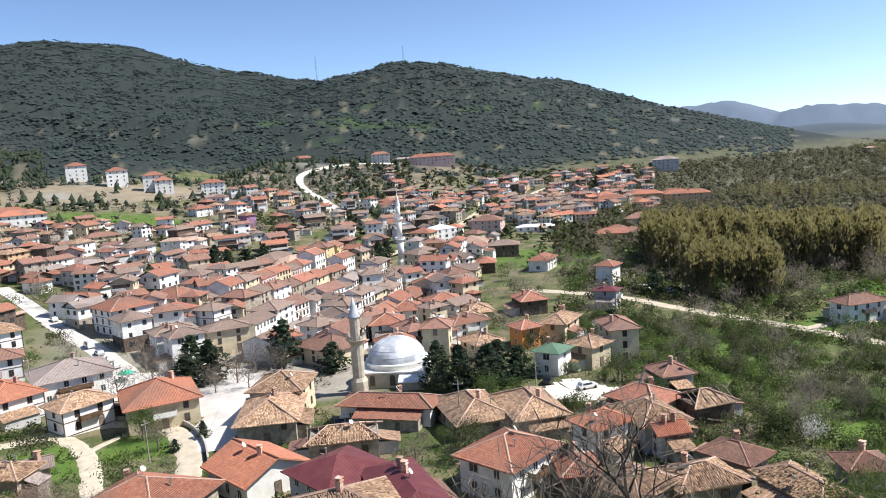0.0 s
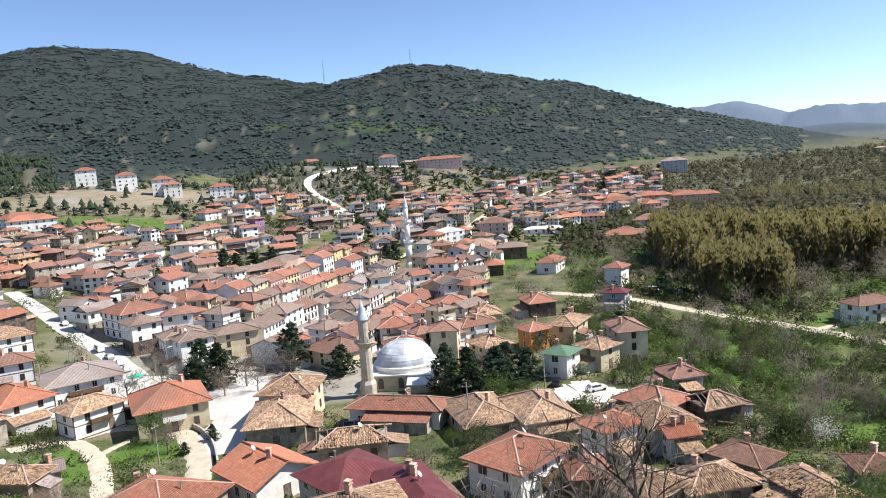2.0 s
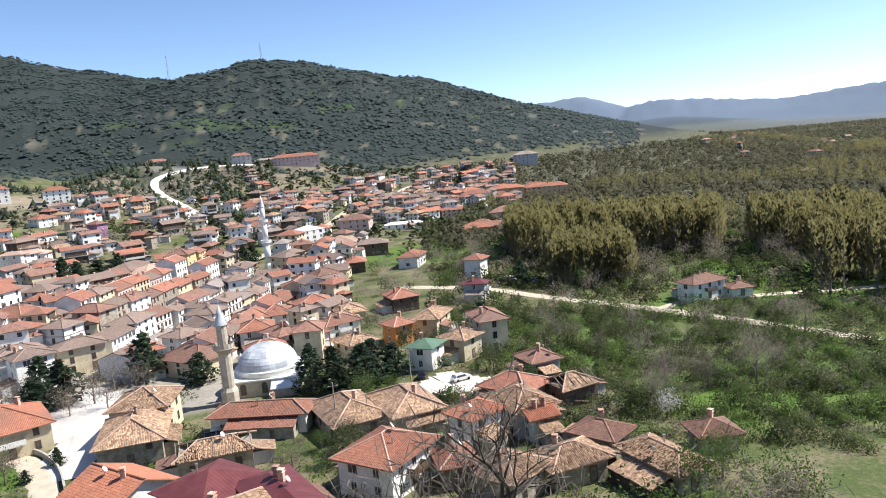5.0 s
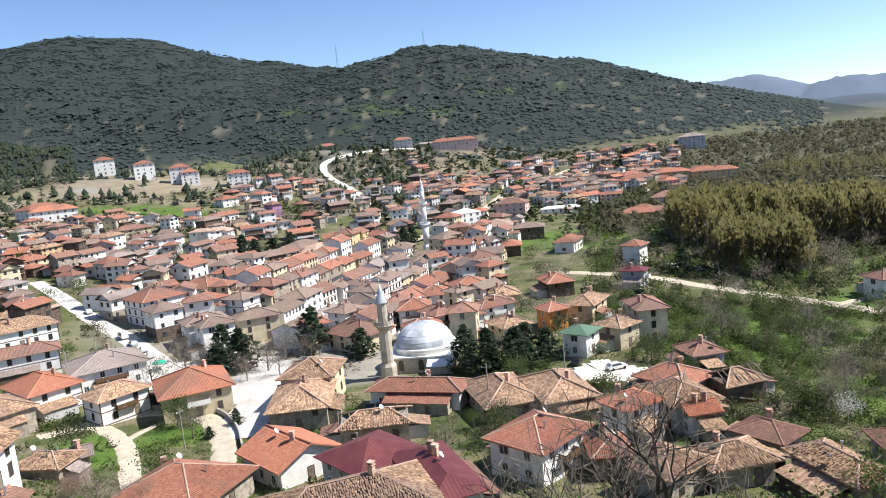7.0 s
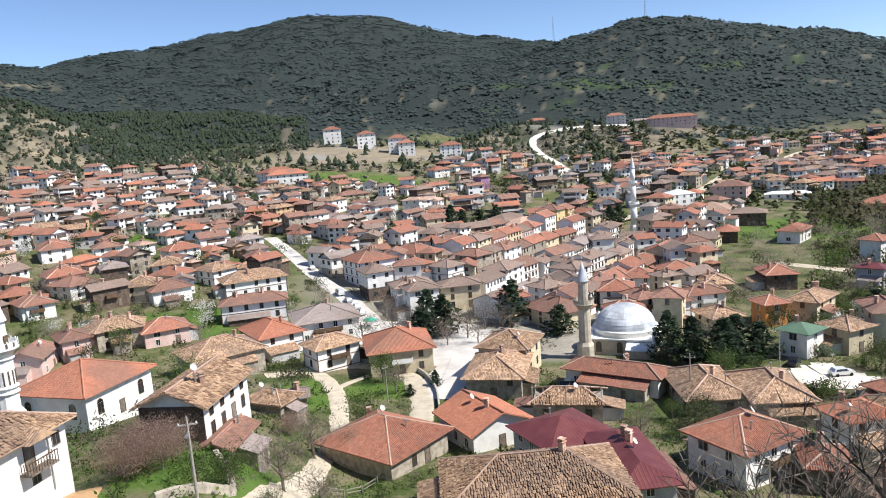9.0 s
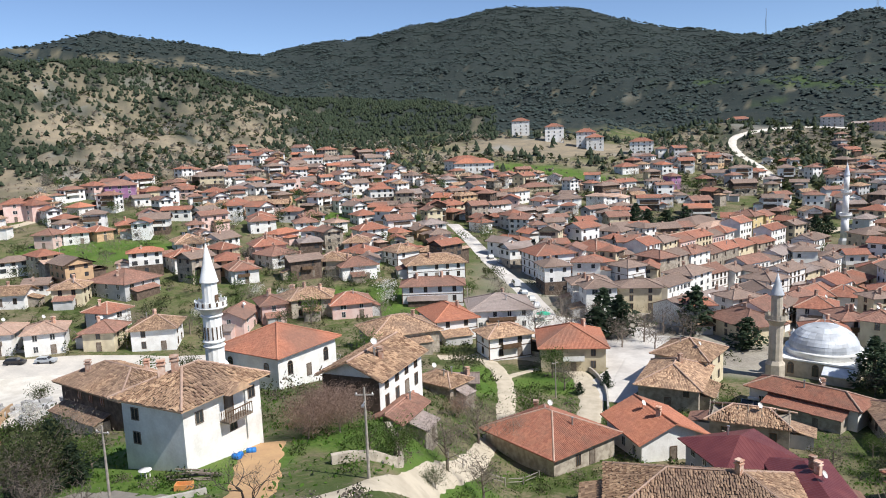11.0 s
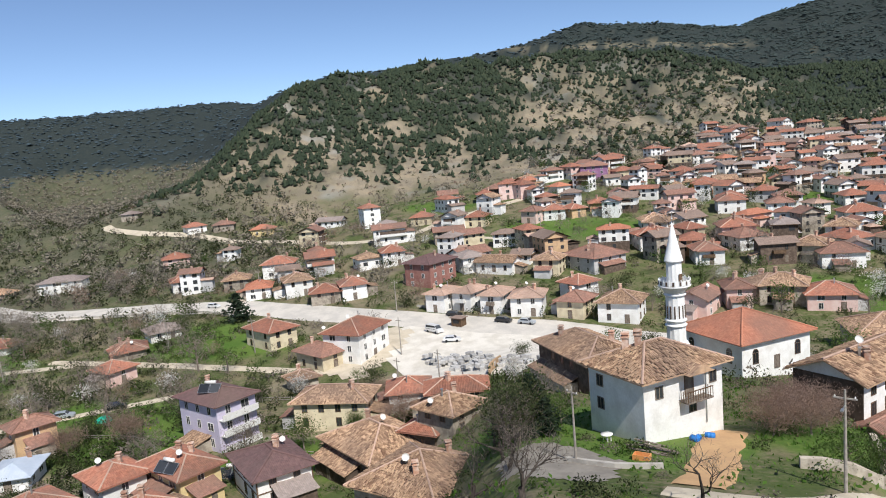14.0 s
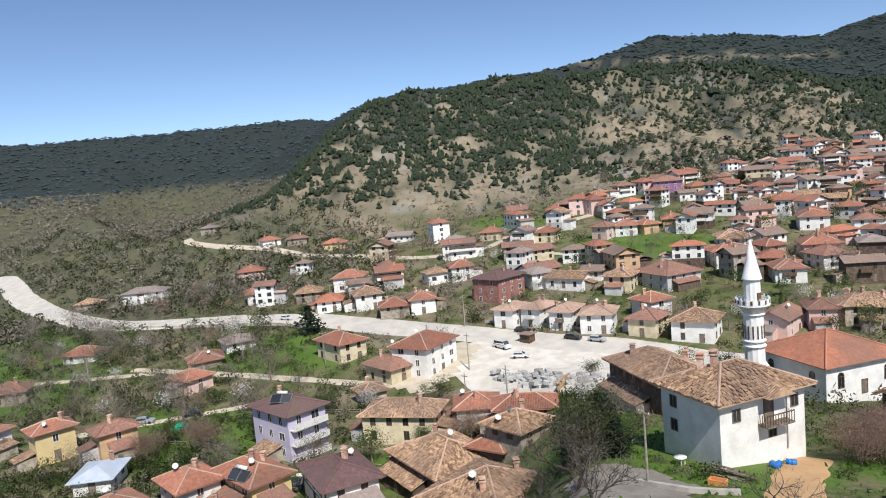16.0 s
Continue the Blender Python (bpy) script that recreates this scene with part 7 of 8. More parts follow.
stuff("hedges", scatter(10, 106, 100, 240, 460, 81, 0.2), MID_BUSHES, (0.8, 2.3), OLIVE, "dark green garden hedges and shrubs", 81, 0.1, (0.8, 1.3), True, 0.2)
stuff("fresh_hedges", scatter(10, 106, 100, 240, 430, 82, 0.2), MID_BUSHES, (0.7, 2.0), GREEN, "fresh green garden shrubs", 82, 0.1, (0.8, 1.3), True, 0.2)
stuff("slope_bushes", scatter(-35, 100, 44, 125, 330, 27, 0.2), NEAR_BUSHES, (0.4, 1.3), GREEN, "green bushes on the castle slope", 7, 0.1, (0.8, 1.3), True, 0.2)
stuff("slope_shrubs", scatter(-35, 100, 44, 125, 260, 38, 0.2), NEAR_BUSHES, (0.5, 1.5), OLIVE, "dull green shrubs on the castle slope", 27, 0.1, (0.8, 1.3), True, 0.2)
stuff("slope_twigs", scatter(-35, 100, 44, 125, 260, 28, 0.2), NEAR_BUSHES, (0.4, 1.4), TWIGS, "leafless bushes on the castle slope", 8)
stuff("corner_shrubs", scatter(93, 108, 72, 150, 150, 96, 0.3), NEAR_BUSHES, (0.9, 2.4), OLIVE, "dull green garden shrubs below the lookout", 96, 0.1, (0.8, 1.3), True, 0.2)
stuff("corner_bushes", scatter(93, 108, 72, 150, 110, 97, 0.3), NEAR_BUSHES, (0.8, 2.2), GREEN, "fresh green garden bushes below the lookout", 97, 0.1, (0.8, 1.3), True, 0.2)
TUFTS = [blades(9, lambda g: (g.gauss(0, 0.5), g.gauss(0, 0.5), 0.12), 0.34, random.Random(s), 0, 1.6) for s in (1, 2, 3)]
stuff("grass", scatter(-36, 104, 42, 135, 4200, 39, 0), TUFTS, (0.7, 1.5), GRASS, "tufts of spring grass", 28, 0.02, (0.8, 1.3), False)
stuff("orchard_bushes", scatter(76, 107, 108, 270, 420, 45, 0.2), MID_BUSHES, (0.6, 2.0), OLIVE, "garden hedges and fruit bushes", 45, 0.1, (0.8, 1.3), True, 0.2)
stuff("orchard_green", scatter(76, 107, 108, 270, 380, 46, 0.2), MID_BUSHES, (0.5, 1.7), GREEN, "fresh green garden bushes", 46, 0.1, (0.8, 1.3), True, 0.2)
stuff("orchard_twigs", scatter(76, 107, 108, 300, 380, 47, 0.2), MID_BUSHES, (0.6, 2.2), TWIGS, "leafless garden thickets", 47)
off_bench = lambda pts: [q for q in pts if spots(np.array([q[0]]), np.array([q[1]]), EARTH + MEADOWS[3:6])[0] < 0.2 or noise.noise(Vector((q[0] * 0.3, q[1] * 0.3, 0))) > 0.45]
stuff("hillside_scrub", off_bench(scatter(6, 60, 400, 760, 1500, 48, 0.5)), [round_far(s + 30, 0.7) for s in range(4)], (2, 4.5), OLIVE, "scrub on the slopes above the town", 48)
stuff("hillside_twigs", off_bench(scatter(6, 60, 330, 700, 1300, 49, 0.5)), [round_far(s + 40, 0.7) for s in range(4)], (2, 5), BARE_WOOD, "leafless trees on the slopes above the town", 49)
stuff("hillside_pines", off_bench(scatter(2, 46, 480, 760, 900, 50, 3.0)), [ragged(s + 50, 0.45, 4) for s in range(6)], (4, 8), PINE, "dark pines on the slopes above the town", 50)
stuff("avenue_trees", scatter(-14, 8, 380, 760, 700, 51, 0.5), [round_far(s + 60, 0.7) for s in range(4)], (3, 6), OLIVE, "trees along the avenue", 51)
stuff("yellow_flowers", scatter(86, 104, 135, 200, 70, 29, 0.2), BUSHES, (0.4, 0.9), YELLOW_BLOOM, "yellow flowering bushes in the gardens", 9, 0.3, (0.5, 0.8))
POPLARS = [poplar_template(s, 92) for s in (1, 2, 3, 4, 5)]
FAR_POPLARS = [poplar_template(s, 34, 0.2, 0.16) for s in (6, 7, 8)]
STEM_SHAPES = [stem_template(s) for s in (1, 2, 3)]
gappy = lambda pts: [q for q in pts if noise.noise(Vector((q[0] * 0.05, q[1] * 0.05, 3))) > -0.3]
near_stand = gappy(scatter(-25, -18.5, 242, 285, 210, 31, 0.5))
back_stand = gappy(scatter(-31.5, -15.5, 295, 350, 420, 32, 0.5))
side_stand = gappy(scatter(-42, -33.5, 285, 330, 190, 34, 0.5) + scatter(-46, -37.5, 225, 262, 120, 33, 0.5))
for spots_of, tall, seed in ((near_stand, (14, 18), 10), (back_stand, (18, 22), 11), (side_stand, (17, 22), 12)):
    stuff("poplar_stand", spots_of, POPLARS, tall, POPLAR, "ochre budding poplar plantation", seed, 0.2, (0.85, 1.05), True, 0.3)
    stuff("poplar_stems", spots_of, STEM_SHAPES, tall, STEMS, "grey stems of the poplar plantation", seed + 20, 0.2, (0.9, 1.0))
FAR_ROUND = [round_far(s, 0.6, 9, 0.3) for s in range(6)]
WOOD_CROWNS = [crown_far(s + 20, 34, 0.55, 0.26) for s in range(6)]
PLAIN_CROWNS = [crown_far(s, 15, 0.6, 0.46) for s in range(6)]
flat = lambda pts: [q for q in pts if land_at(*q) < 24]


def groves(pts, wave, bar, seed):
    """Those points that fall into groves of about the given size."""
    return [q for q in pts if noise.noise(Vector((q[0] / wave, q[1] / wave * 0.55, seed))) > bar]


stuff("far_poplars", groves(flat(scatter(-47, -13, 370, 1300, 6500, 35, 0)), 110, 0.1, 4), FAR_POPLARS, (9, 14), POPLAR, "poplar woods along the far valley", 12, 0.2, (0.85, 1.05), True, 0.4)
stuff("far_scrub", groves(flat(scatter(-47, -9, 340, 1100, 9500, 36, 0)), 70, -0.45, 6), PLAIN_CROWNS, (3, 6.5), HAZY_WOOD, "leafless woods along the far valley", 13, 0.3, (0.8, 1.2), True, 0.4)
stuff("farther_scrub", groves(flat(scatter(-47, -9, 1100, 2600, 9000, 86, 0)), 150, -0.35, 6), PLAIN_CROWNS, (5, 10), HAZY_WOOD, "leafless woods far down the valley", 83, 0.3, (0.5, 0.8), True, 0.6)
stuff("far_green_scrub", groves(flat(scatter(-47, -6, 300, 1900, 6500, 37, 0)), 60, -0.05, 9), PLAIN_CROWNS, (2.4, 5.5), OLIVE, "green woods along the far valley", 14, 0.3, (0.8, 1.2), True, 0.4)
stuff("poplar_hem", scatter(-40, -15, 225, 300, 330, 91, 0.3), MID_BUSHES, (1.6, 3.8), OLIVE, "dull green bushes in front of the poplars", 91, 0.1, (0.8, 1.3), True, 0.25)
low_left = lambda pts, top: [q for q in pts if land_at(*q) < top]
stuff("left_woods", low_left(scatter(80, 113, 290, 1000, 1900, 44, 0.5), 30), WOOD_CROWNS, (3.6, 7.0), BARE_WOOD, "leafless woods along the upper valley", 15, 0.3, (0.7, 1.0), True, 0.9)
stuff("upper_valley_woods", low_left(scatter(84, 113, 1000, 2100, 5200, 85, 0.5), 60), PLAIN_CROWNS, (5, 9), BARE_WOOD, "leafless woods far up the valley", 84, 0.3, (0.5, 0.8), True, 0.5)
stuff("left_green", low_left(scatter(80, 113, 290, 900, 2200, 98, 0.5), 30), WOOD_CROWNS, (2, 4.5), OLIVE, "green trees among the leafless woods", 98, 0.2, (0.8, 1.2), True, 0.3)
stuff("left_scrub", scatter(78, 110, 230, 480, 700, 37, 0.5), WOOD_CROWNS, (1.6, 4.2), OLIVE, "scrub above the road", 16, 0.2, (0.8, 1.2), True, 0.3)
stuff("slope_trees", scatter(64, 100, 230, 420, 220, 87, 0.8), [crown_far(s + 40, 60, 0.5, 0.15) for s in range(4)], (3, 6), BARE_WOOD, "leafless trees between the gardens", 88, 0.3, (0.8, 1.2), True, 0.9)


def wooded(n, seed, az0, az1, r0, r1, keep):
    """Plan points on the hills where the woods grow."""
    rng = np.random.RandomState(seed)
    r, az = np.sqrt(rng.uniform(r0 * r0, r1 * r1, n)), np.radians(rng.uniform(az0, az1, n))
    x, y = -r * np.sin(az), r * np.cos(az)
    zone = ground_zones(x, y, land(x, y))
    chance = keep(zone, x, y)
    sel = rng.random_sample(n) < chance
    sel[sel] = [clear(a, b, 7.0 if b < 560 or a < -190 or b > 900 else 24.0) for a, b in zip(x[sel], y[sel])]
    return np.stack([x[sel], y[sel]], 1)


FAR_PINES = [ragged(s, 0.52, 5) for s in range(8)] + [ragged(s + 70, 0.68, 4, 0.85) for s in range(4)]
CANOPY = [ragged(s + 20, 0.8, 3, 0.8) for s in range(8)]
stuff("pine_wood", wooded(88000, 41, 28, 100, 380, 1000, lambda q, x, y: (1 - spots(x, y, EARTH)) * np.clip(q["dense"], 0, 1) * np.clip(0.62 + 1.3 * ripple(x, y, 30, 61, 3) + 0.9 * np.clip((land(x, y) - 84) / 20, 0, 1), 0.03, 1) * np.clip(0.06 + (land(x, y) - 28) / 34, 0.03, 1)), FAR_PINES, (2.1, 5.3), PINE, "scattered dark pines on the bare hill", 17, 0.1, (0.8, 1.3), True, 0.3)
stuff("hill_brush", wooded(9000, 46, 44, 98, 380, 760, lambda q, x, y: 0.5 * np.clip(q["bare"], 0, 1) * np.clip(0.4 + 1.2 * ripple(x, y, 26, 64, 2), 0, 1)), FAR_ROUND, (1.2, 2.6), RUSSET, "low brown brush on the bare slopes", 20)
stuff("mountain_forest", wooded(92000, 42, -26, 58, 560, 2150, lambda q, x, y: (1 - spots(x, y, EARTH)) * (1 - 0.85 * q["bare"]) * np.clip(q["dense"] * 1.1 - 0.6 * q["meadow"], 0, 1) * np.clip(0.75 + 0.9 * ripple(x, y, 150, 62, 3), 0.03, 1) * (np.hypot(x, y) > 1000 - 440 * (np.arctan2(-x, y) < 0.49))), CANOPY, (3.2, 6.0), HAZED_FOREST, "dense dark pine forest on the mountain", 18, 0.1, (0.5, 0.85), True, 1.2)
stuff("far_forest", wooded(17000, 43, 58, 116, 1000, 2600, lambda q, x, y: q["dense"] * np.clip(0.8 + 0.7 * ripple(x, y, 140, 62, 3), 0.05, 1)), CANOPY, (5, 9), HAZE_BLUE_FOREST, "forest on the far ridge, tinted blue for haze", 19, 0.1, (0.35, 0.55), True, 3.0)

# ---- cars, poles and clutter ----
BLOCK_AT = (-129.5, 6.6, 7.8, 11.2)
HERO_AT = (-57.0, 43.7, 9.9, 7.8)
SOLAR = [(-127.4, 5.2, 60), (-105, -3, 40), (-128.5, 30.5, 60), (-20, 127, 0), (-110, 6, 60)]
def car_meshes(kind):
    """Body, cabin glass and wheel of a car or van, facing +x."""
    ln, wd, ht = (4.3, 1.72, 1.45) if kind == "car" else (4.9, 1.9, 1.95)
    side = [(-ln / 2, 0.35), (-ln / 2, 0.85), (-ln * 0.44, 0.95), (-ln * 0.36, ht), (ln * 0.10, ht), (ln * 0.24, 0.98), (ln * 0.46, 0.82), (ln / 2, 0.6), (ln / 2, 0.32)] if kind == "car" else [(-ln / 2, 0.35), (-ln / 2, 1.1), (-ln * 0.47, ht), (ln * 0.22, ht), (ln * 0.36, 1.15), (ln * 0.48, 0.95), (ln / 2, 0.6), (ln / 2, 0.32)]
    n = len(side)
    vs = []
    for s in (-1, 1):
        for x, z in side:
            tuck = 0.16 if z > 1.2 else 0.03 if z < 0.5 else 0
            vs.append((x, s * (wd / 2 - tuck), z))
    fs = [tuple(range(n)), tuple(range(2 * n - 1, n - 1, -1))] + [(i + n, (i + 1) % n + n, (i + 1) % n, i) for i in range(n)]
    body = mesh_of("body", vs, fs, [])
    panes = []
    top = max(z for _, z in side) - 0.08
    x0, x1 = (-ln * 0.33, ln * 0.10) if kind == "car" else (-ln * 0.43, ln * 0.24)
    for s in (-1, 1):
        y0, y1 = s * (wd / 2 + 0.012), s * (wd / 2 - 0.13)
        panes.append(mesh_of("side_window", [(x0 - 0.12, y0, 1.0), (x1 + 0.35, y0, 1.0), (x1, y1, top), (x0, y1, top), (x0, y1 - s * 0.05, top), (x1, y1 - s * 0.05, top)], [(0, 1, 2, 3), (3, 2, 5, 4)], [GLASS]))
    k = 4 if kind == "car" else 3
    (ax, az_), (bx, bz) = side[k], side[k + 1]
    w2 = wd / 2 - 0.2
    panes.append(mesh_of("windscreen", [(ax + 0.06, -w2, az_ - 0.02), (ax + 0.06, w2, az_ - 0.02), (bx + 0.03, w2 + 0.1, bz + 0.06), (bx + 0.03, -w2 - 0.1, bz + 0.06)], [(0, 3, 2, 1)], [GLASS]))
    wheel = lathe("wheel", [(0.31, -0.1), (0.31, 0.1), (0.2, 0.11), (0.18, 0.08)], RUBBER, 14)
    return body, panes, wheel, ln, wd


CARS = {k: car_meshes(k) for k in ("car", "van")}


def car(kind, x, y, turn, colour):
    body, panes, wheel, ln, wd = CARS[kind]
    b = thing("van" if kind == "van" else "car", x, y, land_at(x, y) + 0.12, turn, f"{colour} {'van' if kind == 'van' else 'car'} parked on the pale ground", kind, "parked cars")
    me = body.copy()
    me.materials.append(PAINTS[colour])
    shell = child("body", me, b)
    for p in panes:
        child(p.name.split(".")[0], p, shell)
    for sx in (-0.3, 0.3):
        for sy in (-1, 1):
            child("wheel", wheel, b, pose(sx * ln, sy * (wd / 2 - 0.08), 0.31, 90, 0, 0))
    TAKEN.append((x, y, 2.5))


for spec in (("car", -175, 71, 35, "black"), ("car", -162, 79, 35, "black"), ("car", -157, 83, 35, "silver"), ("van", -167, 62, 20, "white"), ("car", -158, 63, 60, "white"), ("car", -166, -22, 80, "silver"), ("car", -165, -12, 80, "black"),
             ("van", -100, 198, 130, "white"), ("car", -94, 191, 130, "silver"), ("car", -89, 186, 125, "white"), ("car", -85, 181, 120, "white"), ("car", -118, 222, 130, "silver"), ("car", -124, 226, 130, "white"), ("car", 27, 141, 20, "white"),
             ("car", 20, 147, 70, "black"), ("car", -61, 166, 10, "silver"), ("van", 68, 245, -40, "white"), ("car", 75, 240, -40, "white"), ("car", -95, 300, 40, "white"), ("van", -102, 306, 40, "white"), ("car", -88, 296, 30, "silver"), ("car", -240, 15, 45, "white")):
    car(*spec)

POLE = lathe("post", [(0.16, -0.6), (0.13, 4.5), (0.09, 9.0)], POLE_WOOD, 8)
ARM = boxes("crossarm", [(-0.9, -0.05, 8.2, 0.9, 0.05, 8.32)], POLE_WOOD)
CUP = lathe("insulator", [(0.05, 8.32), (0.07, 8.38), (0.04, 8.5)], FRAME_WHITE, 6)
LAMP = boxes("street_light", [(-0.12, -1.5, 7.6, 0.12, -0.9, 7.72)], METAL)


def utility_pole(x, y, turn, lamp=False, scale=1.0):
    b = thing("utility_pole", x, y, land_at(x, y), turn, "weathered grey utility pole with a crossarm", "pole", "utility poles", scale=scale)
    child("post", POLE, b)
    child("crossarm", ARM, b)
    for i in (-0.75, 0, 0.75):
        child("insulator", CUP, b, pose(i, 0, 0))
    if lamp:
        child("lamp_arm", boxes("lamp_arm", [(-0.04, -1.0, 7.64, 0.04, 0.05, 7.7)], METAL), b)
        child("street_light", LAMP, b)


for px, py, pa, pl, ps in ((-35.1, 42.8, 30, True, 0.85), (-50.6, 30.4, 10, False, 0.75), (0.9, 121.3, 0, False, 1), (17, 143.4, 0, True, 0.9), (-158, 50, 30, False, 1), (-118, 44, 20, False, 1), (-190, 60, 40, False, 1), (-230, 130, 40, False, 1), (-205, 0, 70, False, 1), (-185, 20, 70, False, 1), (-240, 30, 60, False, 1), (-130, 40, 30, False, 0.9), (-52, 118, 60, False, 0.8), (-95, 160, 30, False, 1), (-210, -40, 80, False, 1), (-128, 12, 50, False, 0.9)):
    utility_pole(px, py, pa, pl, ps)

# stacked stone blocks on the gravel lot
rng = random.Random(5)
BLOCK = lathe("block", [(0.62, -0.3), (0.66, -0.26), (0.66, 0.42), (0.62, 0.46)], CUT_STONE, 4)
for i in range(170):
    u, v = rng.random(), rng.random()
    bx, by = -126 - 26 * u + 8 * v + rng.uniform(-1, 1), 56 - 3 * u + 12 * v * (1 - 0.3 * u) + rng.uniform(-1, 1)
    level = 1 if rng.random() < 0.3 else 0
    ob = new("stone_block", BLOCK)
    ob.matrix_basis = pose(bx, by, land_at(bx, by) + 0.3 + 0.72 * level, 0, 0, rng.uniform(0, 90)) @ Matrix.Diagonal((rng.uniform(0.9, 1.6), rng.uniform(0.8, 1.2), 1, 1))
    tagged(ob, "grey cut stone block stacked on the gravel lot", "stone block", "stacked stone blocks")


def garden_wall(points, height, mat, label, thick=0.4):
    """A low wall that follows the ground."""
    line = spread(points, 1.6)
    vs, fs = [], []
    n = len(line)
    for k, q in enumerate(line):
        d = (line[min(k + 1, n - 1)] - line[max(k - 1, 0)]).normalized()
        s = Vector((-d.y, d.x)) * thick / 2
        z = land_at(q.x, q.y)
        top = z + height * (1 + 0.12 * noise.noise(Vector((q.x * 0.6, q.y * 0.6, 1))))
        for p, h in ((q - s, z - 0.5), (q + s, z - 0.5), (q + s * 0.8, top), (q - s * 0.8, top)):
            vs.append((p.x, p.y, h))
    for k in range(n - 1):
        a, b = 4 * k, 4 * k + 4
        fs += [(a + i, a + (i + 1) % 4, b + (i + 1) % 4, b + i) for i in range(4)]
    fs += [(3, 2, 1, 0), (4 * n - 4, 4 * n - 3, 4 * n - 2, 4 * n - 1)]
    return tagged(new("garden_wall", mesh_of("garden_wall", vs, fs, [mat])), label, "wall")


garden_wall([(-76, 141), (-66, 143), (-54, 138), (-46, 127), (-41, 115)], 1.0, CONCRETE, "pale rendered wall along the curved lane")
garden_wall([(-41, 45), (-38, 50), (-42, 56), (-47, 61)], 0.9, WALLS["stone"], "tumbled dry stone wall beside the lane", 0.7)
garden_wall([(-51.5, 30.0), (-47.6, 32.2), (-45.6, 35.4)], 0.45, CONCRETE, "grey concrete retaining wall under the white house")
garden_wall([(-222, 20), (-238, 10), (-262, -18), (-290, -48)], 0.8, CONCRETE, "concrete parapet along the main road")
garden_wall([(-130, 62), (-122, 56), (-114, 52)], 1.8, WALLS["tan"], "tan brick wall beside the gravel lot")
garden_wall([(-190, 66), (-175, 78), (-160, 90)], 0.6, CONCRETE, "low concrete wall along the main road")


# ---- fittings of single houses ----
def find_house(x, y):
    """The house that stands at a plan point."""
    return min((o for o in scene.collection.objects if o.name.split(".")[0] in ("house", "apartment_block") and o.parent is None), key=lambda o: (o.location.x - x) ** 2 + (o.location.y - y) ** 2)


def side_pose(w, d, side, along, z):
    """A place on a wall of a house, looking outwards along -y."""
    ox, oy = {0: (0, -d / 2), 90: (w / 2, 0), 180: (0, d / 2), 270: (-w / 2, 0)}[side]
    return Matrix.Translation((ox, oy, z)) @ Matrix.Rotation(radians(side), 4, "Z") @ Matrix.Translation((along, 0, 0))


def balcony(parent, m, length, depth, mat, rails=True):
    slab = child("balcony", boxes("balcony", [(-length / 2, -depth, -0.16, length / 2, 0.02, 0)], mat), parent, m)
    if rails:
        bar = boxes("baluster", [(-0.025, -0.025, 0, 0.025, 0.025, 0.95)], WOOD)
        n = int(length / 0.3)
        for i in range(n + 1):
            child("baluster", bar, slab, pose(-length / 2 + 0.04 + i * (length - 0.08) / n, -depth + 0.04, 0))
        for s in (-1, 1):
            for i in range(1, int(depth / 0.3)):
                child("baluster", bar, slab, pose(s * (length / 2 - 0.04), -depth + 0.04 + i * 0.3, 0))
        child("handrail", boxes("handrail", [(-length / 2, -depth, 0.95, length / 2, -depth + 0.09, 1.03)], WOOD), slab)
    else:
        child("parapet", boxes("parapet", [(-length / 2, -depth - 0.01, -0.1, length / 2, -depth + 0.12, 0.95)], mat), slab)
    return slab


hero = find_house(HERO_AT[0], HERO_AT[1])
HW, HD = HERO_AT[2], HERO_AT[3]
for side, along, z, kind in ((0, -3.1, 3.7, "small"), (0, 3.7, 3.8, "small"), (0, 1.0, 1.5, "small"), (270, -2.2, 3.8, "small"), (270, -2.2, 1.5, "small"), (90, 0, 3.8, "small"), (180, -2, 3.8, "small"), (180, 2.5, 3.8, "small")):
    child("window", WINDOWS[kind], hero, side_pose(HW, HD, side, along, z))
child("door", DOOR, hero, side_pose(HW, HD, 0, 0.6, 3.0))
balcony(hero, side_pose(HW, HD, 0, 0.9, 2.95), 3.2, 1.2, OLD_WOOD)
child("downpipe", lathe("downpipe", [(0.06, 0), (0.06, 5.6)], METAL, 8), hero, side_pose(HW, HD, 0, 2.7, 0) @ Matrix.Translation((0, -0.1, 0)))
child("porch_gable", mesh_of("porch_gable", [(-1.6, -1.5, 0), (1.6, -1.5, 0), (0, -1.5, 0.8), (-1.6, 0.6, 0), (1.6, 0.6, 0), (0, 0.6, 0.8)], [(0, 2, 5, 3), (2, 1, 4, 5), (0, 1, 2)], [ROOFS["old"]], uvs=[[(0, 0), (0, 2), (2, 2), (2, 0)], [(0, 2), (0, 0), (2, 0), (2, 2)], [(0, 0)] * 3]), hero, side_pose(HW, HD, 0, 0.9, 5.55))

block = find_house(*[float(v) for v in (BLOCK_AT[0], BLOCK_AT[1])])
for k in range(3):
    balcony(block, side_pose(BLOCK_AT[2], BLOCK_AT[3], 0, 0, 0.2 + k * 2.7), BLOCK_AT[2] * 0.92, 1.2, FRAME_WHITE, False)

DISH = lathe("reflector", [(0.02, 0.0), (0.2, 0.03), (0.36, 0.1), (0.44, 0.18), (0.45, 0.185), (0.36, 0.115), (0.2, 0.045)], FRAME_WHITE, 14)
STEM = boxes("mast", [(-0.03, -0.03, -0.9, 0.03, 0.03, 0.5)], METAL)


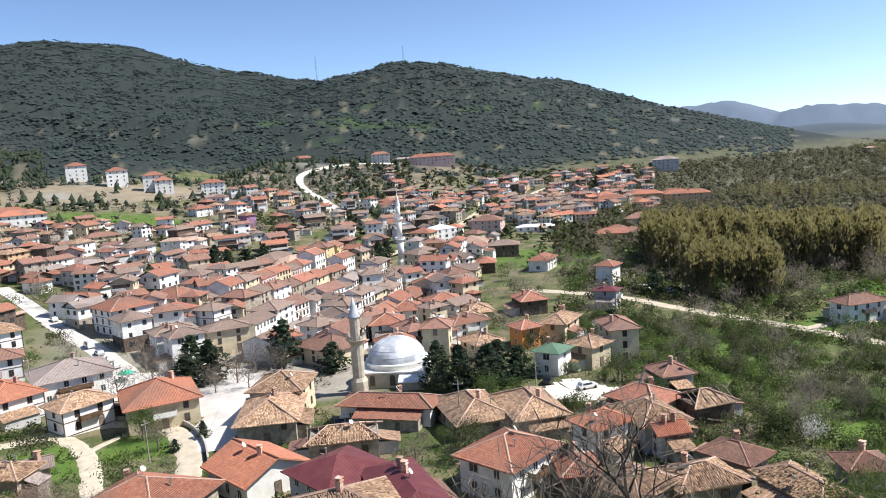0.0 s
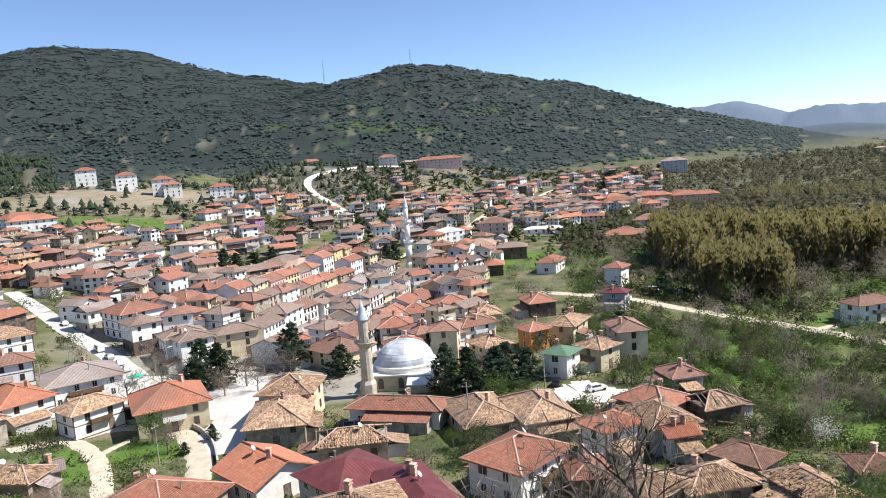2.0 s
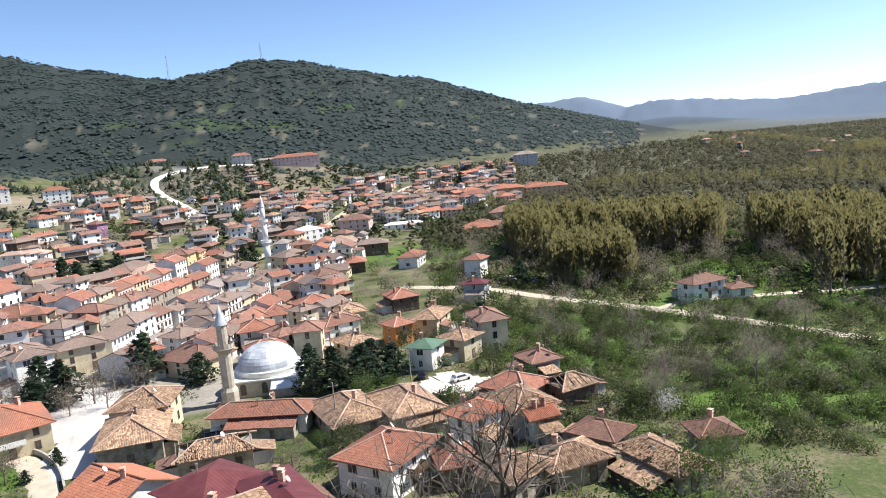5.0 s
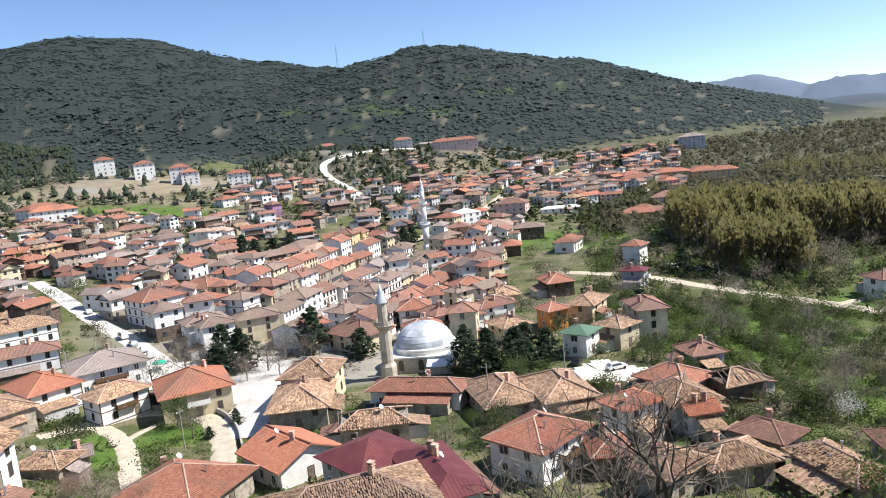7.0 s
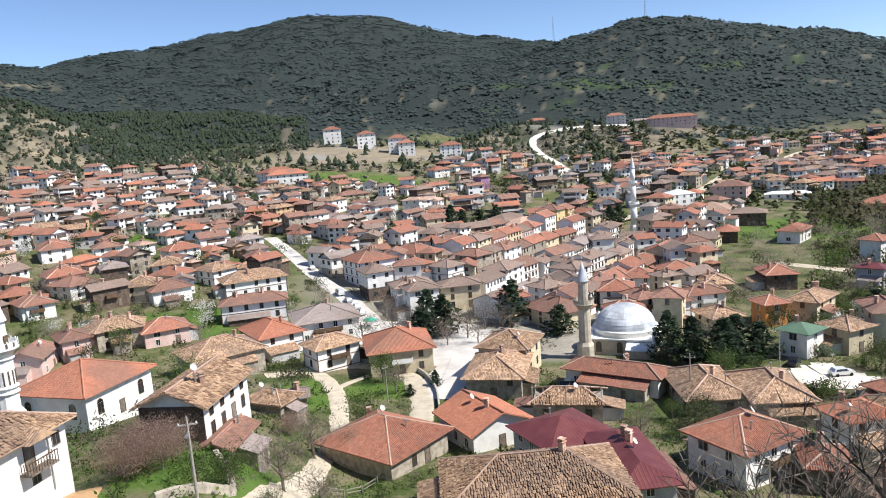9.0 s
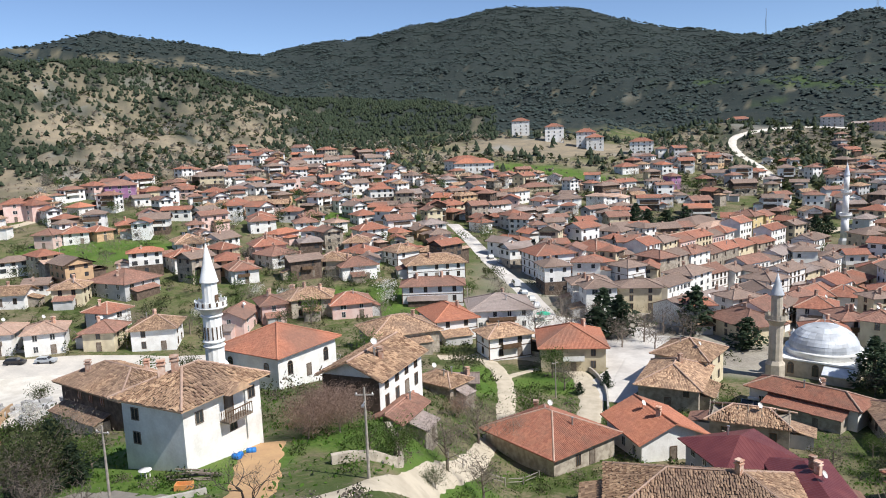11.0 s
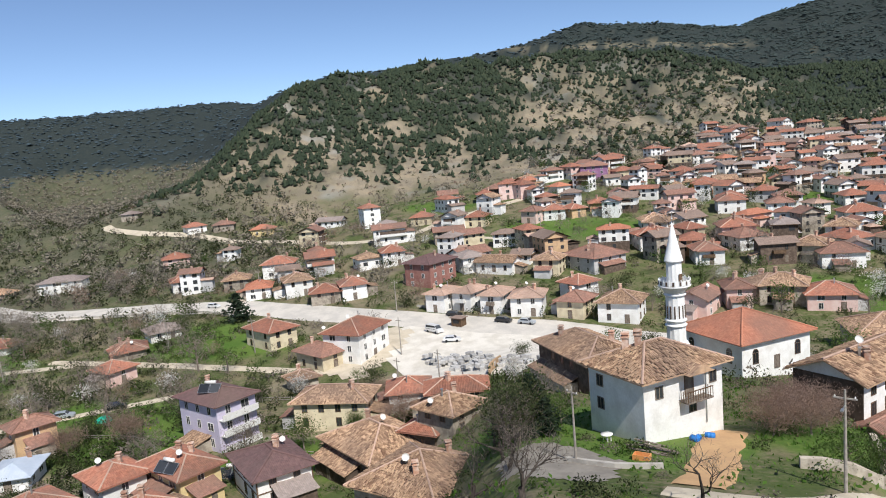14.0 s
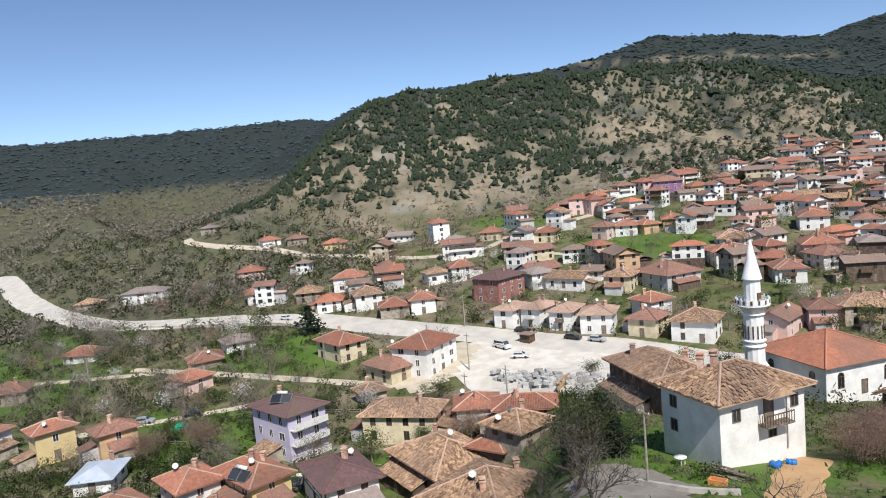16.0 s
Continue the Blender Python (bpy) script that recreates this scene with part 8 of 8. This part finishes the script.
def satellite_dish(x, y, z, turn):
    b = thing("satellite_dish", x, y, z, turn, "white satellite dish on a short mast", "satellite dish", "satellite dishes")
    child("mast", STEM, b)
    child("reflector", DISH, b, pose(0, -0.05, 0.5, 55, 0, 0))


def solar_heater(x, y, z, turn):
    """A roof-top water heater: two tilted collectors under a tank."""
    b = thing("solar_water_heater", x, y, z, turn, "solar water heater with dark panels and white tank", "solar heater", "solar water heaters")
    panel = pane_grid("collector", [-0.95, -0.9, 0.9, 0.95], [0, 0.05, 1.75, 1.8], {(1, 1)}, [METAL, GLASS], 0.08, 0.06)
    for i in (-1, 1):
        child("collector", panel, b, pose(i * 1.0, 0, 0.15, -50, 0, 0))
    child("tank", lathe("tank", [(0.05, -1.0), (0.3, -0.95), (0.3, 0.95), (0.05, 1.0)], FRAME_WHITE, 14), b, pose(0, 1.35, 1.6, 0, 90, 0))
    frame_me = boxes("stand_leg", [(-0.03, 1.3, -0.9, 0.03, 1.36, 1.5)], METAL)
    for i in (-0.9, 0.9):
        child("stand_leg", frame_me, b, pose(i, 0, 0))


def on_roof(x, y):
    """The height of the topmost surface over a plan point."""
    hit, place, *_ = scene.ray_cast(bpy.context.evaluated_depsgraph_get(), Vector((x, y, 120)), Vector((0, 0, -1)))
    return place.z if hit else land_at(x, y)


bpy.context.view_layer.update()
for sx, sy, sa in SOLAR:
    solar_heater(sx, sy, on_roof(sx, sy) + 0.05, sa)
rng = random.Random(8)
near_houses = sorted((o for o in scene.collection.objects if o.name.split(".")[0] == "house" and o.parent is None), key=lambda o: o.location.length)[:110]
for o in near_houses:
    if rng.random() < 0.4 and o is not hero:
        x, y = o.location.x + rng.uniform(-2.5, 2.5), o.location.y + rng.uniform(-2.5, 2.5)
        satellite_dish(x, y, on_roof(x, y) + 0.35, rng.uniform(60, 100))

# yard clutter by the white house
def barrel(x, y, lying):
    b = thing("barrel", x, y, land_at(x, y) + (0.3 if lying else 0.0), rng.uniform(0, 180), "blue plastic barrel lying by the white house", "barrel", "blue barrels")
    child("drum", lathe("drum", [(0.2, 0), (0.29, 0.04), (0.29, 0.3), (0.31, 0.32), (0.29, 0.34), (0.29, 0.6), (0.31, 0.62), (0.29, 0.64), (0.29, 0.88), (0.2, 0.92)], BLUE_PLASTIC, 14), b, pose(0, 0, 0, 90 if lying else 0, 0, 0))


for bx, by in ((-51.9, 43.6), (-51.7, 44.4), (-52.0, 45.3)):
    barrel(bx, by, True)
tb = thing("garden_table", -55.6, 36.9, land_at(-55.6, 36.9), 20, "white plastic garden table on the grass", "table")
child("tabletop", lathe("tabletop", [(0.1, 0.68), (0.56, 0.68), (0.58, 0.7), (0.58, 0.73), (0.1, 0.74)], FRAME_WHITE, 20), tb)
for i in range(4):
    child("leg", boxes("leg", [(-0.04, -0.04, -0.05, 0.04, 0.04, 0.68)], FRAME_WHITE), tb, pose(0.36 * math.cos(i * 1.571 + 0.78), 0.36 * math.sin(i * 1.571 + 0.78), 0))
PLANK = boxes("plank", [(-1.6, -0.12, 0, 1.6, 0.12, 0.05)], OLD_WOOD)
for i in range(9):
    x, y = -50.6 + rng.uniform(-1.2, 1.2), 38.2 + rng.uniform(-0.9, 0.9)
    ob = new("plank", PLANK)
    ob.matrix_basis = pose(x, y, land_at(x, y) + 0.06 * i + 0.02, rng.uniform(-6, 6), rng.uniform(-8, 8), 30 + rng.uniform(-15, 15))
    tagged(ob, "grey weathered plank on a loose pile", "plank", "pile of planks")
crate = thing("crate", -48.6, 35.6, land_at(-48.6, 35.6), 35, "faded orange wooden crate beside the planks", "crate")
child("crate_body", boxes("crate_body", [(-0.7, -0.4, -0.05, 0.7, 0.4, 0.05), (-0.7, -0.4, 0.05, 0.7, -0.34, 0.5), (-0.7, 0.34, 0.05, 0.7, 0.4, 0.5), (-0.7, -0.34, 0.05, -0.64, 0.34, 0.5), (0.64, -0.34, 0.05, 0.7, 0.34, 0.5)], WALLS["orange"]), crate)
tarp = thing("tarpaulin", -158, -14, land_at(-158, -14), 20, "green tarpaulin heaped over something on the grass", "tarpaulin")
child("cover", lathe("cover", [(1.7, -0.1), (1.6, 0.3), (1.1, 0.75), (0.5, 1.0), (0.05, 1.05)], RUST_TARP, 9), tarp)


def radio_mast(x, y, height):
    """A lattice mast with three legs and rings of bracing."""
    b = thing("radio_mast", x, y, land_at(x, y) - 1, 0, "thin grey lattice radio mast on the ridge", "mast", "radio masts")
    for i in range(3):
        a = i * 2.094
        vs, fs = tube([(2.2 * math.cos(a), 2.2 * math.sin(a), 0), (0.4 * math.cos(a), 0.4 * math.sin(a), height)], [0.4, 0.25], 4)
        child("leg", mesh_of("leg", vs, fs, [METAL]), b)
    for k in range(6):
        t = k / 6
        rr = 2.2 + (0.4 - 2.2) * t
        pts = [(rr * math.cos(i * 2.094), rr * math.sin(i * 2.094), t * height) for i in range(4)]
        vs, fs = tube(pts, [0.15] * 4, 3)
        child("brace", mesh_of("brace", vs, fs, [METAL]), b)


for ma, mr, mh in ((8.7, 1810, 62), (2.0, 1440, 34)):
    radio_mast(*polar(ma, mr), mh)

kiosk = thing("kiosk", -167.4, 69.0, land_at(-167.4, 69), 30, "small dark wooden kiosk on the gravel lot", "kiosk")
child("cabin", boxes("cabin", [(-1.5, -1.2, -0.1, 1.5, 1.2, 2.2)], WOOD), kiosk)
child("roof", boxes("roof", [(-1.9, -1.6, 2.2, 1.9, 1.6, 2.34)], ROOFS["brown"]), kiosk)
child("hatch", boxes("hatch", [(-0.9, -1.26, 0.9, 0.9, -1.18, 1.8)], GLASS), kiosk)
shade = thing("parasol", -78.3, 170.6, land_at(-78.3, 170.6), 0, "open teal parasol on the town square", "parasol")
child("pole", lathe("pole", [(0.04, 0), (0.04, 2.5)], METAL, 8), shade)
child("canopy", lathe("canopy", [(1.9, 2.0), (1.9, 2.06), (1.0, 2.45), (0.05, 2.7)], RUST_TARP, 8), shade)
RAIL = boxes("rail", [(-1.25, -0.03, 0.9, 1.25, 0.03, 1.0), (-1.25, -0.03, 0.45, 1.25, 0.03, 0.53)], POLE_WOOD)
STAKE = boxes("fence_post", [(-0.06, -0.06, -0.3, 0.06, 0.06, 1.15)], POLE_WOOD)


def fence(points):
    """A wooden rail fence between gardens."""
    line = spread(points, 2.5)
    b = thing("garden_fence", line[0].x, line[0].y, 0, 0, "grey wooden rail fence between gardens", "fence", "garden fences")
    for p, q in zip(line, line[1:]):
        z0, z1 = land_at(p.x, p.y), land_at(q.x, q.y)
        o = p - line[0]
        child("fence_post", STAKE, b, pose(o.x, o.y, z0))
        mid = (p + q) / 2 - line[0]
        e = q - p
        child("rail", RAIL, b, pose(mid.x, mid.y, (z0 + z1) / 2, 0, -math.degrees(math.atan2(z1 - z0, e.length)), math.degrees(math.atan2(e.y, e.x))))


for line in ([(-72, 118), (-64, 106), (-58, 98)], [(-118, 8), (-112, 18), (-106, 24)], [(-140, 28), (-150, 14), (-158, 4)], [(-45, 70), (-40, 80), (-38, 92)], [(-150, -20), (-140, -8), (-130, -4)], [(30, 100), (36, 108), (48, 112)]):
    fence(line)
